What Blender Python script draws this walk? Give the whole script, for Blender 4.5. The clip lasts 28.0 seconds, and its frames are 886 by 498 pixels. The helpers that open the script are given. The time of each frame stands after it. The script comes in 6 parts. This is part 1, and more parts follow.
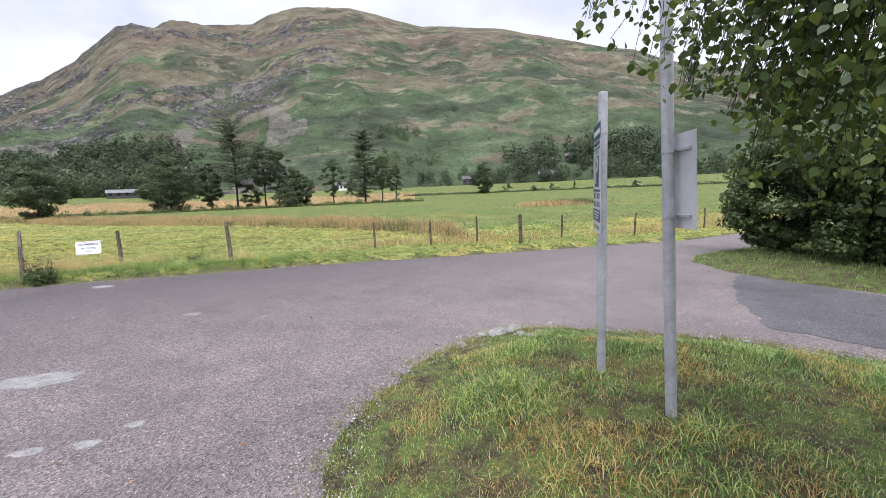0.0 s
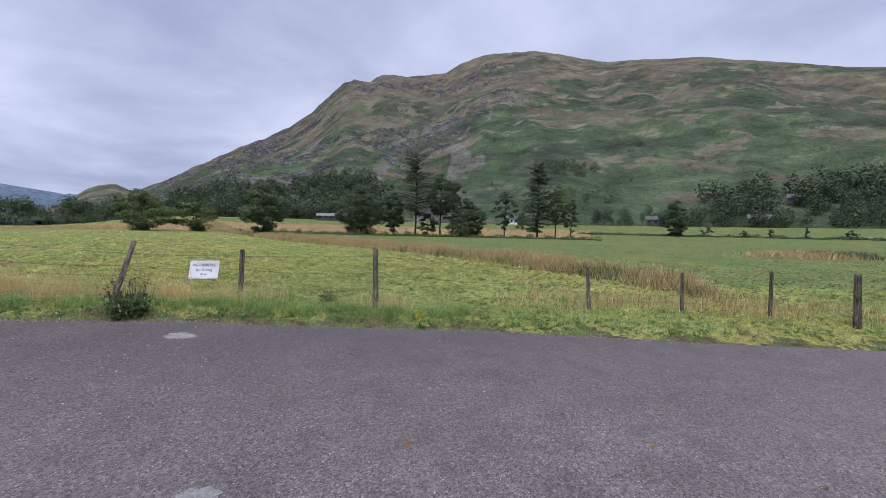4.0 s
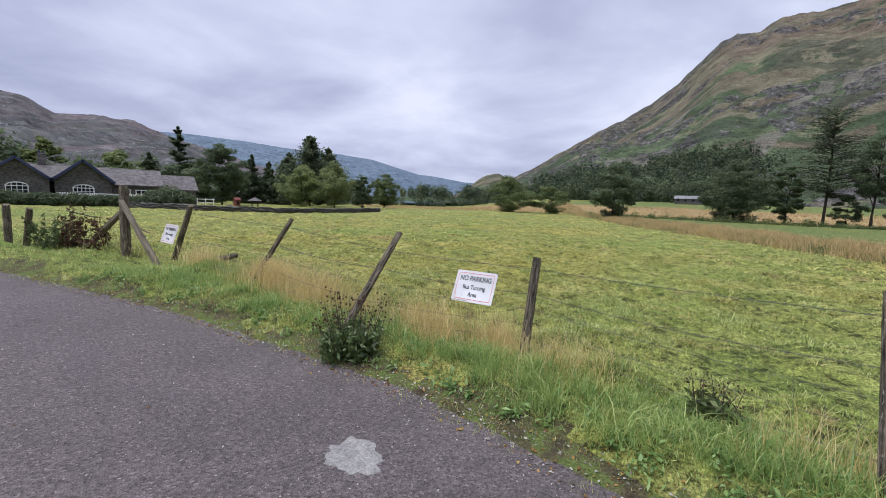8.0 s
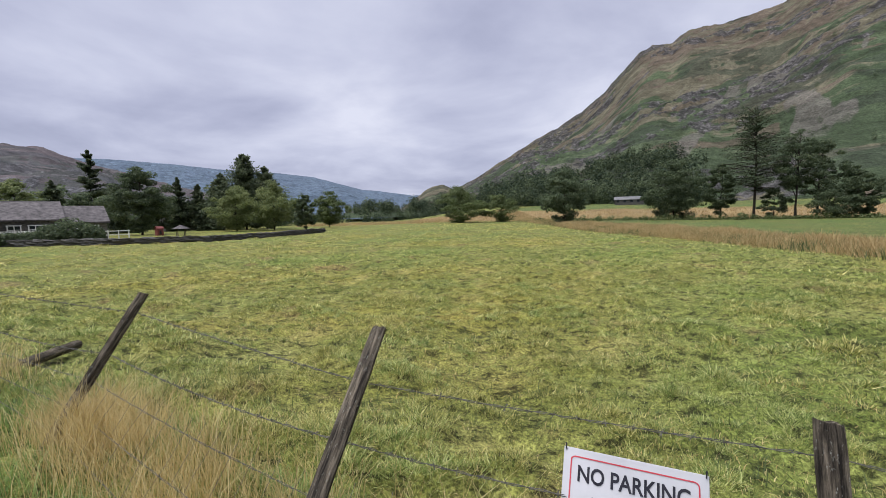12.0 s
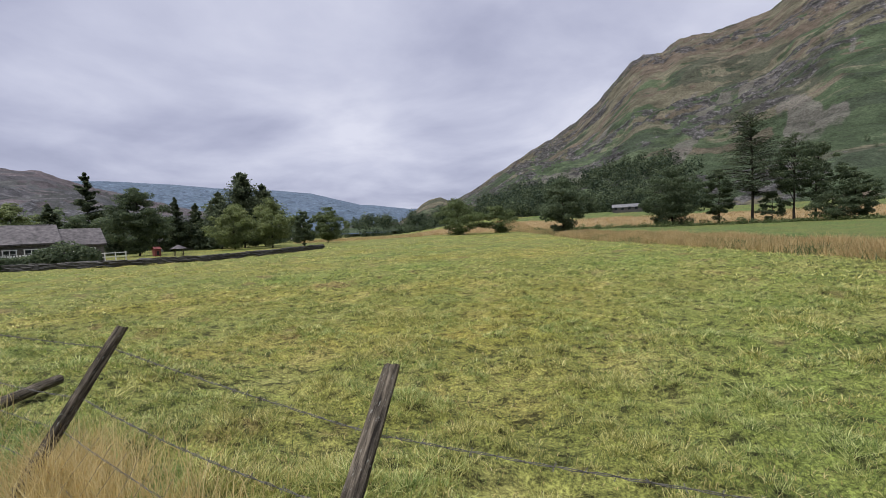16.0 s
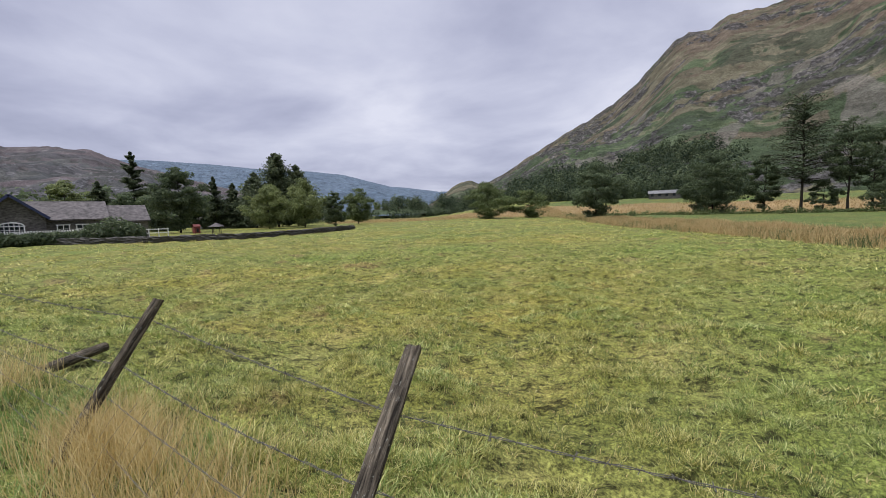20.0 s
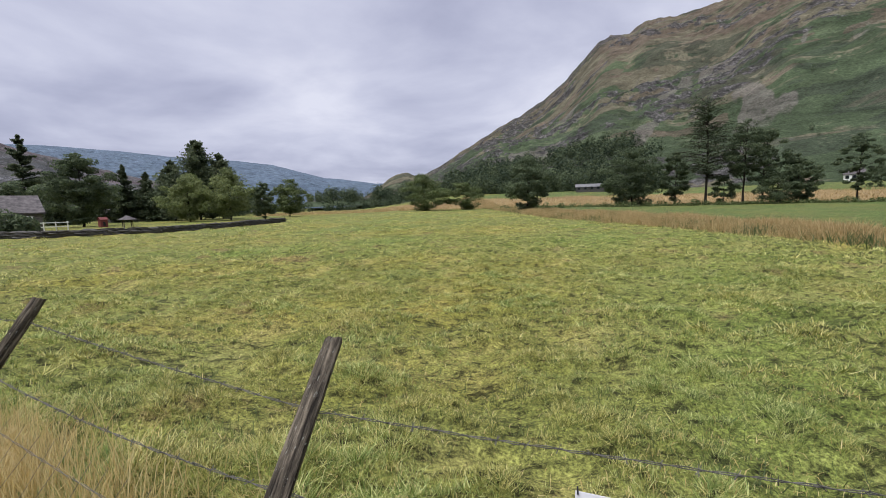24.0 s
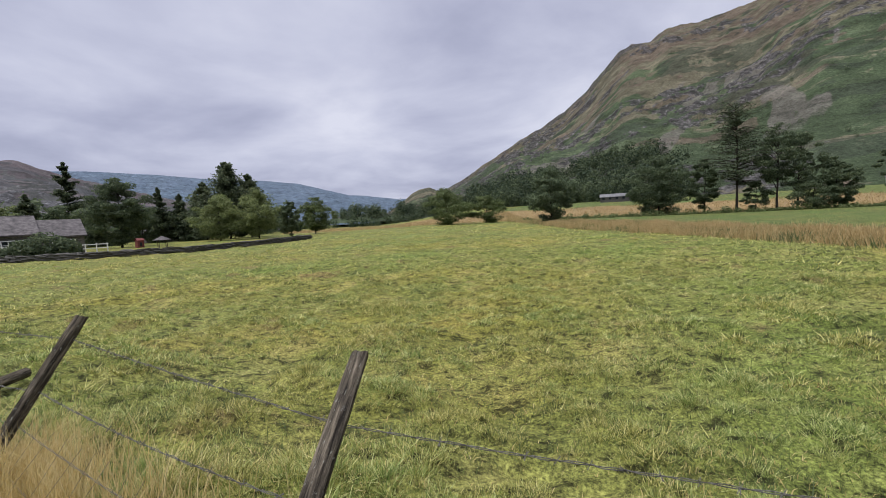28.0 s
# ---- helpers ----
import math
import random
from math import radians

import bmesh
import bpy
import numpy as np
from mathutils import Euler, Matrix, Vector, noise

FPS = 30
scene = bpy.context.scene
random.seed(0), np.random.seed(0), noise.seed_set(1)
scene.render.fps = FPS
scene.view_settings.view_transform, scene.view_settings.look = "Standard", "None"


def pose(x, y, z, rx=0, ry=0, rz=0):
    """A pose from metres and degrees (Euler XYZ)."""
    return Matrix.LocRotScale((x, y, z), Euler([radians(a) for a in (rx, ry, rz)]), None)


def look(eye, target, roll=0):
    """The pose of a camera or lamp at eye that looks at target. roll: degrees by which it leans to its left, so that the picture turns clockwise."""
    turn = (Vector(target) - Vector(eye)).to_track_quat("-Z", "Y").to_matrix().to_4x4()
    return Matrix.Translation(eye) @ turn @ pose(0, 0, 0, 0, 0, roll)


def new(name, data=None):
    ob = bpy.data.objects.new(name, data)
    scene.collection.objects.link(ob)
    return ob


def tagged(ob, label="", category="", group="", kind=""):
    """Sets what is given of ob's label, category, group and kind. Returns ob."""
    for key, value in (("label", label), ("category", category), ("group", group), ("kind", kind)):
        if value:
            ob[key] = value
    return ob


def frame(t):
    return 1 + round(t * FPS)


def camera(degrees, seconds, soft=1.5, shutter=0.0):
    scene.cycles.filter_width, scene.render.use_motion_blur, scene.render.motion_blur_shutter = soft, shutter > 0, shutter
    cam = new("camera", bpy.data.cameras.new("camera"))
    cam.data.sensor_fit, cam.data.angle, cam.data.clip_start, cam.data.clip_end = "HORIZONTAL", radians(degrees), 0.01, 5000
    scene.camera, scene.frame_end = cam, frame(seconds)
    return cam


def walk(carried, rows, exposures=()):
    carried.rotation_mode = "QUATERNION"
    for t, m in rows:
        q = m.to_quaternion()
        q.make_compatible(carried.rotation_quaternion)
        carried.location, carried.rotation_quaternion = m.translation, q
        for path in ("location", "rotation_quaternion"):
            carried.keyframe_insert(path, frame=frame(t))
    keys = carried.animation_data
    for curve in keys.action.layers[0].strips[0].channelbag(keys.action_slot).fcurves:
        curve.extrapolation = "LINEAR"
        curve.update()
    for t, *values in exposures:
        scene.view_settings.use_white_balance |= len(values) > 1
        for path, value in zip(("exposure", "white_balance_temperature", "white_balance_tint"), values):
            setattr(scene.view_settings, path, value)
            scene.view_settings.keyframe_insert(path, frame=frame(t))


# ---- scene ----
cam = camera(92.0, 28.0, soft=0.5)
SIZE = 0.84  # metres for each unit of the plan below
PATH = [
    (0, (5.195, -13.532, 1.655), (5.74, -11.626, 1.394), -2.4),
    (0.5, (5.096, -12.873, 1.584), (5.662, -11.004, 1.155), 1.3),
    (1, (5.095, -12.142, 1.584), (5.583, -10.232, 1.248), -1.3),
    (1.5, (5.089, -11.46, 1.508), (5.587, -9.554, 1.162), 1.3),
    (2, (5.116, -10.727, 1.53), (5.67, -8.826, 1.245), -0.3),
    (2.5, (5.094, -9.955, 1.509), (5.653, -8.046, 1.309), 2.3),
    (3, (4.956, -9.19, 1.514), (5.378, -7.24, 1.378), 0.5),
    (3.5, (4.871, -8.505, 1.491), (4.801, -6.507, 1.428), -2.1),
    (5.5, (4.113, -5.658, 1.424), (3.777, -3.699, 1.198), 4.3),
    (6, (3.942, -5.003, 1.464), (3.217, -3.146, 1.297), 0.6),
    (6.5, (3.68, -4.464, 1.443), (2.919, -2.623, 1.269), 1.4),
    (7, (3.358, -3.953, 1.444), (2.243, -2.302, 1.266), 0.3),
    (7.5, (3.077, -3.541, 1.518), (1.598, -2.208, 1.333), -0.8),
    (8, (2.7, -3.286, 1.533), (1.172, -2.013, 1.322), 2.0),
    (8.5, (2.368, -3.118, 1.563), (0.859, -1.822, 1.354), 2.1),
    (9, (1.944, -2.891, 1.603), (0.43, -1.601, 1.398), -2.4),
    (9.5, (1.61, -2.736, 1.604), (0.084, -1.459, 1.4), -1.3),
    (10, (1.163, -2.484, 1.66), (-0.183, -1.017, 1.468), 2.1),
    (10.5, (0.798, -2.184, 1.64), (-0.521, -0.69, 1.468), -0.6),
    (11, (0.396, -1.871, 1.673), (-0.956, -0.408, 1.501), -2.4),
    (11.5, (0.031, -1.655, 1.729), (-1.333, -0.201, 1.574), -1.2),
    (13.5, (-0.608, -1.289, 1.777), (-2.009, 0.13, 1.63), -2.7),
    (14, (-0.605, -1.3, 1.779), (-1.987, 0.14, 1.651), -1.5),
    (14.5, (-0.604, -1.285, 1.772), (-1.961, 0.18, 1.655), -1.4),
    (15, (-0.59, -1.295, 1.781), (-1.938, 0.178, 1.673), -1.9),
    (15.5, (-0.579, -1.297, 1.781), (-1.939, 0.167, 1.685), -2.5),
    (16, (-0.584, -1.305, 1.777), (-1.952, 0.151, 1.682), -3.0),
    (16.5, (-0.584, -1.293, 1.775), (-1.972, 0.143, 1.678), -3.4),
    (17, (-0.59, -1.286, 1.77), (-1.989, 0.139, 1.66), -3.3),
    (17.5, (-0.599, -1.298, 1.763), (-2.02, 0.105, 1.65), -2.8),
    (18, (-0.603, -1.309, 1.761), (-2.104, 0.005, 1.624), -2.7),
    (18.5, (-0.611, -1.329, 1.766), (-2.166, -0.082, 1.602), -1.8),
    (19, (-0.607, -1.325, 1.77), (-2.204, -0.132, 1.612), -1.9),
    (19.5, (-0.607, -1.289, 1.767), (-2.167, -0.047, 1.607), -2.1),
    (20, (-0.597, -1.261, 1.766), (-2.059, 0.094, 1.599), -1.9),
    (20.5, (-0.596, -1.242, 1.763), (-1.959, 0.211, 1.587), -1.6),
    (21, (-0.596, -1.246, 1.766), (-1.938, 0.228, 1.6), -1.2),
    (21.5, (-0.593, -1.232, 1.762), (-1.91, 0.264, 1.596), -1.1),
    (22, (-0.588, -1.205, 1.751), (-1.865, 0.324, 1.574), -1.2),
    (22.5, (-0.594, -1.16, 1.742), (-1.819, 0.408, 1.545), -1.1),
    (24.5, (-0.594, -1.169, 1.723), (-1.867, 0.358, 1.496), -2.9),
    (25, (-0.591, -1.172, 1.718), (-1.89, 0.327, 1.466), -4.1),
    (25.5, (-0.595, -1.145, 1.711), (-1.883, 0.365, 1.465), -3.0),
    (26, (-0.556, -1.157, 1.729), (-1.824, 0.374, 1.504), -2.8),
    (26.5, (-0.534, -1.171, 1.742), (-1.787, 0.38, 1.595), -3.1),
    (27, (-0.537, -1.173, 1.736), (-1.79, 0.38, 1.607), -3.4),
    (27.5, (-0.565, -1.17, 1.735), (-1.847, 0.359, 1.6), -3.3),
    (28, (-0.591, -1.171, 1.723), (-1.922, 0.315, 1.58), -3.2),
]
walk(cam, [(t, look([SIZE * c for c in eye], [SIZE * c for c in target], roll)) for t, eye, target, roll in PATH],
     [(0, 0.72, 6250, 11), (1, 0.5, 6100, 11), (2, 0.36, 6000, 12), (3, 0.0, 5850, 12), (6, 0.15, 5900, 10), (8, 0.24, 6150, 10), (10, 0.26, 6300, 10), (11.5, 0.14, 6350, 10), (14, 0.02, 6450, 10), (17, 0.04, 6450, 10), (25, 0.08, 6450, 10), (28, 0.02, 6450, 10)])
# ---------------------------------------------------------------- light
world = bpy.data.worlds.new("overcast")
scene.world = world
world.use_nodes = True
wt = world.node_tree
wt.nodes.clear()


def nd(tree, kind, **sets):
    n = tree.nodes.new(kind)
    for k, v in sets.items():
        if k == "ins":
            for key, val in v.items():
                n.inputs[key].default_value = val
        elif k == "kind":
            n.noise_type = v
        elif k == "op":
            n.operation = v
        elif k == "blend":
            n.blend_type = v
        elif k == "mode":
            n.data_type = v
        elif k == "feature":
            n.feature = v
        elif k == "dims":
            n.noise_dimensions = v
    return n


def ramp(tree, stops, src):
    n = tree.nodes.new("ShaderNodeValToRGB")
    el = n.color_ramp.elements
    while len(el) < len(stops):
        el.new(0.5)
    for e, (p, c) in zip(el, stops):
        e.position = p
        e.color = (*c, 1) if len(c) == 3 else c
    tree.links.new(src, n.inputs["Fac"])
    return n.outputs["Color"]


def grey(v):
    return (v, v, v)


# overcast sky: a weak clear sky behind broken grey cloud sheets
coord = nd(wt, "ShaderNodeTexCoord")
sep = nd(wt, "ShaderNodeSeparateXYZ")
wt.links.new(coord.outputs["Generated"], sep.inputs[0])
den = nd(wt, "ShaderNodeMath", op="ADD", ins={1: 0.16})
zmax = nd(wt, "ShaderNodeMath", op="MAXIMUM", ins={1: 0.0})
wt.links.new(sep.outputs["Z"], zmax.inputs[0])
wt.links.new(zmax.outputs[0], den.inputs[0])
dx = nd(wt, "ShaderNodeMath", op="DIVIDE")
dy = nd(wt, "ShaderNodeMath", op="DIVIDE")
wt.links.new(sep.outputs["X"], dx.inputs[0]), wt.links.new(den.outputs[0], dx.inputs[1])
wt.links.new(sep.outputs["Y"], dy.inputs[0]), wt.links.new(den.outputs[0], dy.inputs[1])
comb = nd(wt, "ShaderNodeCombineXYZ")
wt.links.new(dx.outputs[0], comb.inputs[0]), wt.links.new(dy.outputs[0], comb.inputs[1])
cl1 = nd(wt, "ShaderNodeTexNoise", ins={"Scale": 1.1, "Detail": 7.0, "Roughness": 0.52, "Distortion": 0.25})
wt.links.new(comb.outputs[0], cl1.inputs["Vector"])
cl2 = nd(wt, "ShaderNodeTexNoise", ins={"Scale": 0.42, "Detail": 3.0, "Roughness": 0.5})
wt.links.new(comb.outputs[0], cl2.inputs["Vector"])
clm = nd(wt, "ShaderNodeMath", op="MULTIPLY_ADD", ins={1: 0.6})
cls = nd(wt, "ShaderNodeMath", op="MULTIPLY", ins={1: 0.4})
wt.links.new(cl2.outputs["Fac"], cls.inputs[0])
wt.links.new(cl1.outputs["Fac"], clm.inputs[0]), wt.links.new(cls.outputs[0], clm.inputs[2])
# the cloud thins towards the valley's end and thickens over the village
thin_n = nd(wt, "ShaderNodeMath", op="MULTIPLY_ADD", ins={1: 0.085, 2: 0.0})
wt.links.new(sep.outputs["Y"], thin_n.inputs[0])
thin_e = nd(wt, "ShaderNodeMath", op="MULTIPLY_ADD", ins={1: 0.06})
wt.links.new(sep.outputs["X"], thin_e.inputs[0]), wt.links.new(thin_n.outputs[0], thin_e.inputs[2])
cover = nd(wt, "ShaderNodeMath", op="ADD")
wt.links.new(clm.outputs[0], cover.inputs[0]), wt.links.new(thin_e.outputs[0], cover.inputs[1])
cloud = ramp(wt, [(0.34, (0.36, 0.378, 0.52)), (0.45, (0.49, 0.508, 0.665)), (0.55, (0.63, 0.648, 0.80)), (0.66, (0.80, 0.812, 0.94))], cover.outputs[0])
sky = nd(wt, "ShaderNodeTexSky")
sky.sky_type, sky.sun_disc = "NISHITA", False
sky.sun_elevation, sky.sun_rotation = radians(68), radians(200)
bg_sky = nd(wt, "ShaderNodeBackground", ins={"Strength": 0.08})
wt.links.new(sky.outputs[0], bg_sky.inputs["Color"])
bg_cloud = nd(wt, "ShaderNodeBackground", ins={"Strength": 0.93})
wt.links.new(cloud, bg_cloud.inputs["Color"])
mixw = nd(wt, "ShaderNodeMixShader", ins={"Fac": 0.93})
wt.links.new(bg_sky.outputs[0], mixw.inputs[1]), wt.links.new(bg_cloud.outputs[0], mixw.inputs[2])
wout = nd(wt, "ShaderNodeOutputWorld")
wt.links.new(mixw.outputs[0], wout.inputs["Surface"])

sun_data = bpy.data.lights.new("sun", "SUN")
sun_data.energy, sun_data.angle, sun_data.color = 4.1, radians(55), (1.0, 0.98, 0.96)
sun = new("sun", sun_data)
sun.matrix_world = look((-8, -23, 60), (0, 0, 0))


# ---------------------------------------------------------------- materials
def material(name, rough=0.8, spec=0.3):
    m = bpy.data.materials.new(name)
    m.use_nodes = True
    b = m.node_tree.nodes["Principled BSDF"]
    b.inputs["Roughness"].default_value = rough
    b.inputs["Specular IOR Level"].default_value = spec
    return m, m.node_tree, b


def noise_fac(tree, scale, detail=4.0, rough=0.55, stretch=None, coords="Object", turn=0.0):
    tc = nd(tree, "ShaderNodeTexCoord") if coords == "Object" else nd(tree, "ShaderNodeNewGeometry")
    out = tc.outputs["Object"] if coords == "Object" else tc.outputs["Position"]
    if turn:
        tn = nd(tree, "ShaderNodeMapping", ins={"Rotation": (0, 0, radians(turn))})
        tree.links.new(out, tn.inputs["Vector"])
        out = tn.outputs[0]
    if stretch:
        mp = nd(tree, "ShaderNodeMapping", ins={"Scale": stretch})
        tree.links.new(out, mp.inputs["Vector"])
        out = mp.outputs[0]
    n = nd(tree, "ShaderNodeTexNoise", ins={"Scale": scale, "Detail": detail, "Roughness": rough})
    tree.links.new(out, n.inputs["Vector"])
    return n.outputs["Fac"]


def mix(tree, fac, a, b, blend="MIX"):
    n = nd(tree, "ShaderNodeMix", mode="RGBA", blend=blend)
    n.inputs[0].default_value = fac if isinstance(fac, float) else 0.5
    if not isinstance(fac, float):
        tree.links.new(fac, n.inputs[0])
    for i, c in ((6, a), (7, b)):
        if isinstance(c, tuple):
            n.inputs[i].default_value = (*c, 1)
        else:
            tree.links.new(c, n.inputs[i])
    return n.outputs[2]


def bump(tree, b, src, strength=0.4, dist=0.02):
    n = nd(tree, "ShaderNodeBump", ins={"Strength": strength, "Distance": dist})
    tree.links.new(src, n.inputs["Height"])
    tree.links.new(n.outputs[0], b.inputs["Normal"])


def simple(name, dark, light, scale=8.0, rough=0.8, spec=0.3, stretch=None, bumps=0.3, dist=0.01, coords="Object", metal=0.0):
    m, t, b = material(name, rough, spec)
    f1 = noise_fac(t, scale, 6.0, 0.62, stretch, coords)
    f2 = noise_fac(t, scale * 0.17, 3.0, 0.5, stretch, coords)
    c = ramp(t, [(0.3, dark), (0.7, light)], f1)
    v = ramp(t, [(0.3, grey(0.75)), (0.7, grey(1.15))], f2)
    t.links.new(mix(t, 1.0, c, v, "MULTIPLY"), b.inputs["Base Color"])
    b.inputs["Metallic"].default_value = metal
    bump(t, b, f1, bumps, dist)
    return m


def leafy(name, dark, mid, light, rough=0.6, spec=0.35, thin=0.3, patch=0.35, clump=None):
    m, t, b = material(name, rough, spec)
    geo = nd(t, "ShaderNodeNewGeometry")
    f = noise_fac(t, patch, 3.0, 0.6, None, "World")
    each, many, shift = (0.55, 0.55, 0.0) if clump is None else (0.80, clump, 0.10 - clump / 2)
    add = nd(t, "ShaderNodeMath", op="MULTIPLY_ADD", ins={1: each, 2: 0.0})
    t.links.new(geo.outputs["Random Per Island"], add.inputs[0])
    m2 = nd(t, "ShaderNodeMath", op="MULTIPLY_ADD", ins={1: many, 2: shift})
    t.links.new(f, m2.inputs[0]), t.links.new(m2.outputs[0], add.inputs[2])
    col = ramp(t, [(0.15, dark), (0.5, mid), (0.85, light)], add.outputs[0])
    t.links.new(col, b.inputs["Base Color"])
    tr = nd(t, "ShaderNodeBsdfTranslucent")
    t.links.new(col, tr.inputs["Color"])
    ms = nd(t, "ShaderNodeMixShader", ins={"Fac": thin})
    t.links.new(b.outputs[0], ms.inputs[1]), t.links.new(tr.outputs[0], ms.inputs[2])
    t.links.new(ms.outputs[0], t.nodes["Material Output"].inputs["Surface"])
    return m


M = {}
M["bark"] = simple("bark", (0.020, 0.017, 0.014), (0.065, 0.055, 0.046), 9.0, 0.95, 0.1, (1, 1, 0.25), 0.8, 0.05)
M["leaf"] = leafy("broadleaf", (0.055, 0.080, 0.030), (0.100, 0.136, 0.050), (0.175, 0.205, 0.080), 0.6, 0.3, 0.4)
# haze over the distant trees goes in as a lighter, bluer leaf colour
M["leaf_dark"] = leafy("dark_leaf", (0.050, 0.071, 0.042), (0.088, 0.121, 0.066), (0.148, 0.180, 0.092), 0.65, 0.25, 0.45)
M["leaf_pale"] = leafy("pale_leaf", (0.095, 0.125, 0.048), (0.165, 0.205, 0.08), (0.26, 0.29, 0.115), 0.6, 0.3, 0.4)
M["leaf_wood"] = leafy("wood_leaf", (0.030, 0.048, 0.029), (0.060, 0.086, 0.048), (0.112, 0.140, 0.070), 0.65, 0.2, 0.3, 0.11, 2.0)
M["needle_pale"] = leafy("pale_needle", (0.060, 0.082, 0.050), (0.105, 0.135, 0.080), (0.17, 0.195, 0.11), 0.65, 0.25, 0.45)
M["needle"] = leafy("needle", (0.044, 0.062, 0.040), (0.076, 0.102, 0.060), (0.13, 0.15, 0.082), 0.65, 0.25, 0.45)
M["birch"] = leafy("birch_leaf", (0.034, 0.060, 0.014), (0.075, 0.125, 0.028), (0.19, 0.23, 0.045), 0.45, 0.5, 0.4)
M["bush"] = leafy("bush_leaf", (0.036, 0.064, 0.020), (0.076, 0.122, 0.038), (0.165, 0.215, 0.075), 0.42, 0.5, 0.35)
M["grass_blade"] = leafy("grass_blade", (0.095, 0.128, 0.022), (0.205, 0.225, 0.048), (0.42, 0.39, 0.13), 0.55, 0.3, 0.4)
M["grass_lush"] = leafy("grass_lush", (0.10, 0.185, 0.048), (0.21, 0.325, 0.09), (0.42, 0.48, 0.17), 0.45, 0.45, 0.45, 1.2)
M["sward_green"] = leafy("green_sward", (0.100, 0.160, 0.032), (0.275, 0.345, 0.090), (0.64, 0.66, 0.29), 0.5, 0.35, 0.28, 8.0, 0.9)
M["sward"] = leafy("mown_sward", (0.135, 0.145, 0.032), (0.385, 0.375, 0.105), (0.70, 0.64, 0.28), 0.55, 0.3, 0.28, 8.0, 0.9)
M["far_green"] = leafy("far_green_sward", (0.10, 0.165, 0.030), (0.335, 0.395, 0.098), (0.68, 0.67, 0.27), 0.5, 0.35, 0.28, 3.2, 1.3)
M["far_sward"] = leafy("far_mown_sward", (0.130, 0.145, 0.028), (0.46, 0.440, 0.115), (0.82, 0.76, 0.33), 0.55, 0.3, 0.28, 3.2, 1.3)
M["island_leaf"] = leafy("island_leaf", (0.058, 0.122, 0.034), (0.170, 0.280, 0.076), (0.46, 0.54, 0.18), 0.45, 0.45, 0.4, 2.5, 1.2)
M["weed_leaf"] = leafy("weed_leaf", (0.060, 0.115, 0.030), (0.125, 0.220, 0.060), (0.26, 0.36, 0.12), 0.45, 0.45, 0.35, 3.0)
M["thatch"] = leafy("dead_thatch", (0.13, 0.080, 0.036), (0.30, 0.19, 0.085), (0.52, 0.38, 0.20), 0.7, 0.2, 0.3, 5.0)
M["straw_wet"] = leafy("wet_straw", (0.20, 0.125, 0.035), (0.38, 0.26, 0.085), (0.60, 0.48, 0.20), 0.6, 0.3, 0.35, 2.0)
M["grass_dry"] = leafy("grass_dry", (0.37, 0.275, 0.105), (0.62, 0.485, 0.215), (0.80, 0.69, 0.39), 0.6, 0.3, 0.4)
M["reed"] = leafy("reed", (0.23, 0.160, 0.072), (0.43, 0.315, 0.148), (0.62, 0.49, 0.26), 0.7, 0.2, 0.35, 0.9)
M["heather"] = leafy("dead_seedhead", (0.03, 0.018, 0.012), (0.08, 0.042, 0.028), (0.13, 0.085, 0.05), 0.8, 0.2)


def old_timber(name, dark, light):
    """Split weathered stake: long grain, dark checks and pale lichen."""
    m, t, b = material(name, 0.95, 0.12)
    grain = noise_fac(t, 60.0, 7.0, 0.72, (1, 1, 0.09))
    blot = noise_fac(t, 5.0, 4.0, 0.6, (1, 1, 0.5))
    lich = noise_fac(t, 55.0, 6.0, 0.75, (1, 1, 0.5))
    c = ramp(t, [(0.38, dark), (0.52, tuple(0.62 * p + 0.38 * q for p, q in zip(dark, light))), (0.64, light)], grain)
    c = mix(t, 1.0, c, ramp(t, [(0.3, grey(0.6)), (0.7, grey(1.35))], blot), "MULTIPLY")
    c = mix(t, ramp(t, [(0.60, grey(0)), (0.66, grey(0.85))], lich), c, (0.36, 0.37, 0.33))
    t.links.new(c, b.inputs["Base Color"])
    bump(t, b, grain, 1.0, 0.012)
    return m


M["post"] = old_timber("weathered_wood", (0.022, 0.019, 0.016), (0.235, 0.198, 0.150))
M["stake_pale"] = old_timber("pale_stake", (0.048, 0.040, 0.030), (0.29, 0.245, 0.185))
M["rail"] = simple("pale_weathered_wood", (0.085, 0.072, 0.055), (0.30, 0.26, 0.20), 12.0, 0.95, 0.15, (1, 1, 0.2), 0.8, 0.01)
M["galv"] = simple("galvanised_steel", (0.40, 0.41, 0.44), (0.55, 0.56, 0.59), 22.0, 0.42, 0.5, None, 0.05, 0.002, metal=0.25)
M["wire"] = simple("old_wire", (0.035, 0.032, 0.028), (0.19, 0.18, 0.165), 90.0, 0.55, 0.4, metal=0.0)
M["board"] = simple("white_board", (0.50, 0.50, 0.53), (0.59, 0.59, 0.62), 5.0, 0.5, 0.4, None, 0.05, 0.002)
M["board_back"] = simple("board_back", (0.56, 0.57, 0.58), (0.66, 0.67, 0.68), 5.0, 0.5, 0.4, None, 0.05, 0.002)
M["blue"] = simple("sign_blue", (0.010, 0.055, 0.13), (0.016, 0.075, 0.16), 6.0, 0.45, 0.4, None, 0.03, 0.001)
M["red"] = simple("sign_red", (0.50, 0.04, 0.06), (0.60, 0.07, 0.09), 6.0, 0.5, 0.4, None, 0.03, 0.001)
M["ink"] = simple("sign_ink", (0.012, 0.012, 0.02), (0.03, 0.03, 0.04), 6.0, 0.5, 0.3, None, 0.03, 0.001)
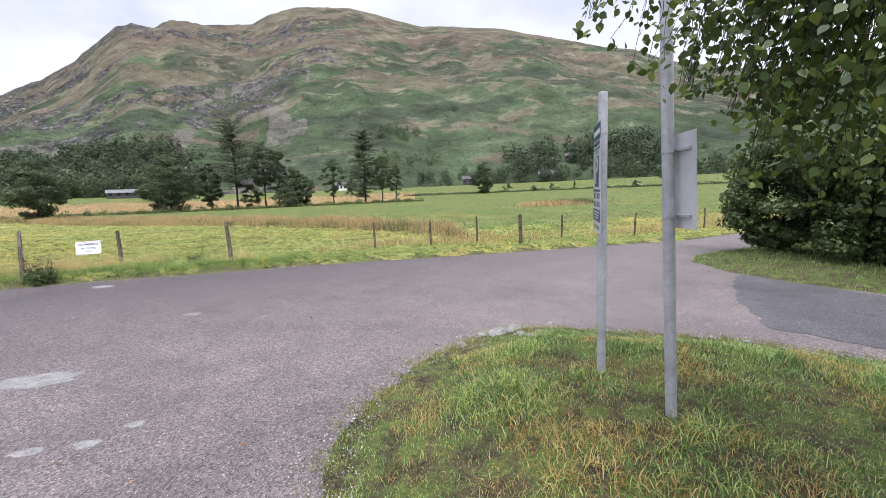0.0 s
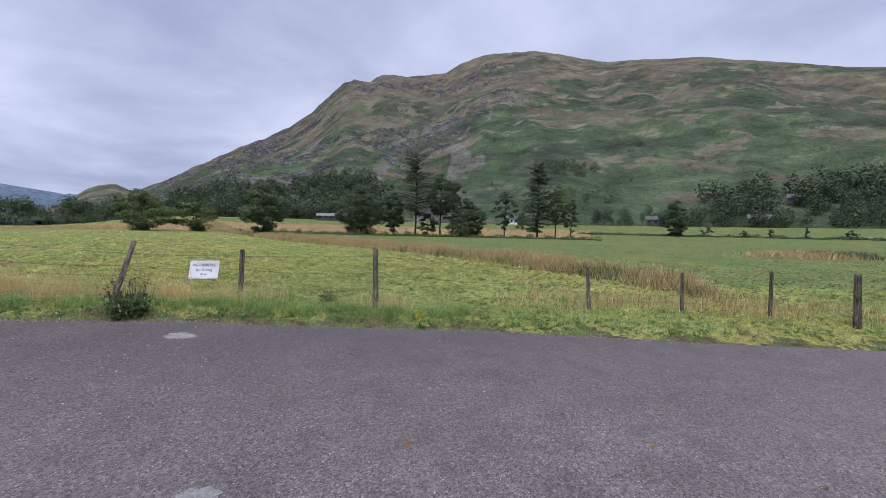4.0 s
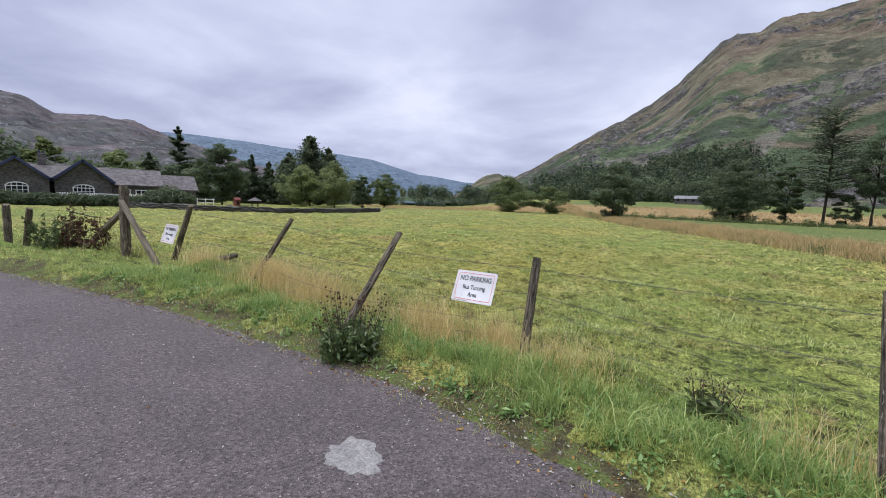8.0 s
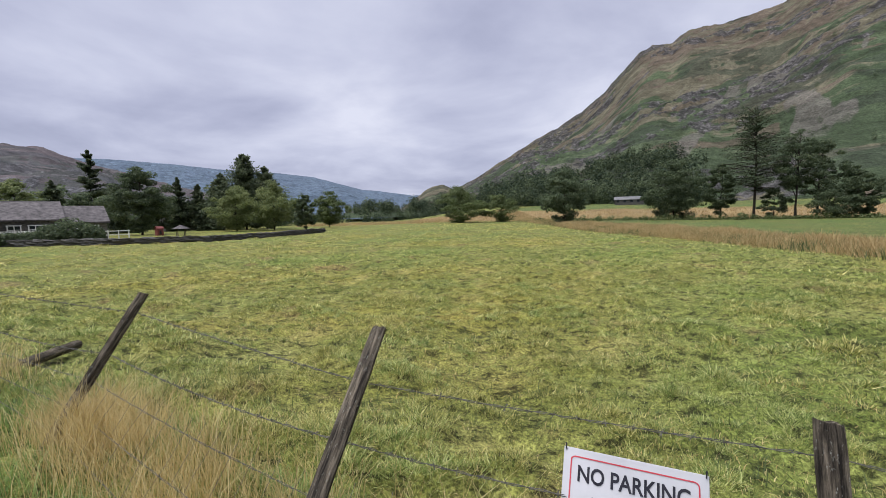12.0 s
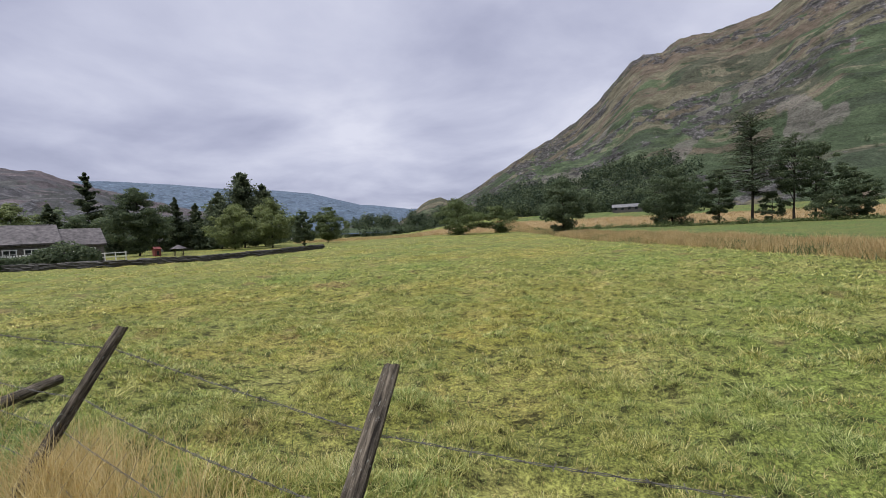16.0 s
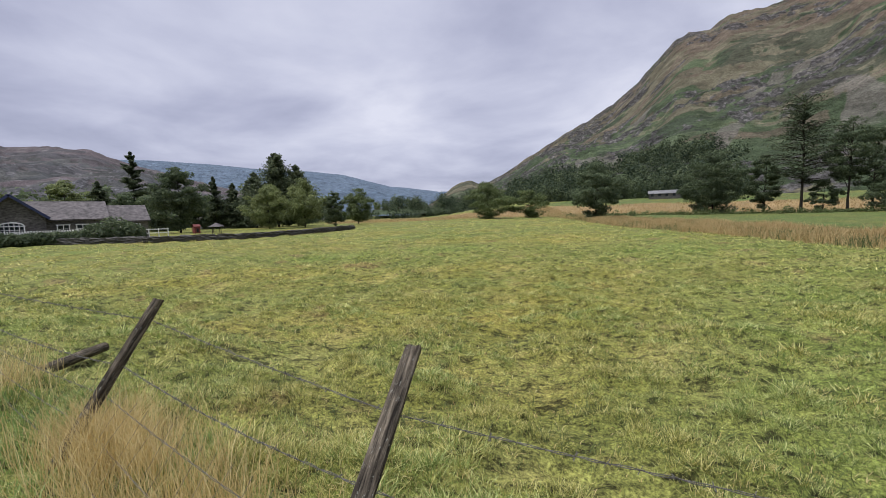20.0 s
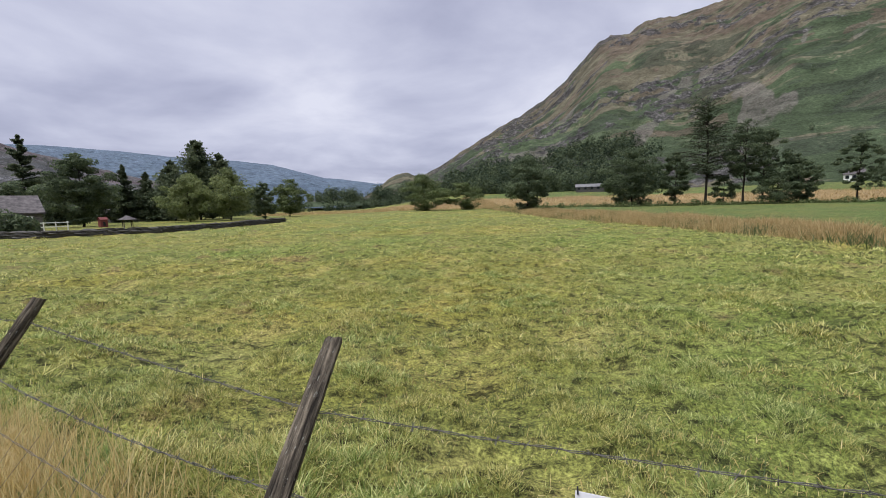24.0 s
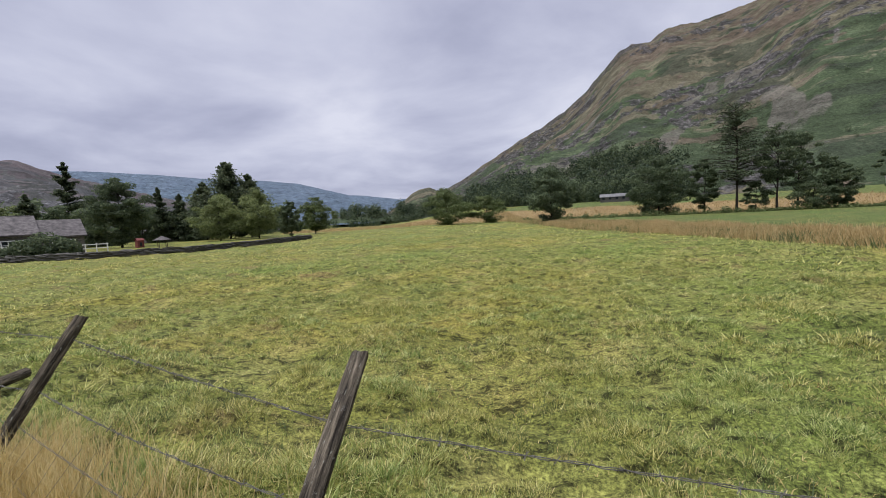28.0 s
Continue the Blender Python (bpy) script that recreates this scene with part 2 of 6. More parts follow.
M["green_ink"] = simple("sign_green", (0.09, 0.42, 0.10), (0.13, 0.52, 0.15), 6.0, 0.5, 0.3, None, 0.03, 0.001)
M["stone"] = simple("field_stone", (0.12, 0.115, 0.11), (0.42, 0.41, 0.39), 9.0, 0.9, 0.2, None, 0.8, 0.03)
M["wallstone"] = simple("slate_wall", (0.028, 0.027, 0.026), (0.150, 0.145, 0.138), 4.0, 0.9, 0.2, (1, 1, 2.5), 1.0, 0.08)
M["housestone"] = simple("house_stone", (0.045, 0.042, 0.040), (0.185, 0.175, 0.160), 3.4, 0.9, 0.2, (1, 1, 2.2), 1.0, 0.06)
M["slate"] = simple("roof_slate", (0.028, 0.024, 0.027), (0.145, 0.128, 0.132), 2.6, 0.7, 0.35, (1, 1, 1), 0.5, 0.03)
M["roof_pale"] = simple("pale_roof", (0.10, 0.10, 0.105), (0.20, 0.20, 0.205), 2.0, 0.7, 0.3, None, 0.3, 0.02)
M["white"] = simple("white_paint", (0.70, 0.70, 0.69), (0.82, 0.82, 0.80), 4.0, 0.6, 0.3, None, 0.05, 0.004)
M["barge"] = simple("blue_paint", (0.02, 0.03, 0.09), (0.04, 0.05, 0.13), 4.0, 0.5, 0.4, None, 0.05, 0.004)
M["shed_red"] = simple("red_paint", (0.13, 0.032, 0.030), (0.19, 0.05, 0.045), 4.0, 0.6, 0.3, None, 0.05, 0.004)
M["patch"] = simple("pale_repair", (0.12, 0.115, 0.113), (0.29, 0.28, 0.275), 60.0, 0.9, 0.2, None, 0.6, 0.006)
M["glass"], _t, _b = material("dark_glass", 0.08, 0.6)
_b.inputs["Base Color"].default_value = (0.02, 0.025, 0.03, 1)


def field_material(name, low, mean, high):
    m, t, b = material(name, 0.8, 0.15)
    big = noise_fac(t, 0.10, 4.0, 0.55, (1.6, 0.8, 1), "World")
    mid = noise_fac(t, 0.8, 6.0, 0.68, None, "World")
    tuft = noise_fac(t, 7.5, 7.0, 0.74, (0.8, 1.2, 1), "World", -46)
    fine = noise_fac(t, 42.0, 4.0, 0.75, None, "World")
    c1 = ramp(t, [(0.30, low), (0.50, mean), (0.72, high)], mid)
    c2 = ramp(t, [(0.36, (0.84, 1.0, 0.86)), (0.5, (1.0, 1.0, 1.0)), (0.66, (1.22, 1.06, 0.92))], big)
    c = mix(t, 1.0, c1, c2, "MULTIPLY")
    bare = noise_fac(t, 0.62, 7.0, 0.66, None, "World")
    c = mix(t, ramp(t, [(0.585, grey(0.0)), (0.65, grey(0.55))], bare), c, (0.19, 0.125, 0.062))
    # the dark of hollows between tufts is put into the colour as noise
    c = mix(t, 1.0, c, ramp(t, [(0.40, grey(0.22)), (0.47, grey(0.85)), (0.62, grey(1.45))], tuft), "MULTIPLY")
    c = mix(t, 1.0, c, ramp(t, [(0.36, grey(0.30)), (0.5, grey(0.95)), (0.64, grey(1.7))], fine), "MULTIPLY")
    t.links.new(c, b.inputs["Base Color"])
    hs = nd(t, "ShaderNodeMath", op="MULTIPLY_ADD", ins={1: 0.30})
    t.links.new(fine, hs.inputs[0]), t.links.new(tuft, hs.inputs[2])
    bump(t, b, hs.outputs[0], 0.9, 0.05)
    return m


def asphalt_material(name, lo, hi):
    m, t, b = material(name, 0.82, 0.35)
    geo = nd(t, "ShaderNodeNewGeometry")
    vor = nd(t, "ShaderNodeTexVoronoi", ins={"Scale": 84.0, "Randomness": 1.0})
    t.links.new(geo.outputs["Position"], vor.inputs["Vector"])
    chips = ramp(t, [(0.0, grey(0.30)), (0.45, grey(0.86)), (0.8, grey(1.30)), (1.0, grey(2.4))], vor.outputs["Color"])
    wear = noise_fac(t, 0.55, 5.0, 0.6, None, "World")
    stain = noise_fac(t, 2.6, 6.0, 0.65, None, "World")
    c = ramp(t, [(0.32, lo), (0.68, hi)], wear)
    c = mix(t, 1.0, c, chips, "MULTIPLY")
    c = mix(t, 1.0, c, ramp(t, [(0.3, grey(0.80)), (0.62, grey(1.1))], stain), "MULTIPLY")
    # the asphalt turns blacker by degrees towards the turning bay along the fence
    sp = nd(t, "ShaderNodeSeparateXYZ")
    t.links.new(geo.outputs["Position"], sp.inputs[0])
    bay = nd(t, "ShaderNodeMath", op="MULTIPLY_ADD", ins={1: -0.5})
    t.links.new(sp.outputs["X"], bay.inputs[0]), t.links.new(sp.outputs["Y"], bay.inputs[2])
    wob = nd(t, "ShaderNodeMath", op="MULTIPLY_ADD", ins={1: 5.0})
    t.links.new(wear, wob.inputs[0]), t.links.new(bay.outputs[0], wob.inputs[2])
    bay_mix = nd(t, "ShaderNodeMapRange", ins={1: -5.5, 2: 0.5, 3: 0.0, 4: 1.0})
    t.links.new(wob.outputs[0], bay_mix.inputs[0])
    c = mix(t, 1.0, c, ramp(t, [(0.0, grey(1.0)), (1.0, (0.56, 0.55, 0.58))], bay_mix.outputs[0]), "MULTIPLY")
    t.links.new(c, b.inputs["Base Color"])
    fine = noise_fac(t, 240.0, 2.0, 0.6, None, "World")
    hs = nd(t, "ShaderNodeMath", op="MULTIPLY_ADD", ins={1: 0.6})
    t.links.new(fine, hs.inputs[0]), t.links.new(vor.outputs["Distance"], hs.inputs[2])
    bump(t, b, hs.outputs[0], 0.9, 0.010)
    t.links.new(ramp(t, [(0.35, grey(0.62)), (0.7, grey(0.88))], stain), b.inputs["Roughness"])
    return m


def fell_material(name, green, tan, rust, rock, heather=(0.044, 0.055, 0.038)):
    """Grass, bracken, heather, scree and crag, by the masks that the slope carries, frayed and speckled."""
    m, t, b = material(name, 0.95, 0.1)
    fray = noise_fac(t, 0.055, 8.0, 0.72, None, "World")
    speck = noise_fac(t, 0.30, 6.0, 0.78, None, "World")
    grain = noise_fac(t, 0.85, 4.0, 0.75, None, "World")
    tint = noise_fac(t, 0.011, 5.0, 0.6, None, "World")

    def masks(key):
        at = nd(t, "ShaderNodeAttribute")
        at.attribute_name = key
        sp = nd(t, "ShaderNodeSeparateXYZ")
        t.links.new(at.outputs["Color"], sp.inputs[0])
        return [sp.outputs[i] for i in range(3)]

    def frayed(mask, wild, lo, hi, most=1.0):
        n = nd(t, "ShaderNodeMath", op="MULTIPLY_ADD", ins={1: wild})
        t.links.new(fray, n.inputs[0]), t.links.new(mask, n.inputs[2])
        mid = wild * 0.5
        return ramp(t, [(lo + mid, grey(0)), (min(1.0, hi + mid), grey(most))], n.outputs[0])

    crag, scree, dry = masks("cover_a")
    red, dark, pale = masks("cover_b")
    c = ramp(t, [(0.36, tuple(0.72 * v for v in green)), (0.5, green), (0.64, tuple(p * 1.12 + q * 0.15 for p, q in zip(green, tan)))], tint)
    c = mix(t, frayed(dry, 1.1, 0.22, 0.72, 0.9), c, tan)
    c = mix(t, frayed(red, 1.1, 0.30, 0.75, 0.65), c, rust)
    c = mix(t, frayed(dark, 1.1, 0.30, 0.70, 0.65), c, heather)
    c = mix(t, frayed(pale, 0.9, 0.40, 0.58, 0.7), c, tuple(v * 1.25 for v in tan))
    c = mix(t, frayed(scree, 0.9, 0.32, 0.60, 0.8), c, tuple(0.55 * p + 0.45 * q for p, q in zip(rock, tan)))
    stone = ramp(t, [(0.42, tuple(v * 0.20 for v in rock)), (0.52, tuple(v * 0.52 for v in rock)), (0.64, tuple(v * 1.25 for v in rock))], speck)
    c = mix(t, frayed(crag, 1.1, 0.22, 0.46, 0.92), c, stone)
    # single bushes, tussocks and boulders
    c = mix(t, ramp(t, [(0.36, grey(0.75)), (0.42, grey(0))], speck), c, heather)
    c = mix(t, 1.0, c, ramp(t, [(0.34, grey(0.62)), (0.5, grey(1.0)), (0.66, grey(1.42))], grain), "MULTIPLY")
    c = mix(t, 1.0, c, ramp(t, [(0.36, grey(0.62)), (0.5, grey(1.0)), (0.64, grey(1.38))], fray), "MULTIPLY")
    t.links.new(c, b.inputs["Base Color"])
    hs = nd(t, "ShaderNodeMath", op="MULTIPLY_ADD", ins={1: 0.35})
    t.links.new(speck, hs.inputs[0]), t.links.new(fray, hs.inputs[2])
    bump(t, b, hs.outputs[0], 0.8, 6.0)
    return m


def soil_material():
    m, t, b = material("verge_soil", 0.95, 0.1)
    a = noise_fac(t, 5.0, 6.0, 0.65, None, "World")
    f = noise_fac(t, 60.0, 4.0, 0.7, None, "World")
    c = ramp(t, [(0.36, (0.064, 0.052, 0.036)), (0.48, (0.108, 0.098, 0.052)), (0.58, (0.120, 0.155, 0.048))], a)
    c = mix(t, 1.0, c, ramp(t, [(0.3, grey(0.45)), (0.55, grey(1.0)), (0.72, grey(1.7))], f), "MULTIPLY")
    t.links.new(c, b.inputs["Base Color"])
    bump(t, b, f, 1.0, 0.03)
    return m


M["verge_soil"] = soil_material()
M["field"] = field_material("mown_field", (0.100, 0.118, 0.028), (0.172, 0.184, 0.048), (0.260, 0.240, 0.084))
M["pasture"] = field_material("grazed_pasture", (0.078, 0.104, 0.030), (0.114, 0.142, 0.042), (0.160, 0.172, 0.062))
M["asphalt"] = asphalt_material("asphalt", (0.142, 0.119, 0.117), (0.192, 0.162, 0.158))
M["asphalt_dark"] = asphalt_material("dark_asphalt", (0.075, 0.072, 0.078), (0.115, 0.11, 0.118))
M["fell"] = fell_material("fell_side", (0.062, 0.085, 0.046), (0.126, 0.112, 0.078), (0.116, 0.086, 0.068), (0.138, 0.130, 0.130))
# duller and bluer cover colours than the near fell has
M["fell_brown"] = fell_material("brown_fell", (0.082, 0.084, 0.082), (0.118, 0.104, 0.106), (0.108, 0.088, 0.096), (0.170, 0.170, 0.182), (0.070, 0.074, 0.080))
# aerial haze over the far fell is mixed into these blue cover colours
M["fell_far_haze"] = fell_material("hazed_far_fell", (0.092, 0.126, 0.170), (0.104, 0.138, 0.182), (0.096, 0.126, 0.174), (0.110, 0.142, 0.188), (0.086, 0.118, 0.162))


# ---------------------------------------------------------------- mesh helpers
def fast_mesh(name, verts, faces, mats):
    verts = np.asarray(verts, dtype=np.float32)
    faces = np.asarray(faces, dtype=np.int32)
    me = bpy.data.meshes.new(name)
    me.vertices.add(len(verts))
    me.vertices.foreach_set("co", verts.ravel())
    k = faces.shape[1]
    me.loops.add(faces.size)
    me.loops.foreach_set("vertex_index", faces.ravel())
    me.polygons.add(len(faces))
    me.polygons.foreach_set("loop_start", np.arange(0, faces.size, k, dtype=np.int32))
    me.polygons.foreach_set("loop_total", np.full(len(faces), k, dtype=np.int32))
    me.update(calc_edges=True)
    me.materials.append(mats)
    return me


def part(name, bm, mat, parent=None, label="", smooth=False):
    me = bpy.data.meshes.new(name)
    if smooth:
        for f in bm.faces:
            f.smooth = True
    bm.to_mesh(me)
    bm.free()
    me.materials.append(mat)
    ob = new(name, me)
    if parent:
        ob.parent = parent
    return tagged(ob, label)


def box(sx, sy, sz, at=(0, 0, 0), bev=0.0, turn=None):
    bm = bmesh.new()
    bmesh.ops.create_cube(bm, size=1.0, matrix=Matrix.Diagonal((sx, sy, sz, 1)))
    if bev:
        bmesh.ops.bevel(bm, geom=bm.edges[:], offset=bev, segments=1, affect="EDGES")
    if turn:
        bm.transform(turn)
    bm.transform(Matrix.Translation(at))
    return bm


def tube(bm, pts, radii, sides=8, cap=True):
    rings = []
    pts = [Vector(p) for p in pts]
    for i, p in enumerate(pts):
        d = (pts[min(i + 1, len(pts) - 1)] - pts[max(i - 1, 0)]).normalized()
        a = d.orthogonal().normalized()
        b = d.cross(a)
        rings.append([bm.verts.new(p + radii[i] * (math.cos(q) * a + math.sin(q) * b)) for q in [math.tau * j / sides for j in range(sides)]])
    for r0, r1 in zip(rings, rings[1:]):
        q0 = min(range(sides), key=lambda s: (r1[s].co - r0[0].co).length)
        for j in range(sides):
            bm.faces.new((r0[j], r0[(j + 1) % sides], r1[(j + 1 + q0) % sides], r1[(j + q0) % sides]))
    if cap:
        bm.faces.new(rings[0][::-1]), bm.faces.new(rings[-1])
    return bm


def smooth01(a, b, v):
    q = np.clip((v - a) / (b - a), 0, 1)
    return q * q * (3 - 2 * q)


LATTICE = np.random.RandomState(4242)
PERM = np.concatenate([LATTICE.permutation(256)] * 2)
TURNS = LATTICE.uniform(0, math.tau, 256)
GRAD_X, GRAD_Y = np.cos(TURNS), np.sin(TURNS)


def perlin(x, y):
    """Smooth lattice noise, about -0.7 to 0.7."""
    x, y = np.asarray(x, float), np.asarray(y, float)
    xi, yi = np.floor(x).astype(int), np.floor(y).astype(int)
    u, v = x - xi, y - yi

    def corner(i, j):
        k = PERM[(PERM[(xi + i) & 255] + yi + j) & 255]
        return GRAD_X[k] * (u - i) + GRAD_Y[k] * (v - j)
    fu, fv = u * u * u * (u * (u * 6 - 15) + 10), v * v * v * (v * (v * 6 - 15) + 10)
    lo = corner(0, 0) * (1 - fu) + corner(1, 0) * fu
    hi = corner(0, 1) * (1 - fu) + corner(1, 1) * fu
    return lo * (1 - fv) + hi * fv


def fbm(x, y, octaves=5, gain=0.5):
    out, amp = 0.0, 1.0
    for i in range(octaves):
        out = out + amp * perlin(x * 2.03 ** i + 17.3 * i, y * 2.03 ** i - 9.1 * i)
        amp *= gain
    return out


def ridges(x, y, octaves=5, gain=0.55):
    """Sharp crests, 0 to about 1."""
    out, amp, total = 0.0, 1.0, 0.0
    for i in range(octaves):
        out = out + amp * (1 - np.minimum(1, 2.2 * np.abs(perlin(x * 2.07 ** i + 31.7 * i, y * 2.07 ** i + 5.3 * i))))
        total += amp
        amp *= gain
    return out / total


# ---------------------------------------------------------------- plan
VERGE = [(-40, -26), (-22, -14), (-14, -8.4), (-7.4, -4.4), (-5.1, -3.1), (-3.5, -2.3), (-1.45, -1.5), (-0.4, -1.1), (0.5, -0.95), (1.3, -0.85),
         (2.6, -0.5), (4.8, 0.05), (8.6, 0.44), (14.2, 1.4), (25.4, 3.3), (45, 6.5)]
ISLAND = [(6.4, -20), (5.9, -16), (5.45, -13.5), (5.1, -11.2), (5.07, -10.6), (5.21, -10.06), (5.57, -9.49), (6.37, -8.57), (7.43, -7.85), (8.13, -7.73),
          (9.05, -8.2), (10.54, -9.1), (11.5, -10.2), (13.5, -12.3), (16, -15), (17, -20)]
COPSE = [(20.7, -0.9), (17.6, -1.9), (16.3, -3.0), (15.6, -4.85), (15.7, -6.6), (16.3, -8.2), (18, -10), (22, -13), (30, -18), (45, -18), (45, 3), (30, 1.2)]
FENCE = [(-9.6, -3.9), (-8.0, -2.75), (-6.95, -1.98), (-4.5, -1.05), (-1.95, -0.45), (0.0, 0.15), (2.62, 0.55), (7.05, 2.1), (9.3, 2.55), (11.3, 2.75),
         (13.4, 3.1), (15.7, 3.55), (18.2, 4.0), (20.8, 4.5), (23.8, 5.0), (27, 5.6), (31, 6.3), (40, 7.9)]


# far side of the reedy ditch between the mown field and the pasture
FAR_E = [(-98, 143), (-45, 84), (-20, 58), (-9, 45), (-1, 33), (5.8, 22), (9, 14), (12, 9), (40, 11.5), (200, 40)]


def piece(line, x):
    return np.interp(x, [p[0] for p in line], [p[1] for p in line])


def inside(poly, x, y):
    hit = np.zeros(np.shape(x), bool)
    n = len(poly)
    for i in range(n):
        (x0, y0), (x1, y1) = poly[i], poly[(i + 1) % n]
        if y0 != y1:
            c = ((y0 > y) != (y1 > y)) & (x < (x1 - x0) * (y - y0) / (y1 - y0) + x0)
            hit ^= c
    return hit


def edge_dist(poly, x, y, closed=True):
    best = np.full(np.shape(x), 1e9)
    for i in range(len(poly) - (0 if closed else 1)):
        (x0, y0), (x1, y1) = poly[i], poly[(i + 1) % len(poly)]
        q = np.clip(((x - x0) * (x1 - x0) + (y - y0) * (y1 - y0)) / ((x1 - x0) ** 2 + (y1 - y0) ** 2), 0, 1)
        best = np.minimum(best, np.hypot(x - x0 - q * (x1 - x0), y - y0 - q * (y1 - y0)))
    return best


def park(x, y):
    return -0.19 - 0.0395 * (np.clip(x, -16, 22) - 0.46) - 0.007 * (np.clip(y, -20, 6) + 1.86)


def turf(x, y):
    """Height of the turf (field, verge, grass islands); sunk a little under the asphalt."""
    x, y = np.asarray(x, float), np.asarray(y, float)
    p = park(x, y)
    v = y - piece(VERGE, x)
    away, side = np.hypot(x - 5, y + 9), np.degrees(np.arctan2(x - 5, y + 9))
    far = -0.38 + 0.5 * smooth01(10, 75, -x) + 5.2 * smooth01(118, 215, away) * smooth01(-50, -36, side) * (1 - smooth01(95, 120, side))
    z = p + (far - p) * smooth01(1.2, 10, v)
    z = z + 0.14 * smooth01(0.0, 0.6, v) * (1 - smooth01(2.0, 5.0, v))
    isl = np.where(inside(ISLAND, x, y), edge_dist(ISLAND, x, y), -edge_dist(ISLAND, x, y))
    cop = np.where(inside(COPSE, x, y), edge_dist(COPSE, x, y), -edge_dist(COPSE, x, y))
    z = z + 0.30 * smooth01(0.0, 1.7, isl) + 0.25 * smooth01(0, 2.0, cop)
    on = (v < 0) & (isl < 0) & (cop < 0)
    near_edge = np.minimum(np.minimum(-v, -isl), -cop)
    return np.where(on, z - 0.01 - 0.05 * smooth01(0.0, 0.25, near_edge), z + 0.012)


def ground_z(x, y):
    return float(turf(np.array([x]), np.array([y]))[0])


O3, O8 = (4.96, -9.19), (2.7, -3.29)


def off(o, az, r):
    return o[0] + r * math.sin(radians(az)), o[1] + r * math.cos(radians(az))


# ---------------------------------------------------------------- ground
def axis(lo, hi, near_lo, near_hi, step, grow):
    out = list(np.arange(near_lo, near_hi, step))
    s, v = step, near_hi
    while v < hi:
        out.append(v)
        s *= grow
        v += s
    out.append(hi)
    s, v = step, near_lo - step
    while v > lo:
        out.insert(0, v)
        s *= grow
        v -= s
    out.insert(0, lo)
    return np.array(out)


def hummocks(x, y):
    """Matted swaths and hollows of the cut field, flat beside the asphalt and far away."""
    x, y = np.asarray(x, float), np.asarray(y, float)
    far = np.hypot(x, y)
    along, across = 0.74 * x + 0.67 * y, 0.67 * x - 0.74 * y
    fine = 0.12 * fbm(along / 0.52, across / 0.34, 2, 0.55) * (1 - smooth01(20, 34, far))
    broad = 0.20 * perlin(along / 1.5 + 5 + 0.5 * perlin(across / 2.0, along / 2.0), across / 0.8) * (1 - smooth01(45, 80, far))
    return (fine + broad) * smooth01(0.4, 1.5, y - piece(VERGE, x))


def build_ground():
    xs = axis(-2600, 2600, -17, 9, 0.125, 1.06)
    ys = axis(-2600, 2600, -2, 20, 0.125, 1.06)
    gx, gy = np.meshgrid(xs, ys)
    z = turf(gx, gy)
    z = z + hummocks(gx, gy)
    n, m = len(xs), len(ys)
    idx = np.arange(n * m).reshape(m, n)
    faces = np.stack([idx[:-1, :-1], idx[:-1, 1:], idx[1:, 1:], idx[1:, :-1]], -1).reshape(-1, 4)
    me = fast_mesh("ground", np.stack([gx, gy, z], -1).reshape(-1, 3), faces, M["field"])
    me.polygons.foreach_set("use_smooth", np.ones(len(faces), bool))
    me.materials.append(M["verge_soil"])
    cx, cy = (gx[:-1, :-1] + gx[1:, 1:]) / 2, (gy[:-1, :-1] + gy[1:, 1:]) / 2
    bare = ((cy - piece(VERGE, cx)) < np.where(cx < 4, 0.34, 0.16) + 0.2 * np.sin(cx * 3.1)) & (np.abs(cx) < 60) & (cy > -60)
    me.materials.append(M["pasture"])
    grazed = (cy > piece(FAR_E, cx)) & (cx > -98) & ~bare
    me.polygons.foreach_set("material_index", (bare + 2 * grazed).ravel().astype(np.int32))
    return tagged(new("ground", me), "mown green meadow with yellowed patches, running to the fells", "ground", kind="structure")


build_ground()


def refine(line, step=0.12, wob=0.05, seed=1):
    rng = random.Random(seed)
    out = []
    for (x0, y0), (x1, y1) in zip(line, line[1:]):
        n = max(1, int(math.hypot(x1 - x0, y1 - y0) / step))
        for i in range(n):
            q = i / n
            out.append((x0 + q * (x1 - x0) + rng.uniform(-wob, wob), y0 + q * (y1 - y0) + rng.uniform(-wob, wob)))
    out.append(line[-1])
    return out


def sheet(name, poly, lift, mat, label, category, thick=0.05):
    bm = bmesh.new()
    vs = [bm.verts.new((x, y, float(park(x, y)) + lift)) for x, y in poly]
    f = bm.faces.new(vs)
    bmesh.ops.extrude_face_region(bm, geom=[f])
    for vert in vs:
        vert.co.z -= thick
    bmesh.ops.recalc_face_normals(bm, faces=bm.faces[:])
    bmesh.ops.triangulate(bm, faces=[q for q in bm.faces if len(q.verts) > 4])
    return tagged(part(name, bm, mat), label, category, kind="structure")


verge_edge = refine([p for p in VERGE if -30 < p[0] < 46], 0.12, 0.045, 2)
isl_edge = refine(ISLAND, 0.12, 0.05, 3)
cop_edge = refine(COPSE[:8], 0.2, 0.05, 4)
# asphalt: outline runs along the verge, round the copse corner, then round the grass island
road = verge_edge + [(45, 3.0), (30, 1.2)] + cop_edge + [(20, -20)] + isl_edge[::-1] + [(6.4, -40), (-40, -40)]
sheet("road", road, 0.0, M["asphalt"], "worn grey-mauve asphalt turning area with loose chippings", "road")


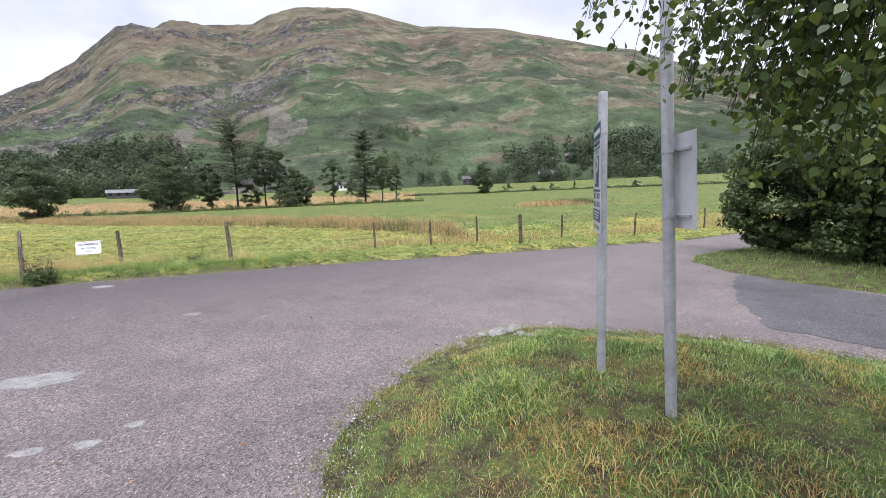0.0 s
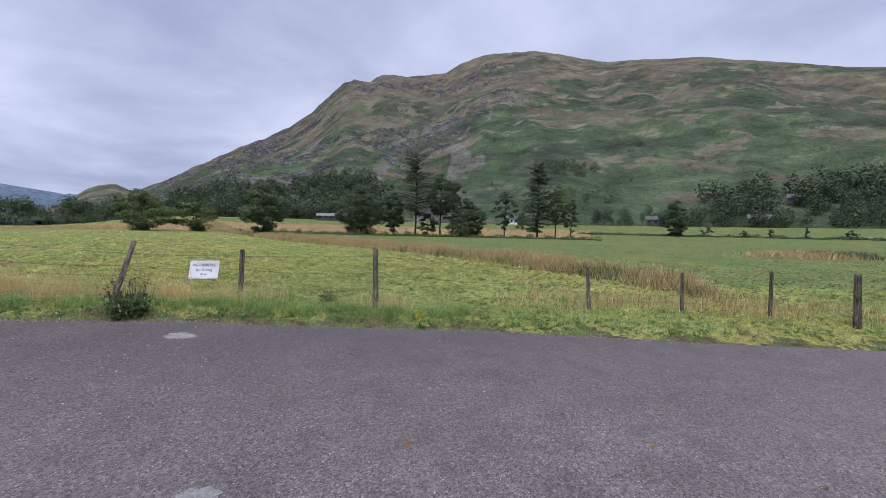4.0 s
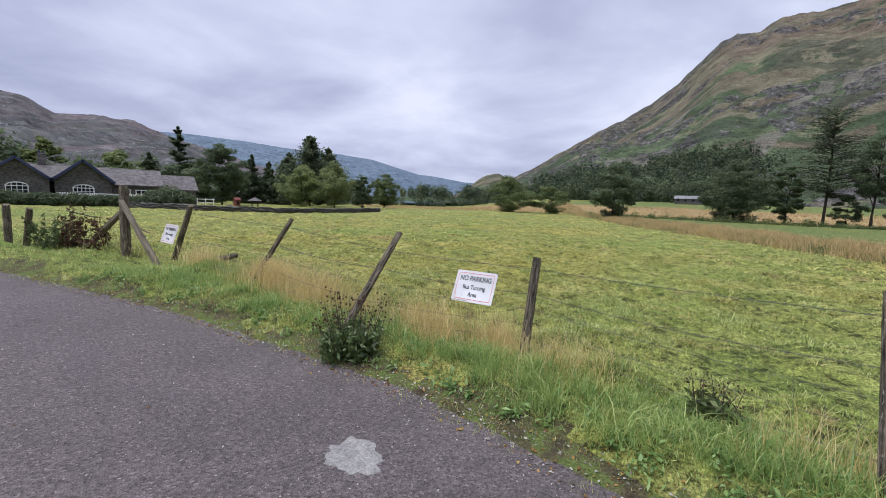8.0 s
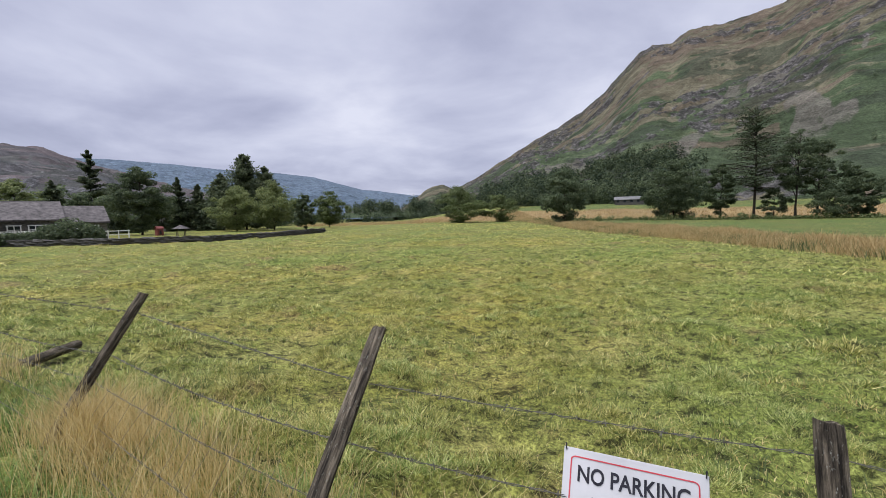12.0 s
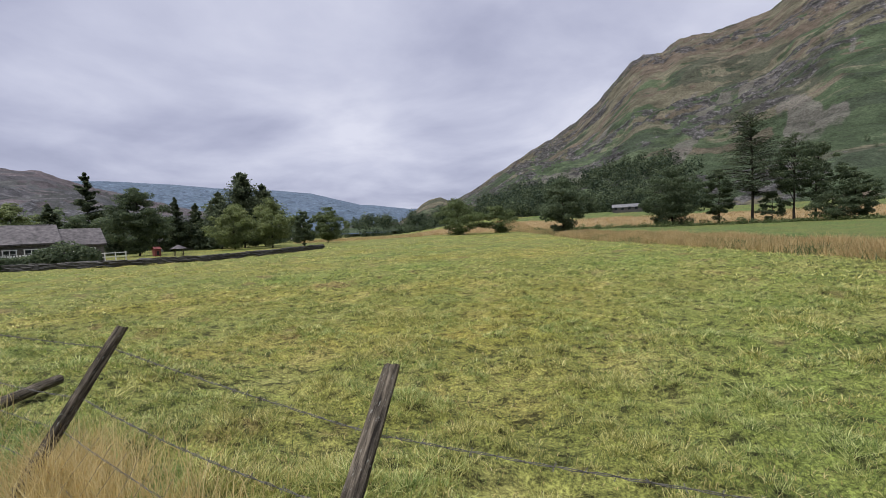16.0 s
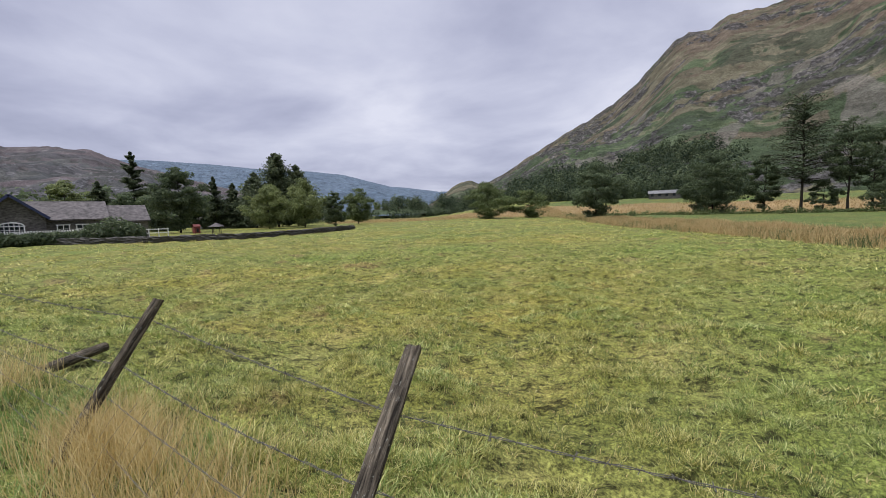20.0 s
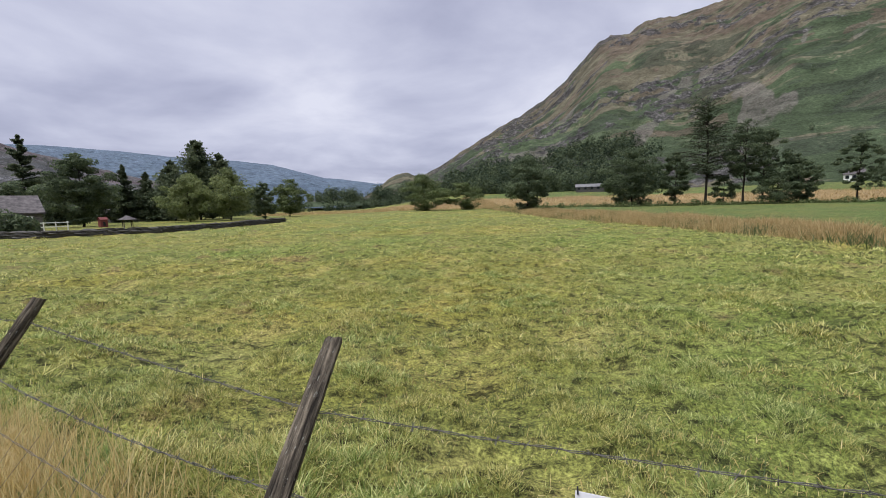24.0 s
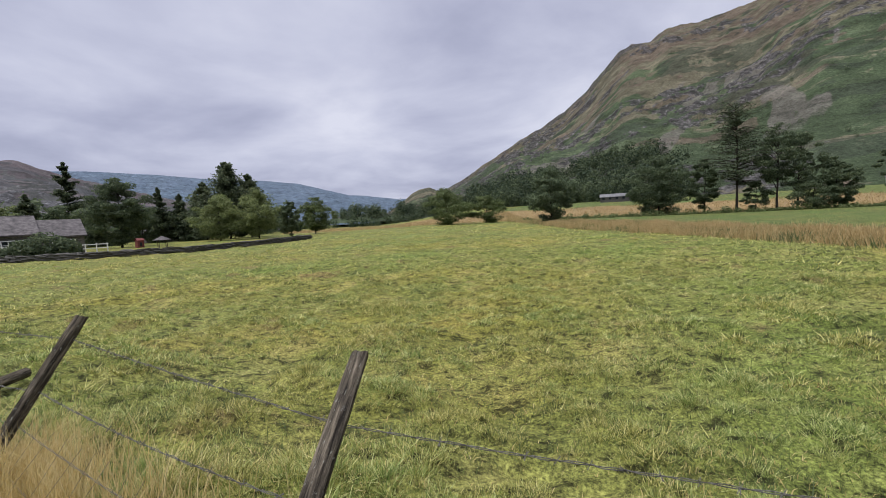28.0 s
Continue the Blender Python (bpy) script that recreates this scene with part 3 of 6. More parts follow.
# ---------------------------------------------------------------- fells
RIDGE = [(-56, 0.8), (-47, 1.2), (-42, 3.0), (-38, 5.2), (-34, 7.6), (-31, 9.5), (-28.6, 10.5), (-25.6, 12.2), (-22.9, 14.2), (-20.8, 16.3), (-18.9, 18.0),
         (-17.5, 18.5), (-15.7, 18.4), (-13.9, 19.4), (-10, 19.3), (-5.8, 19.8), (-3.7, 21.0), (-0.6, 21.9), (5.8, 22.1), (9.5, 21.4), (14.7, 20.2),
         (19, 20.0), (24.8, 19.4), (29.6, 18.3), (37.3, 16.0), (40.3, 15.3), (43.7, 13.7), (50.7, 11.7), (53.7, 11.1), (55.5, 11.4), (60, 10.5), (90, 8), (120, 9), (150, 7), (190, 8)]
KNOLL = [(-50, 0.5), (-46.9, 2.3), (-45.6, 3.4), (-44.6, 3.9), (-43.2, 4.2), (-42.2, 3.7), (-40.5, 2.8), (-37, 1.0)]
LEFT_FELL = [(-175, 9), (-140, 8), (-110, 9.5), (-98, 9.0), (-94, 8.7), (-92, 7.4), (-88.9, 7.7), (-84.7, 7.1), (-81.5, 6.0), (-77, 4.6), (-70, 3.0), (-60, 1.0)]
FAR_FELL = [(-100, 5.6), (-86, 6.7), (-81, 6.8), (-74.6, 6.5), (-69, 6.0), (-64, 5.8), (-59.7, 5.3), (-56, 4.3), (-53.8, 3.7), (-51.6, 3.5), (-47.1, 2.8), (-40, 2.0), (-30, 1.0)]


def slope_grid(line, az, q, r_foot, r_top, rough, power, seed, eye, foot, crag):
    """Heights of a fell over bearing and the way up (0 foot, 1 skyline), and the masks of its cover."""
    el = np.interp(az, [p[0] for p in line], [p[1] for p in line])
    top = r_top * np.tan(np.radians(el)) + eye
    r = r_foot + q * (r_top - r_foot)
    x, y = 3.5 + r * np.sin(np.radians(az)), -6 + r * np.cos(np.radians(az))
    h = np.where(q <= 1, top * (0.25 * q + 0.75 * np.maximum(q, 0) ** power) + foot * (1 - q), top * (1 - 1.1 * (q - 1)))
    side = r * np.radians(az)
    # beds dip to the west: long low steps that climb eastwards across the slope
    across, along = 0.9 * r - 0.42 * side + seed * 40, 0.9 * side + 0.42 * r
    amp = np.minimum(1.0, np.maximum(q, 0) * 3) * np.minimum(1.0, top / 120) * (1 - 0.9 * smooth01(0.86, 0.97, q))
    west = crag * (1 - smooth01(-14, 16, az)) if crag else 0.0 * az
    gully = ridges(side / 120 + seed, r / 420, 3)
    h = h + amp * rough * (0.8 * fbm(x * 0.0055 + seed, y * 0.0055, 3) + 0.55 * (gully - 0.55))
    steps = ridges(across / 62, along / 170, 4)
    h = h + amp * (5.0 + 5.0 * west) * (steps - 0.5)
    where = fbm(across / 105 + 3.1, along / 190 + seed, 5, 0.6)
    craggy = smooth01(0.10, 0.34, where + 0.16 * west + 0.12 * crag * (1 - smooth01(-30, -12, az)) - 0.10 * (1 - west) - 0.20 * smooth01(0.20, 0.04, q) - 0.10 * (1 - smooth01(0.05, 0.16, q)))
    bite = ridges(across / 17 + 0.6 * fbm(along / 30, across / 30, 2), along / 30, 5, 0.62)
    craggy = np.maximum(craggy, 0.0) * (0.12 + 0.88 * west)
    h = h + amp * craggy * (4.0 + 4.5 * west) * (bite - 0.35)
    h = h + amp * 1.1 * fbm(across / 9, along / 14, 3, 0.6)
    h = h + (1.2 + 3.2 * west) * np.minimum(1.0, top / 120) * smooth01(0.86, 0.97, q) * (ridges(side / 22, r / 40, 4) - 0.55)
    east = smooth01(14, 42, az)
    bluff = crag * (1 - smooth01(-30, -12, az))
    broken = smooth01(-0.26, 0.10, fbm(along / 26 + 13, across / 14 + 2, 4, 0.6))
    rock = broken * craggy * smooth01(0.42, 0.62, bite) + 0.5 * smooth01(0.84, 1.0, q) * smooth01(0.0, 0.3, fbm(across / 30, along / 60, 4)) * west
    scree = smooth01(0.20, 0.36, fbm(side / 48 + 9, r / 190, 4, 0.55) + 0.04 * west) * smooth01(0.10, 0.22, q) * (1 - smooth01(0.45, 0.62, q)) * west
    tan = smooth01(-0.18, 0.22, 0.9 * fbm(along / 150 + 7, across / 60, 5, 0.6) + 0.95 * (q - 0.60) + 0.12 * west - 0.20 * east - 0.22 * bluff)
    rust = smooth01(0.16, 0.34, fbm(along / 90 + 2, across / 45 + 8, 4, 0.55) + 0.42 * (smooth01(0.30, 0.80, q) - 0.42))
    heather = smooth01(0.10, 0.22, fbm(along / 110 + 21, across / 55 + 4, 5, 0.55) + 0.20 * east * smooth01(0.30, 0.6, q) + 0.06 * bluff - 0.05)
    pale = smooth01(0.20, 0.32, fbm(along / 60 + 40, across / 18 + 11, 5, 0.6)) * (0.3 + 0.4 * q)
    return x, y, h, (rock, scree, tan), (rust, heather, pale)


def fell(name, line, r_foot, r_top, mat, label, da=0.3, rings=70, rough=26.0, power=1.3, seed=0.0, eye=1.55, foot=0.0, crag=0.0):
    az = np.arange(line[0][0], line[-1][0] + 0.01, da)
    ga, gq = np.meshgrid(az, np.linspace(0, 1.15, rings))
    x, y, h, one, two = slope_grid(line, ga, gq, r_foot, r_top, rough, power, seed, eye, foot, crag)
    h = h - 2.5 * np.maximum(0, 1 - gq * 20)
    n = len(az)
    idx = np.arange(rings * n).reshape(rings, n)
    faces = np.stack([idx[:-1, :-1], idx[:-1, 1:], idx[1:, 1:], idx[1:, :-1]], -1).reshape(-1, 4)
    me = fast_mesh(name, np.stack([x, y, h], -1).reshape(-1, 3), faces, mat)
    me.polygons.foreach_set("use_smooth", np.ones(len(faces), bool))
    for key, masks in (("cover_a", one), ("cover_b", two)):
        layer = me.attributes.new(key, "FLOAT_COLOR", "POINT")
        layer.data.foreach_set("color", np.stack([np.clip(m, 0, 1) * np.ones_like(x) for m in masks] + [np.ones_like(x)], -1).astype(np.float32).ravel())
    return tagged(new(name, me), label, "mountain", kind="structure")


cut = [p for p in RIDGE if p[0] <= 60] + [(72, 9.5)]
fell("backdrop_fell", cut, 215, 820, M["fell"], "steep green and tan fell with grey crags and scree", 0.135, 250, 22, foot=4.5, crag=1.0)
fell("backdrop_fell_rear", [(71.5, 9.5)] + [p for p in RIDGE if p[0] > 60], 215, 820, M["fell"], "green fell closing the valley", 1.0, 40, foot=4.0)
fell("backdrop_knoll", KNOLL, 520, 900, M["fell"], "small wooded knoll at the valley's end", rough=10)
fell("backdrop_brown_fell", LEFT_FELL, 260, 1150, M["fell_brown"], "brown heathery fell behind the village, greyer and bluer than the near one", 0.3, 90, rough=22, seed=5.0, crag=0.6)
fell("backdrop_far_fell", FAR_FELL, 900, 2900, M["fell_far_haze"], "far fell under low cloud, blue-grey with haze put into its colour", rough=30, seed=9.0, rings=60)


# ---------------------------------------------------------------- trees
def leaf_cards(rng, centres, normals, size, elong=1.35):
    """Small bent leaf sprays, one island each."""
    n = len(centres)
    t = rng.normal(size=(n, 3))
    t -= (t * normals).sum(1)[:, None] * normals
    t /= np.linalg.norm(t, axis=1)[:, None] + 1e-9
    b = np.cross(normals, t)
    s = size * rng.uniform(0.5, 1.35, n)[:, None]
    prof = [(-0.5, -0.10), (0.08, -0.46), (0.60, 0.06), (-0.08, 0.46)]
    vs = [centres + s * (elong * u * t + w * b + (0.20 if i % 2 else -0.08) * normals) for i, (u, w) in enumerate(prof)]
    verts = np.stack(vs, 1).reshape(-1, 3)
    faces = np.arange(n * 4).reshape(n, 4)
    return verts, faces


def unit(v):
    return v / (np.linalg.norm(v, axis=1)[:, None] + 1e-9)


def broad_crown(rng, h, w, bare, blobs, leaves, size, spread=1.0):
    """Clumps round limb ends inside an uneven egg; returns clump centres and leaf mesh."""
    ends = []
    while len(ends) < blobs:
        p = rng.uniform(-1, 1, 3)
        q = np.linalg.norm(p)
        if q > 1 or q < 0.35:
            continue
        z = bare * h + (h - bare * h) * (p[2] * 0.5 + 0.5)
        k = (p[2] * 0.5 + 0.5)
        wide = w * (0.55 + 0.6 * math.sin(math.pi * min(1, 0.12 + 0.80 * k)) - 0.15) * (1 - 0.35 * max(0, k - 0.6) / 0.4)
        turn = math.atan2(p[1], p[0])
        wide *= 0.86 + 0.20 * math.sin(2 * turn + h) + 0.14 * math.sin(3 * turn + 5 * k + w)
        ends.append((p[0] * wide, p[1] * wide, z))
    ends = np.array(ends)
    rad = w * rng.uniform(0.20, 0.40, blobs) * spread
    which = rng.randint(0, blobs, leaves)
    d = unit(rng.normal(size=(leaves, 3)))
    rr = rad[which] * rng.uniform(0.25, 1.0, leaves) ** 0.5
    c = ends[which] + d * rr[:, None] * np.array([1.15, 1.15, 0.60])
    nrm = unit(d + 0.5 * rng.normal(size=(leaves, 3)) + np.array([0, 0, 0.4]))
    return ends, leaf_cards(rng, c, nrm, size)


def limbs(h, trunk_r, ends, rng, lean=0.03, top=0.8, count=9):
    bm = bmesh.new()
    k = 6
    pts = [(lean * h * (i / k) ** 2 + rng.uniform(-.01, .01) * h, rng.uniform(-.012, .012) * h, h * top * i / k) for i in range(k + 1)]
    tube(bm, pts, [trunk_r * (1.25 if i == 0 else 1 - 0.8 * i / k) for i in range(k + 1)], 7)
    for e in ends[:count]:
        zb = max(0.12 * h, min(e[2] - 0.12 * h, h * top * 0.9))
        q = zb / (h * top)
        base = Vector((lean * h * q * q, 0, zb))
        mid = base.lerp(Vector(e), 0.5) + Vector((0, 0, 0.03 * h))
        tube(bm, [base, mid, e], [trunk_r * 0.42, trunk_r * 0.25, trunk_r * 0.08], 5)
    return bm


def broad_tree(name, label, seed, h, w, bare, leaf, blobs=26, leaves=2600, size=0.5, trunk=0.022, category="tree", spread=1.0):
    rng = np.random.RandomState(seed)
    if size > 0.3:
        leaves, size, blobs, spread, trunk = int(leaves * 4.8), size * 0.37, int(blobs * 3.4), spread * 0.60, trunk * 0.6
    ends, (v, f) = broad_crown(rng, h, w, bare, blobs, leaves, size, spread)
    root = new(name)
    tagged(root, label, category)
    part("trunk", limbs(h, h * trunk, ends, random.Random(seed), count=18), M["bark"], root)
    ob = new("crown", fast_mesh("crown", v, f, leaf))
    ob.parent = root
    return root


def conifer_tree(name, label, seed, h, w, bare, leaf, tiers=16, leaves=2600, size=0.45, droop=0.25, gap=0.0, flat=0.25, open_crown=False, taper=0.7):
    """Straight stem with whorled boughs; needles as many small sprays along each bough."""
    rng = np.random.RandomState(seed)
    bm = bmesh.new()
    tube(bm, [(0, 0, 0), (0.01 * h, 0, h * 0.5), (0, 0.005 * h, h * 0.98)], [h * 0.013, h * 0.009, h * 0.002], 7)
    cs, ns = [], []
    leaves, size, tiers = int(leaves * 4.6), size * 0.34, int(tiers * 1.7)
    per = max(5, leaves // (tiers * 6))
    for i in range(tiers):
        k = i / (tiers - 1)
        z = bare * h + (h * 0.97 - bare * h) * k
        reach = w * (1 - k) ** taper * rng.uniform(0.62, 1.15) + 0.03 * w
        if open_crown:
            reach = w * (0.30 + 0.75 * math.sin(math.pi * (0.12 + 0.74 * (1 - k)))) * rng.uniform(0.6, 1.15)
        if gap and rng.rand() < gap:
            reach *= 0.45
        for b in range(6):
            a = rng.uniform(0, math.tau)
            rch = reach * rng.uniform(0.45, 1.15)
            z = bare * h + (h * 0.97 - bare * h) * min(1.0, max(0.0, k + rng.uniform(-0.5, 0.5) / tiers))
            tip = np.array((rch * math.cos(a), rch * math.sin(a), z - droop * rch + 0.05 * h * k))
            tube(bm, [(0, 0, z), tuple((tip + np.array((0, 0, z))) / 2 + np.array((0, 0, 0.02 * h))), tuple(tip)], [h * 0.004, h * 0.003, h * 0.001], 4)
            q = rng.uniform(0.15, 1.05, per)[:, None]
            c = np.array((0, 0, z)) * (1 - q) + tip * q + rng.normal(size=(per, 3)) * np.array((0.13, 0.13, flat * 0.3)) * max(rch, 0.08 * w)
            cs.append(c)
            ns.append(unit(rng.normal(size=(per, 3)) * 0.6 + np.array((0, 0, 1.0))))
    v, f = leaf_cards(rng, np.concatenate(cs), np.concatenate(ns), size, 1.7)
    root = new(name)
    tagged(root, label, "tree")
    part("trunk", bm, M["bark"], root)
    ob = new("crown", fast_mesh("crown", v, f, leaf))
    ob.parent = root
    return root


def stand(ob, o, az, r, sink=0.05, turn=0.0, dx=0.0):
    x, y = off(o, az, r)
    ob.matrix_world = pose(x, y, ground_z(x, y) - sink, 0, 0, turn)
    return ob


def tall(r, el, eye=1.5, base=-0.3):
    return r * math.tan(radians(el)) + eye - base


def wide(r, deg):
    return r * math.tan(radians(deg))


# riverside trees
stand(broad_tree("alder", "dark green spreading alder by the beck", 11, tall(88, 5.1), wide(88, 3.5), 0.02, M["leaf_dark"], 30, 3400, 0.55), O3, -28.3, 88)
stand(broad_tree("oak", "dense dark green oak in the riverside row", 12, tall(115, 5.7), wide(115, 3.2), -0.02, M["leaf_dark"], 34, 3800, 0.65), O3, -16.6, 115)
stand(broad_tree("oak", "slim dark tree in the riverside row", 13, tall(115, 4.9), wide(115, 1.9), 0.10, M["leaf_dark"], 20, 2200, 0.6), O3, -12.3, 115)
stand(conifer_tree("larch", "tall open larch with bare lower stem", 14, tall(115, 9.6), wide(115, 3.6), 0.26, M["needle"], 12, 2300, 0.6, -0.05, 0.3, 0.10, open_crown=True), O3, -9.5, 115)
stand(broad_tree("ash_tree", "tall thin-stemmed tree with a ragged crown", 15, tall(116, 7.4), wide(116, 2.6), 0.30, M["leaf_dark"], 24, 2100, 0.6), O3, -6.3, 116)
stand(broad_tree("ash_tree", "thin-stemmed tree leaning in the riverside row", 16, tall(118, 6.6), wide(118, 2.2), 0.24, M["leaf_dark"], 20, 1700, 0.6), O3, -4.6, 118)
stand(broad_tree("hawthorn", "low dark thorn bush under the tall trees", 17, tall(114, 1.9), wide(114, 2.4), 0.02, M["leaf_dark"], 18, 1500, 0.5), O3, -3.6, 114)
stand(broad_tree("alder", "dark alder closing the riverside row", 39, tall(116, 3.9), wide(116, 2.0), -0.03, M["leaf_dark"], 26, 2400, 0.6), O3, -2.0, 116)
stand(broad_tree("hawthorn", "low thorn bush beside the larch", 18, tall(116, 2.2), wide(116, 1.5), 0.05, M["leaf_dark"], 14, 1100, 0.5), O3, -7.9, 116)
stand(broad_tree("ash_tree", "slender tree beside the white house", 19, tall(118, 5.4), wide(118, 1.6), 0.16, M["leaf_dark"], 18, 1600, 0.55), O3, 2.2, 118)
stand(conifer_tree("larch", "tall larch at the end of the row", 20, tall(116, 8.6), wide(116, 2.8), 0.10, M["needle"], 13, 2600, 0.6, 0.05, 0.25, 0.12, open_crown=True), O3, 6.4, 116)
stand(broad_tree("ash_tree", "thin leaning tree at the end of the row", 21, tall(118, 6.0), wide(118, 1.9), 0.20, M["leaf"], 20, 1700, 0.55), O3, 8.7, 118)
stand(broad_tree("hawthorn", "thin straggling thorn at the row's end", 22, tall(118, 4.2), wide(118, 1.3), 0.15, M["leaf_dark"], 14, 900, 0.5), O3, 10.6, 118)
stand(broad_tree("holly", "round dark green holly standing alone in the pasture", 23, tall(150, 3.7, 1.5, 0.3), wide(150, 1.9), -0.04, M["leaf_dark"], 26, 2600, 0.7), O3, 22.3, 150)
stand(broad_tree("holly", "small round bush on the hedge bank", 24, tall(150, 1.9, 1.5, 0.3), wide(150, 1.5), -0.04, M["leaf_dark"], 14, 1000, 0.6), O3, 45.3, 150)
for az, el, wd, sd in ((31.3, .6, .35, 1), (34.2, .8, .3, 2), (25.5, .9, .6, 3), (37.5, .5, .5, 4), (41.5, .5, .5, 5), (29, .4, .4, 6), (52, .7, .6, 7)):
    stand(broad_tree("thorn_bush", "small thorn bush on the field bank", 40 + sd, tall(150, el, 1.5, 0.4), wide(150, wd), 0.02, M["leaf_dark"], 8, 260, 0.5, category="bush"), O3, az, 150)
stand(broad_tree("hawthorn", "dark thorn bush before the farmhouse", 44, tall(170, 1.7, 1.5, 0.3), wide(170, 1.3), -0.05, M["leaf_dark"], 16, 1200, 0.5), O3, 4.6, 170)
# trees down the valley
stand(broad_tree("sycamore", "green spreading tree at the field's end", 25, tall(105, 3.6), wide(105, 3.6), -0.04, M["leaf"], 28, 2800, 0.6), O8, -41.7, 105)
stand(broad_tree("sycamore", "low spreading tree at the field's end", 26, tall(105, 2.8), wide(105, 2.7), -0.02, M["leaf"], 22, 2000, 0.6), O8, -36.6, 105)
# village trees
stand(broad_tree("lime_tree", "yellow-green broad tree behind the house", 27, tall(105, 4.9), wide(105, 1.9), 0.1, M["leaf_pale"], 26, 2400, 0.7), O8, -93.1, 105)
stand(broad_tree("lime_tree", "yellow-green rounded tree behind the house", 28, tall(105, 4.4), wide(105, 2.4), 0.1, M["leaf_pale"], 26, 2600, 0.7), O8, -87.2, 105)
stand(broad_tree("yew_tree", "dark tree beside the house gable", 29, tall(80, 4.4), wide(80, 2.6), 0.1, M["leaf_dark"], 26, 2600, 0.5), O8, -98.6, 80)
stand(conifer_tree("monkey_puzzle", "dark tiered conifer above the roofs", 30, tall(112, 7.1), wide(112, 1.9), 0.20, M["needle"], 8, 2600, 0.75, -0.05, 0.0, 0.16, taper=0.42), O8, -81.8, 112)
stand(broad_tree("yew_tree", "big dark evergreen beside the house", 31, tall(78, 6.0), wide(78, 3.2), 0.05, M["leaf_dark"], 36, 4200, 0.5), O8, -77.5, 78)
for az, el, wd, sd in ((-74.3, 4.7, 1.0, 1), (-72.4, 4.0, 1.1, 2), (-70.9, 4.1, 1.0, 3), (-79.7, 3.6, 1.2, 4), (-84.6, 4.1, 1.3, 5)):
    stand(conifer_tree("spruce", "slim dark spruce in the village grove", 50 + sd, tall(98, el), wide(98, wd * 1.5), 0.05, M["needle"], 15, 2000, 0.7, 0.25, 0.15, 0.4), O8, az, 98)
stand(conifer_tree("pine", "tall feathery pine in the village grove", 32, tall(92, 7.3), wide(92, 3.1), 0.06, M["needle_pale"], 20, 4600, 0.75, -0.30, 0.2, 0.5, taper=0.62), O8, -67.6, 92)
stand(conifer_tree("pine", "shorter feathery pine beside it", 33, tall(94, 6.0), wide(94, 3.0), 0.06, M["needle_pale"], 17, 3400, 0.75, -0.30, 0.2, 0.5, taper=0.62), O8, -65.4, 94)
stand(conifer_tree("pine", "low feathery pine in the village grove", 38, tall(94, 5.2), wide(94, 2.6), 0.06, M["needle_pale"], 15, 2600, 0.75, -0.25, 0.2, 0.5, taper=0.6), O8, -70.0, 94)
stand(broad_tree("willow", "rounded grey-green willow by the garden wall", 34, tall(80, 3.9), wide(80, 3.2), 0.02, M["leaf_pale"], 30, 3600, 0.42), O8, -68.6, 80)
stand(broad_tree("willow", "yellow-green willow by the garden wall", 35, tall(80, 4.4), wide(80, 3.2), 0.03, M["leaf_pale"], 30, 3400, 0.42), O8, -64.6, 80)
stand(broad_tree("holly", "dark upright bush at the wall's end", 36, tall(78, 3.3), wide(78, 1.5), 0.02, M["leaf_dark"], 24, 2200, 0.42), O8, -61.0, 78)
stand(broad_tree("willow", "pale green low tree past the wall", 37, tall(90, 3.4), wide(90, 2.6), 0.03, M["leaf"], 24, 2200, 0.5), O8, -58.2, 90)
for az, el, wd, sd in ((-76, 2.8, 2.2, 1), (-72.5, 2.7, 2.2, 2), (-70.5, 3.0, 1.8, 3), (-82.5, 3.4, 2.2, 4), (-66.5, 3.9, 2.0, 5)):
    stand(broad_tree("elder_tree", "dark green tree in the village grove", 60 + sd, tall(100, el), wide(100, wd), 0.03, M["leaf_dark"], 20, 1500, 0.7), O8, az, 100)


def slope_z(x, y):
    """Height of the main fell's side."""
    a, r = math.degrees(math.atan2(x - 3.5, y + 6)), math.hypot(x - 3.5, y + 6)
    q = (r - 215) / 605
    if q <= 0 or a < -56:
        return -5.0
    return float(slope_grid(cut, np.array([a]), np.array([min(1.0, q)]), 215, 820, 22, 1.3, 0.0, 1.55, 4.5, 1.0)[2][0])


def woods(name, rows, leaf, label, seed, per=270, size=0.72):
    """Far woods: many small crowns joined in one sheet of foliage."""
    rng = np.random.RandomState(seed)
    vs, fs, base = [], [], 0
    for a0, a1, r0, r1, lo, hi, count, zf in rows:
        for _ in range(count):
            az, r = rng.uniform(a0, a1), rng.uniform(r0, r1)
            x, y = off(O3, az, r)
            h = lo * 0.7 + (hi * 1.1 - lo * 0.7) * rng.uniform(0, 1) ** 1.4
            w = h * rng.uniform(0.30, 0.48)
            z0 = max(ground_z(x, y), slope_z(x, y)) - 0.5
            k = rng.randint(0, 100)
            d = unit(rng.normal(size=(per, 3)))
            lump = 1 + 0.25 * np.sin(d[:, 0] * 5 + k) * np.cos(d[:, 1] * 5 + k)
            c = np.array((x, y, z0 + h * 0.52)) + d * np.array((w, w, h * 0.5)) * (lump * rng.uniform(0.62, 1.08, per))[:, None]
            v, f = leaf_cards(rng, c, unit(d + 0.5 * rng.normal(size=(per, 3)) + np.array((0, 0, .3))), size * h / 10)
            vs.append(v), fs.append(f + base)
            base += len(v)
    return tagged(new(name, fast_mesh(name, np.concatenate(vs), np.concatenate(fs), leaf)), label, "woodland", kind="stuff")


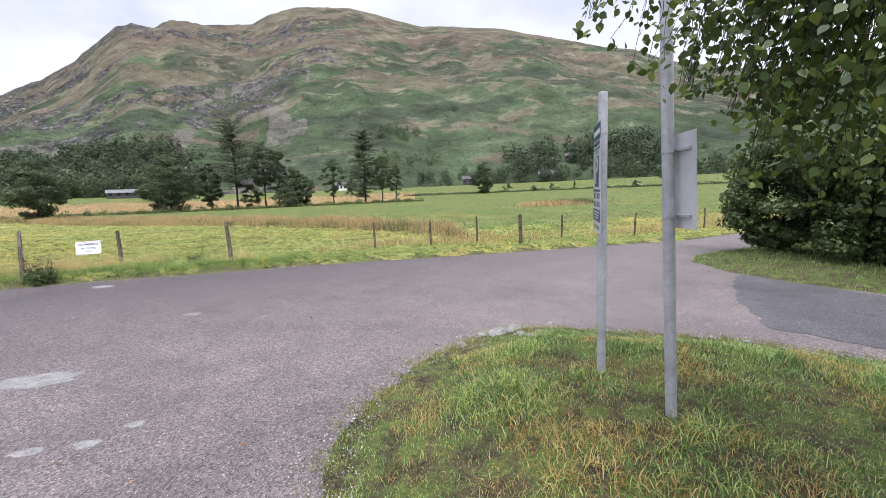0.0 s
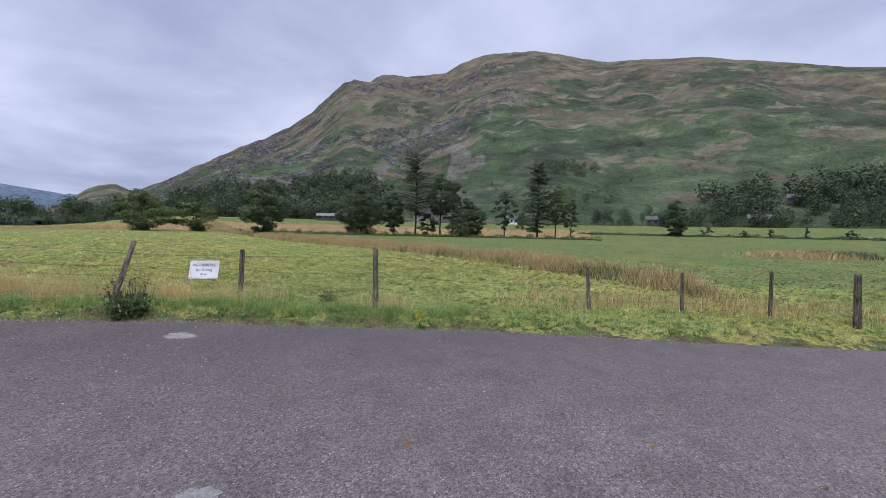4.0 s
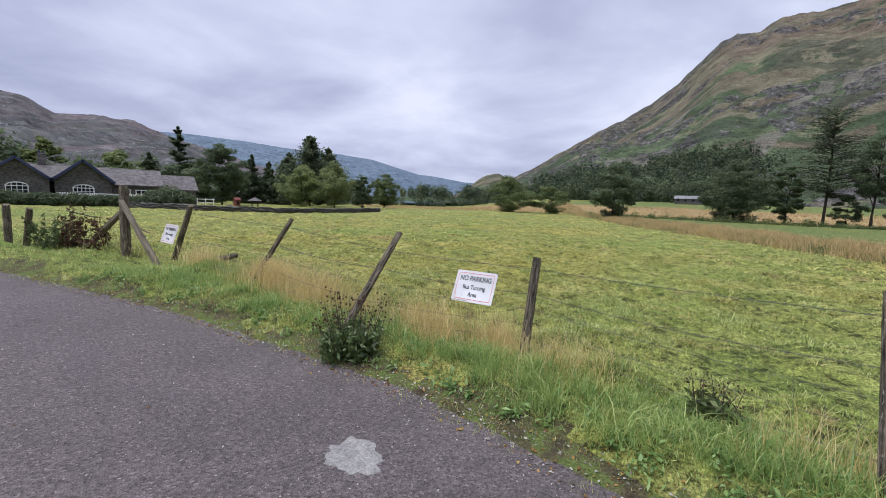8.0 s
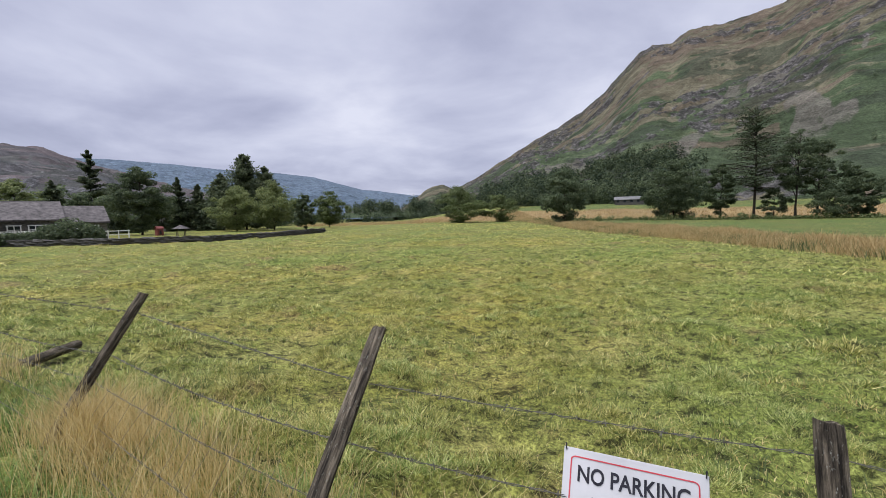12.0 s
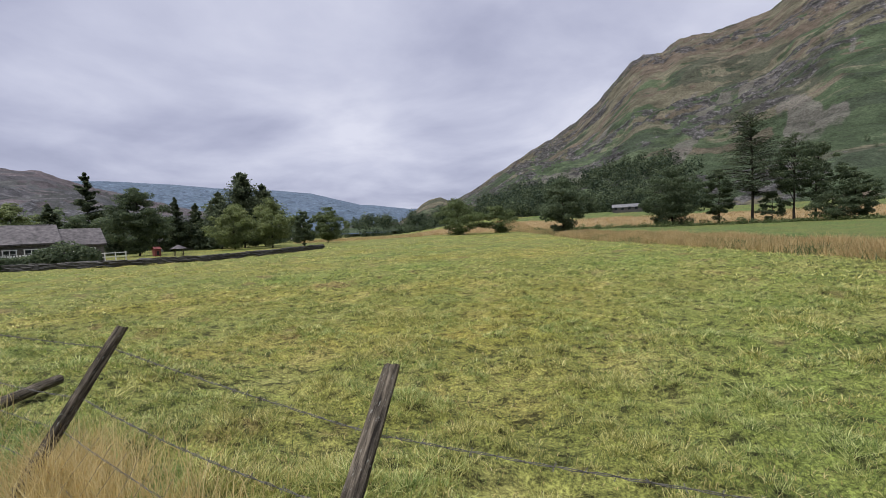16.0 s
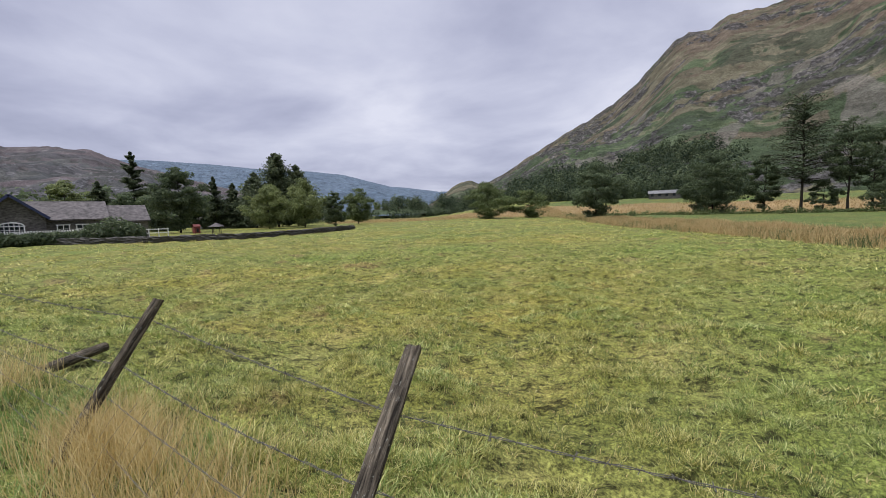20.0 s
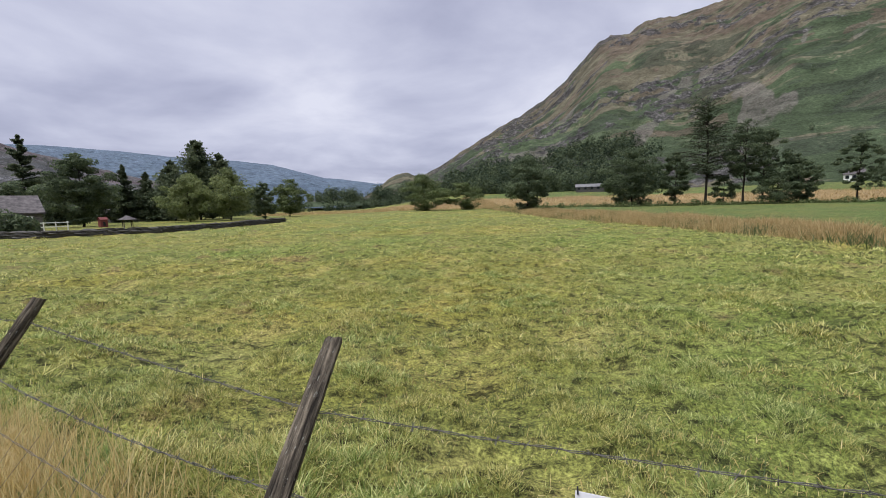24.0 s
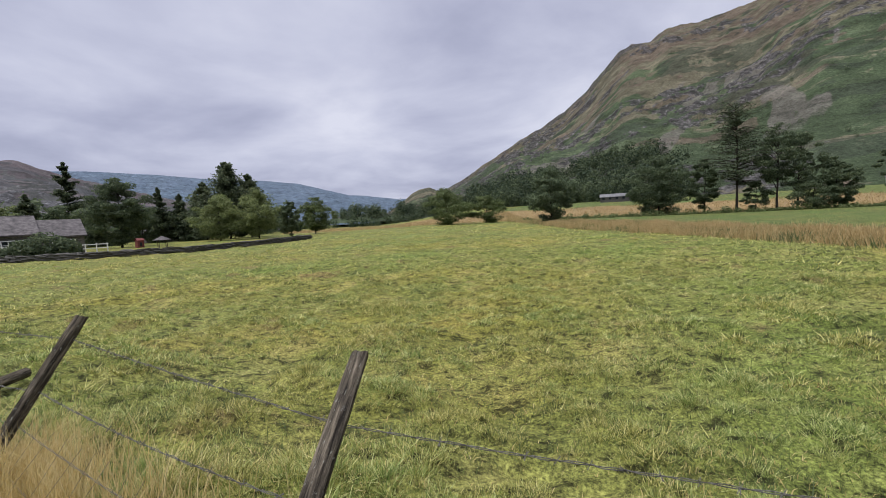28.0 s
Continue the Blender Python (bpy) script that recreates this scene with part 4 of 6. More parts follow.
woods("valley_wood", [(-60, -44, 172, 228, 3, 5.5, 60, 0), (-60, -46, 230, 270, 5, 8, 40, 0), (-47, -36, 230, 275, 5, 9, 40, 0), (-37, -12, 200, 240, 6, 10, 70, 0), (-38, -13, 235, 295, 7, 12, 90, 0), (-36, -15, 285, 335, 7, 11, 80, 0), (-24, -2, 205, 235, 4, 7, 14, 0),
                      (12, 24, 215, 240, 3, 6, 14, 0), (20, 66, 205, 240, 2.5, 9, 64, 0), (25, 43, 235, 290, 6, 13, 50, 0), (35, 44, 265, 320, 9, 15, 36, 0), (44, 66, 225, 265, 3, 8, 30, 0), (60, 95, 180, 240, 8, 13, 50, 0)],
      M["leaf_wood"], "dark mixed woodland along the foot of the fell", 70)
woods("valley_wood_green", [(-60, -36, 228, 275, 5, 8, 40, 0), (-37, -12, 198, 240, 5, 9, 50, 0), (-38, -14, 240, 300, 7, 11, 50, 0), (12, 26, 212, 236, 3, 6, 12, 0), (20, 66, 202, 236, 2.5, 8, 46, 0), (26, 46, 235, 280, 6, 11, 30, 0)],
      M["leaf_wood"], "greener broadleaf trees among the darker wood", 73)
woods("village_wood", [(-102, -60, 125, 170, 7, 11, 110, 0), (-110, -90, 95, 130, 8, 12, 30, 0)], M["leaf_dark"], "dark trees behind the village houses", 71)
woods("hillside_thicket", [(8.0, 13.5, 318, 345, 5, 9, 26, 0), (9, 16, 262, 280, 5, 8, 10, 0), (14, 28, 232, 250, 4, 7, 22, 0), (-12, 50, 300, 560, 2.5, 5, 40, 0), (-26, 44, 250, 420, 2, 4.5, 90, 0), (18.3, 18.8, 395, 400, 8, 9, 2, 0)], M["leaf_dark"], "dark thicket on the lower fellside", 72, 150)


# ---------------------------------------------------------------- fence
def rough_post(h, r, seed, slant=0.0):
    """Round-sawn weathered stake with a chamfered, split top."""
    rng = random.Random(seed)
    bm = bmesh.new()
    sides, rings = 15, 16
    prof = [1 + rng.uniform(-0.05, 0.06) - (0.14 if rng.random() < 0.16 else 0.0) for _ in range(sides)]
    rows = []
    for i in range(rings):
        k = i / (rings - 1)
        z = -0.35 + (h + 0.35) * k
        rad = r * (1.06 - 0.12 * k) * (0.94 if i == rings - 1 else 1.0)
        ring = []
        for j in range(sides):
            a = math.tau * j / sides
            rr = rad * prof[j] * (1 + rng.uniform(-0.035, 0.035))
            ring.append(bm.verts.new((rr * math.cos(a), rr * math.sin(a), z + (slant * rr * math.cos(a) + rng.uniform(-.008, .008) if i == rings - 1 else 0))))
        rows.append(ring)
    for r0, r1 in zip(rows, rows[1:]):
        for j in range(sides):
            bm.faces.new((r0[j], r0[(j + 1) % sides], r1[(j + 1) % sides], r1[j]))
    bm.faces.new(rows[-1]), bm.faces.new(rows[0][::-1])
    return bm


def lean_to(base, top):
    d = Vector(top) - Vector(base)
    return Matrix.Translation(base) @ d.to_track_quat("Z", "Y").to_matrix().to_4x4(), d.length


# base x, base y, top dx, top dy, top z, radius
POSTS = [(-10.1, -4.6, 0.0, 0.0, 1.20, 0.07), (-9.75, -4.3, 0.28, 0.1, 1.14, 0.06), (-7.15, -2.0, 0.59, 0.22, 1.33, 0.052),
         (-4.21, -1.40, -0.17, 0.72, 1.19, 0.042), (-1.68, -1.09, -0.54, 1.11, 1.106, 0.045), (-0.17, 0.30, -0.107, 0.272, 0.964, 0.05), (2.60, 0.36, -0.134, 0.47, 1.04, 0.055),
         (7.10, 2.15, 0.04, 0.44, 0.643, 0.042), (9.35, 2.7, 0.04, 0.15, 0.553, 0.04), (11.3, 2.72, 0.03, 0.07, 0.646, 0.04), (13.42, 3.05, 0.03, 0.10, 0.60, 0.075)]
fence = new("fence")
tagged(fence, "old stock fence of leaning weathered stakes and barbed wire", "fence")
tops = []
for i, (bx, by, dx_, dy_, zt, rad) in enumerate(POSTS):
    base = (bx, by, ground_z(bx, by))
    top = (bx + dx_, by + dy_, zt)
    m, ln = lean_to(base, top)
    ob = part("post", rough_post(ln, rad, 100 + i, random.Random(i).uniform(-.5, .5)), M["stake_pale"] if i < 3 else M["post"], fence)
    ob.matrix_world = m
    tops.append((Vector(base), Vector(top)))
for i, bx in enumerate((15.7, 18.0, 20.4, 23.0, 25.9, 29.2, 33.0)):
    by = float(piece(FENCE, bx))
    base = (bx, by, ground_z(bx, by))
    top = (bx + random.Random(i).uniform(-.06, .06), by + random.Random(i + 9).uniform(-.06, .06), base[2] + 1.12)
    m, ln = lean_to(base, top)
    ob = part("post", rough_post(ln, 0.045, 150 + i), M["post"], fence)
    ob.matrix_world = m
    tops.append((Vector(base), Vector(top)))


def strand(height, sag, barbs, seed, first=2, drop=0.0, radius=0.0019):
    rng = random.Random(seed)
    bm = bmesh.new()
    pts = []
    fix = [Vector((0, 0.03, 0)) + b.lerp(t, height - (0.08 if abs(t.x + 2.22) < 0.05 and height > 0.8 else 0.0)) for b, t in tops[first:]]
    for p, q in zip(fix, fix[1:]):
        n = 50 if p.x < 4 else 12
        for i in range(n):
            k = i / n
            c = p.lerp(q, k)
            c.z -= sag * 4 * k * (1 - k) * (q - p).length / 2.5 + rng.uniform(-.0025, .0025)
            pts.append(c)
    pts.append(fix[-1])
    for off_ in (0.0, math.pi):
        tube(bm, [p + Vector((0, 0.0036 * math.cos(i * 1.1 + off_), 0.0036 * math.sin(i * 1.1 + off_))) for i, p in enumerate(pts)], [radius] * len(pts), 4)
    if barbs:
        run = 0.0
        for p, q in zip(pts, pts[1:]):
            ln = (q - p).length
            while run < ln and p.x < 8:
                c = p.lerp(q, run / ln)
                for s in (1, -1):
                    d = Vector((rng.uniform(-.5, .5), rng.uniform(-1, 1), rng.uniform(-1, 1))).normalized() * 0.019
                    tube(bm, [c - d, c + d], [0.0022, 0.0012], 4)
                run += 0.11
            run -= ln
    return part("wire", bm, M["wire"], fence, "rusty twisted barbed wire" if barbs else "slack rusty netting wire")


strand(0.87, 0.012, True, 1)
strand(0.60, 0.05, True, 2, 2)
strand(0.44, 0.03, False, 3, 2, radius=0.0014)
strand(0.28, 0.03, False, 4, 2, radius=0.0014)
strand(0.14, 0.03, False, 5, 2, radius=0.0014)
# stock-netting verticals between the stakes nearest the lay-by
for si in range(2, 7):
    (b0, t0), (b1, t1) = tops[si], tops[si + 1]
    n = int((b1 - b0).length / 0.16)
    for i in range(1, n):
        rng = random.Random(si * 50 + i)
        k = i / n
        lo, hi = b0.lerp(t0, 0.14).lerp(b1.lerp(t1, 0.14), k), b0.lerp(t0, 0.52).lerp(b1.lerp(t1, 0.52), k)
        bm = bmesh.new()
        tube(bm, [lo, (lo + hi) / 2 + Vector((rng.uniform(-.03, .03), rng.uniform(-.03, .03), 0)), hi + Vector((rng.uniform(-.03, .03), 0, -.03))], [0.0011] * 3, 4)
        part("netting_wire", bm, M["wire"], fence)

# straining post with its struts
strainer = new("straining_post")
tagged(strainer, "thick straining post with two slanting timber struts", "fence post")
gx, gy = -7.85, -2.72
gz = ground_z(gx, gy)
post_ob = part("post", rough_post(1.38, 0.085, 201), M["stake_pale"], strainer)
post_ob.matrix_world = pose(gx, gy, gz)
for (tx, ty, hz, rad) in ((-7.05, -2.33, 1.08, 0.055), (-9.0, -3.35, 0.85, 0.06)):
    m, ln = lean_to((tx, ty, ground_z(tx, ty)), (gx + (0.04 if tx > gx else -0.05), gy - 0.05, gz + hz))
    s = part("strut", rough_post(ln, rad, 210 + int(tx * 10)), M["rail"], strainer, "paler slanting strut")
    s.matrix_world = m
bm = bmesh.new()
tube(bm, [(-9.0, -3.62, 1.12), (-8.5, -3.2, 1.02), (gx, gy, gz + 0.70), (-7.25, -2.4, 0.78)], [0.012, 0.011, 0.011, 0.010], 6)
part("rail", bm, M["post"], strainer, "sagging thin dark rail")

# fallen stake lying in the meadow
log = new("fallen_log")
tagged(log, "dark rotten stake lying in the grass", "log")
zl = ground_z(-7.1, -1.1)
m, ln = lean_to((-6.88, -1.44, zl + 0.05), (-7.32, -0.82, zl + 0.10))
bm = rough_post(ln, 0.062, 301)
lg = part("stake", bm, M["post"], log)
lg.matrix_world = m


# ---------------------------------------------------------------- signs
def words(text, size, mat, parent, m, name, label="", bold=0.0):
    cu = bpy.data.curves.new(name, "FONT")
    cu.body, cu.size, cu.align_x, cu.align_y, cu.extrude, cu.offset, cu.resolution_u = text, size, "CENTER", "CENTER", 0.0006, bold, 3
    tmp = bpy.data.objects.new(name, cu)
    scene.collection.objects.link(tmp)
    me = bpy.data.meshes.new_from_object(tmp.evaluated_get(bpy.context.evaluated_depsgraph_get()))
    bpy.data.objects.remove(tmp)
    me.materials.clear()
    me.materials.append(mat)
    ob = new(name, me)
    ob.parent = parent
    ob.matrix_local = m
    return tagged(ob, label)


def frame_loop(w, h, line, depth, rad=0.02):
    """A thin rounded border ring in the xy plane."""
    bm = bmesh.new()

    def ringpts(a, b, r):
        out = []
        for cx, cy, s in ((a - r, b - r, 0), (-a + r, b - r, 90), (-a + r, -b + r, 180), (a - r, -b + r, 270)):
            for i in range(5):
                q = radians(s + 22.5 * i)
                out.append((cx + r * math.cos(q), cy + r * math.sin(q)))
        return out
    o, i_ = ringpts(w / 2, h / 2, rad), ringpts(w / 2 - line, h / 2 - line, max(rad - line, 0.004))
    vo = [bm.verts.new((*p, depth)) for p in o]
    vi = [bm.verts.new((*p, depth)) for p in i_]
    n = len(o)
    for k in range(n):
        bm.faces.new((vo[k], vo[(k + 1) % n], vi[(k + 1) % n], vi[k]))
    return bm


def parking_notice(m, label):
    root = new("no_parking_sign")
    tagged(root, label, "sign", group="no parking notices on the fence")
    root.matrix_world = m
    part("board", box(0.535, 0.378, 0.006, (0, 0, -0.004), 0.0015), M["board"], root)
    part("border", frame_loop(0.475, 0.32, 0.005, 0.0012), M["red"], root, "thin red rounded border")
    words("NO PARKING", 0.080, M["ink"], root, pose(0, 0.092, 0.001) @ Matrix.Diagonal((0.86, 1.08, 1, 1)), "lettering", "", 0.0016)
    words("Bus Turning", 0.070, M["ink"], root, pose(0, -0.012, 0.001) @ Matrix.Diagonal((0.88, 1.06, 1, 1)), "lettering", "", 0.0010)
    words("Area", 0.070, M["ink"], root, pose(0, -0.098, 0.001) @ Matrix.Diagonal((0.88, 1.06, 1, 1)), "lettering", "", 0.0010)
    for sx in (-1, 1):
        for sy in (-1, 1):
            bm = bmesh.new()
            tube(bm, [(sx * 0.258, sy * 0.18, -0.012), (sx * 0.258, sy * 0.18, 0.004), (sx * 0.260, sy * 0.205, 0.006)], [0.003] * 3, 5)
            part("cable_tie", bm, M["ink"], root, "black cable tie")
    return root


def board_pose(tl, tr, bl):
    tl, tr, bl = Vector(tl), Vector(tr), Vector(bl)
    xa = (tr - tl).normalized()
    ya = (tl - bl)
    ya = (ya - ya.dot(xa) * xa).normalized()
    za = xa.cross(ya)
    c = (tr + bl) / 2 + 0.085 * za
    return Matrix.Translation(c) @ Matrix((xa, ya, za)).transposed().to_4x4()


parking_notice(board_pose((-1.131, 0.225, 0.727), (-0.611, 0.378, 0.73), (-1.092, 0.059, 0.361)), "white no-parking notice tilted on the fence wires")
parking_notice(board_pose((-7.47, -2.02, 0.94), (-6.93, -1.87, 0.925), (-7.33, -2.12, 0.55)), "white no-parking notice hung beside a leaning stake")

# parking tariff sign on its galvanised pole
sign_a = new("parking_sign")
tagged(sign_a, "blue and white parking sign on a grey galvanised pole", "sign")
ax, ay = 7.685, -10.17
az0 = ground_z(ax, ay)
sign_a.matrix_world = pose(ax, ay, az0)
bm = bmesh.new()
tube(bm, [(0, 0, -0.3), (0, 0, 2.46 - az0)], [0.041, 0.041], 20)
part("pole", bm, M["galv"], sign_a, smooth=False)
bm = bmesh.new()
tube(bm, [(0, 0, 2.46 - az0), (0, 0, 2.475 - az0)], [0.0425, 0.040], 20)
part("cap", bm, M["galv"], sign_a, "grey pole cap")

W, H = 0.36, 0.80
GROW = Matrix.Diagonal((1.56, 1.20, 1, 1))
top_z = 2.27 - az0
BD_M = pose(-0.866 * 0.050, 0.5 * 0.050, top_z - H * 0.69, 90, 0, -120) @ GROW


def on_board(name, bm, mat, label=""):
    ob = part(name, bm, mat, sign_a, label)
    ob.matrix_local = BD_M
    return ob


on_board("board", box(W, H, 0.004, (0, 0, -0.003), 0.001), M["board"])
on_board("band", box(W, 0.115, 0.001, (0, H / 2 - 0.058, 0.0)), M["blue"], "dark blue heading band")
on_board("band", box(W - 0.03, 0.013, 0.001, (0, H / 2 - 0.175, 0.0)), M["blue"], "thin dark blue rule")
on_board("panel", box(0.20, 0.225, 0.001, (0, 0.055, 0.0)), M["blue"], "blue square behind the letter")
on_board("band", box(W, 0.016, 0.001, (0, -0.085, 0.0)), M["blue"], "thin dark blue rule")
on_board("band", box(W, 0.09, 0.001, (0, -0.27, 0.0)), M["blue"], "dark blue text band")
words("P", 0.27, M["board"], sign_a, BD_M @ pose(0, 0.055, 0.001), "letter", "large white letter", 0.006)
words("PRIVATE LAND", 0.042, M["ink"], sign_a, BD_M @ pose(0, H / 2 - 0.142, 0.0005), "lettering")
on_board("lettering", box(0.30, 0.035, 0.001, (0, H / 2 - 0.06, 0.0012)), M["white"], "white bar of lettering")
on_board("logo", box(0.11, 0.026, 0.001, (0, 0.20, 0.0)), M["green_ink"], "small green mark")
for i in range(2):
    for j in range(2):
        on_board("icon", box(0.04, 0.042, 0.001, (-0.13 + 0.17 * i, -0.125 - 0.062 * j, 0.0)), M["blue"], "small blue pictogram tile")
        for k in range(3):
            on_board("lettering", box(0.10 - 0.02 * (k % 2), 0.006, 0.001, (-0.055 + 0.17 * i, -0.112 - 0.013 * k - 0.062 * j, 0.0)), M["ink"], "thin line of small print")
for j in range(3):
    on_board("lettering", box(0.28 - 0.05 * j, 0.009, 0.001, (0, -0.247 - 0.022 * j, 0.0012)), M["board"], "white line of small print")
for j, mt in enumerate(("red", "blue", "green_ink", "patch", "blue")):
    bm = bmesh.new()
    bmesh.ops.create_cone(bm, cap_ends=True, segments=14, radius1=0.020, radius2=0.020, depth=0.001, matrix=pose(-0.13 + 0.065 * j, -0.358, 0.0))
    on_board("logo", bm, M[mt], "small round emblem")
for dz in (top_z - 0.14, top_z - 0.92):
    bm = bmesh.new()
    tube(bm, [(0, 0, dz - 0.014), (0, 0, dz + 0.014)], [0.045, 0.045], 18)
    part("clamp", bm, M["galv"], sign_a, "steel pole clamp")

# second pole: its board is seen from behind
sign_b = new("road_sign")
tagged(sign_b, "tall grey galvanised pole with a white board, seen from behind", "sign")
bx_, by_ = 7.65, -11.06
bz0 = ground_z(bx_, by_)
sign_b.matrix_world = Matrix.Translation((bx_, by_, bz0)) @ Matrix.Rotation(radians(2.0), 4, Vector((-0.7, -0.7, 0)))
bm = bmesh.new()
tube(bm, [(0, 0, -0.3), (0, 0, 3.15)], [0.041, 0.041], 20)
part("pole", bm, M["galv"], sign_b)
SB = pose(0, 0, 1.76, 90, 0, -110)
b_ = part("board", box(0.48, 0.66, 0.004, (0.02, 0, -0.066), 0.001), M["board_back"], sign_b, "white board back")
b_.matrix_local = SB
for dz in (0.22, -0.24):
    r_ = part("rail", box(0.36, 0.022, 0.018, (0.02, dz, -0.055), 0.002), M["galv"], sign_b, "steel rail")
    r_.matrix_local = SB
    bm = bmesh.new()
    tube(bm, [(0, 0, 1.76 + dz - 0.014), (0, 0, 1.76 + dz + 0.014)], [0.046, 0.046], 18)
    part("clamp", bm, M["galv"], sign_b, "steel pole clamp")


# ---------------------------------------------------------------- buildings
def prism_roof(x0, x1, y0, y1, ze, zr, axis_y=True, over=0.25, thick=0.12):
    """Two-pitched slate roof with thickness; ridge along y (or x)."""
    bm = bmesh.new()
    if axis_y:
        xm = (x0 + x1) / 2
        sl = (zr - ze) / (xm - x0)
        sec = [(x0 - over, ze - over * sl), (xm, zr), (x1 + over, ze - over * sl), (x1 + over, ze - over * sl + thick), (xm, zr + thick), (x0 - over, ze - over * sl + thick)]
        a = [bm.verts.new((p, y0 - over, q)) for p, q in sec]
        b = [bm.verts.new((p, y1 + over, q)) for p, q in sec]
    else:
        ym = (y0 + y1) / 2
        sl = (zr - ze) / (ym - y0)
        sec = [(y0 - over, ze - over * sl), (ym, zr), (y1 + over, ze - over * sl), (y1 + over, ze - over * sl + thick), (ym, zr + thick), (y0 - over, ze - over * sl + thick)]
        a = [bm.verts.new((x0 - over, p, q)) for p, q in sec]
        b = [bm.verts.new((x1 + over, p, q)) for p, q in sec]
    n = len(sec)
    for i in range(n):
        bm.faces.new((a[i], a[(i + 1) % n], b[(i + 1) % n], b[i]))
    bm.faces.new((a[0], a[1], a[4], a[5])), bm.faces.new((a[1], a[2], a[3], a[4]))
    bm.faces.new((b[0], b[5], b[4], b[1])), bm.faces.new((b[1], b[4], b[3], b[2]))
    bmesh.ops.recalc_face_normals(bm, faces=bm.faces[:])
    return bm


def gabled(x0, x1, y0, y1, zb, ze, zr, axis_y=True):
    bm = bmesh.new()
    if axis_y:
        m_ = (x0 + x1) / 2
        sec = [(x0, zb), (x1, zb), (x1, ze), (m_, zr), (x0, ze)]
        a = [bm.verts.new((p, y0, q)) for p, q in sec]
        b = [bm.verts.new((p, y1, q)) for p, q in sec]
    else:
        m_ = (y0 + y1) / 2
        sec = [(y0, zb), (y1, zb), (y1, ze), (m_, zr), (y0, ze)]
        a = [bm.verts.new((x0, p, q)) for p, q in sec]
        b = [bm.verts.new((x1, p, q)) for p, q in sec]
    n = len(sec)
    for i in range(n):
        bm.faces.new((a[i], a[(i + 1) % n], b[(i + 1) % n], b[i]))
    bm.faces.new(a[::-1]), bm.faces.new(b)
    bmesh.ops.recalc_face_normals(bm, faces=bm.faces[:])
    return bm


def facade_window(parent, x, y, z, w, h, bars=2, arch=False, normal=1, rows=2):
    """White casement on a wall facing +x: glass, frame and glazing bars."""
    g = part("window", box(0.06, w, h, (x + 0.03, y, z + h / 2)), M["glass"], parent, "white-framed casement window")
    t = 0.09
    for s in (-1, 1):
        part("window_frame", box(0.10, t, h + t, (x + 0.06, y + s * w / 2, z + h / 2)), M["white"], g)
    for q in (0, h):
        part("window_frame", box(0.10, w + 2 * t, t, (x + 0.063, y, z + q)), M["white"], g)
    for i in range(1, bars):
        part("glazing_bar", box(0.08, 0.06, h, (x + 0.058, y - w / 2 + w * i / bars, z + h / 2)), M["white"], g)
    for i in range(1, rows):
        part("glazing_bar", box(0.08, w, 0.05, (x + 0.056, y, z + h * i / rows)), M["white"], g)
    if arch:
        bm = bmesh.new()
        pts = [(x + 0.06, y + w / 2 * math.cos(q), z + h + 0.34 * math.sin(q)) for q in np.linspace(0, math.pi, 11)]
        tube(bm, pts, [0.06] * 11, 5)
        part("arch", bm, M["white"], g)
        bm = bmesh.new()
        vs = [bm.verts.new((x + 0.05, p[1], p[2])) for p in pts]
        bm.faces.new(vs)
        part("pane", bm, M["glass"], g)
        for i in range(1, bars):
            yy = y - w / 2 + w * i / bars
            hh = 0.34 * math.sqrt(max(0, 1 - ((yy - y) / (w / 2)) ** 2))
            part("glazing_bar", box(0.08, 0.06, hh, (x + 0.058, yy, z + h + hh / 2)), M["white"], g)


def slate_rows(parent, x0, x1, y0, y1, ze, zr, seed, over=0.25):
    """Courses of slates on the side of the roof that faces +x."""
    rng = random.Random(seed)
    xm = (x0 + x1) / 2
    sl = (zr - ze) / (x1 - xm)
    tilt = math.degrees(math.atan(sl))
    n = 9
    for i in range(n):
        k = (i + 0.5) / n
        x = xm + (x1 + over - xm) * k
        z = zr + 0.12 - (x - xm) * sl
        part("slate_course", box((x1 + over - xm) / n / math.cos(radians(tilt)) * 1.12, y1 - y0 + 2 * over, 0.035, (0, 0, 0), 0.0, pose(x, (y0 + y1) / 2, z + 0.03, 0, tilt + 2.5, 0)), M["slate"], parent)


hz = 0.0
school = new("stone_house")
tagged(school, "long single-storey slate-stone house with blue-edged gables", "house")
part("wall", gabled(-67, -60, -12, 3.85, hz - 0.3, 2.4, 4.25), M["housestone"], school)
roof = part("roof", prism_roof(-67, -60, -12, 3.85, 2.4, 4.25), M["slate"], school, "weathered purple-grey slate roof")
slate_rows(roof, -67, -60, -12, 3.85, 2.4, 4.25, 1)
part("wall", gabled(-66, -60.4, 3.85, 7.6, hz - 0.3, 2.1, 3.75), M["housestone"], school, "lower stone extension")
roof2 = part("roof", prism_roof(-66, -60.4, 4.2, 7.6, 2.1, 3.75), M["slate"], school, "plain grey slate roof")
slate_rows(roof2, -66, -60.4, 4.2, 7.6, 2.1, 3.75, 2)
part("ridge", box(0.22, 15.9, 0.1, (-63.5, -4.1, 4.4), 0.03), M["patch"], roof, "pale ridge tiles")
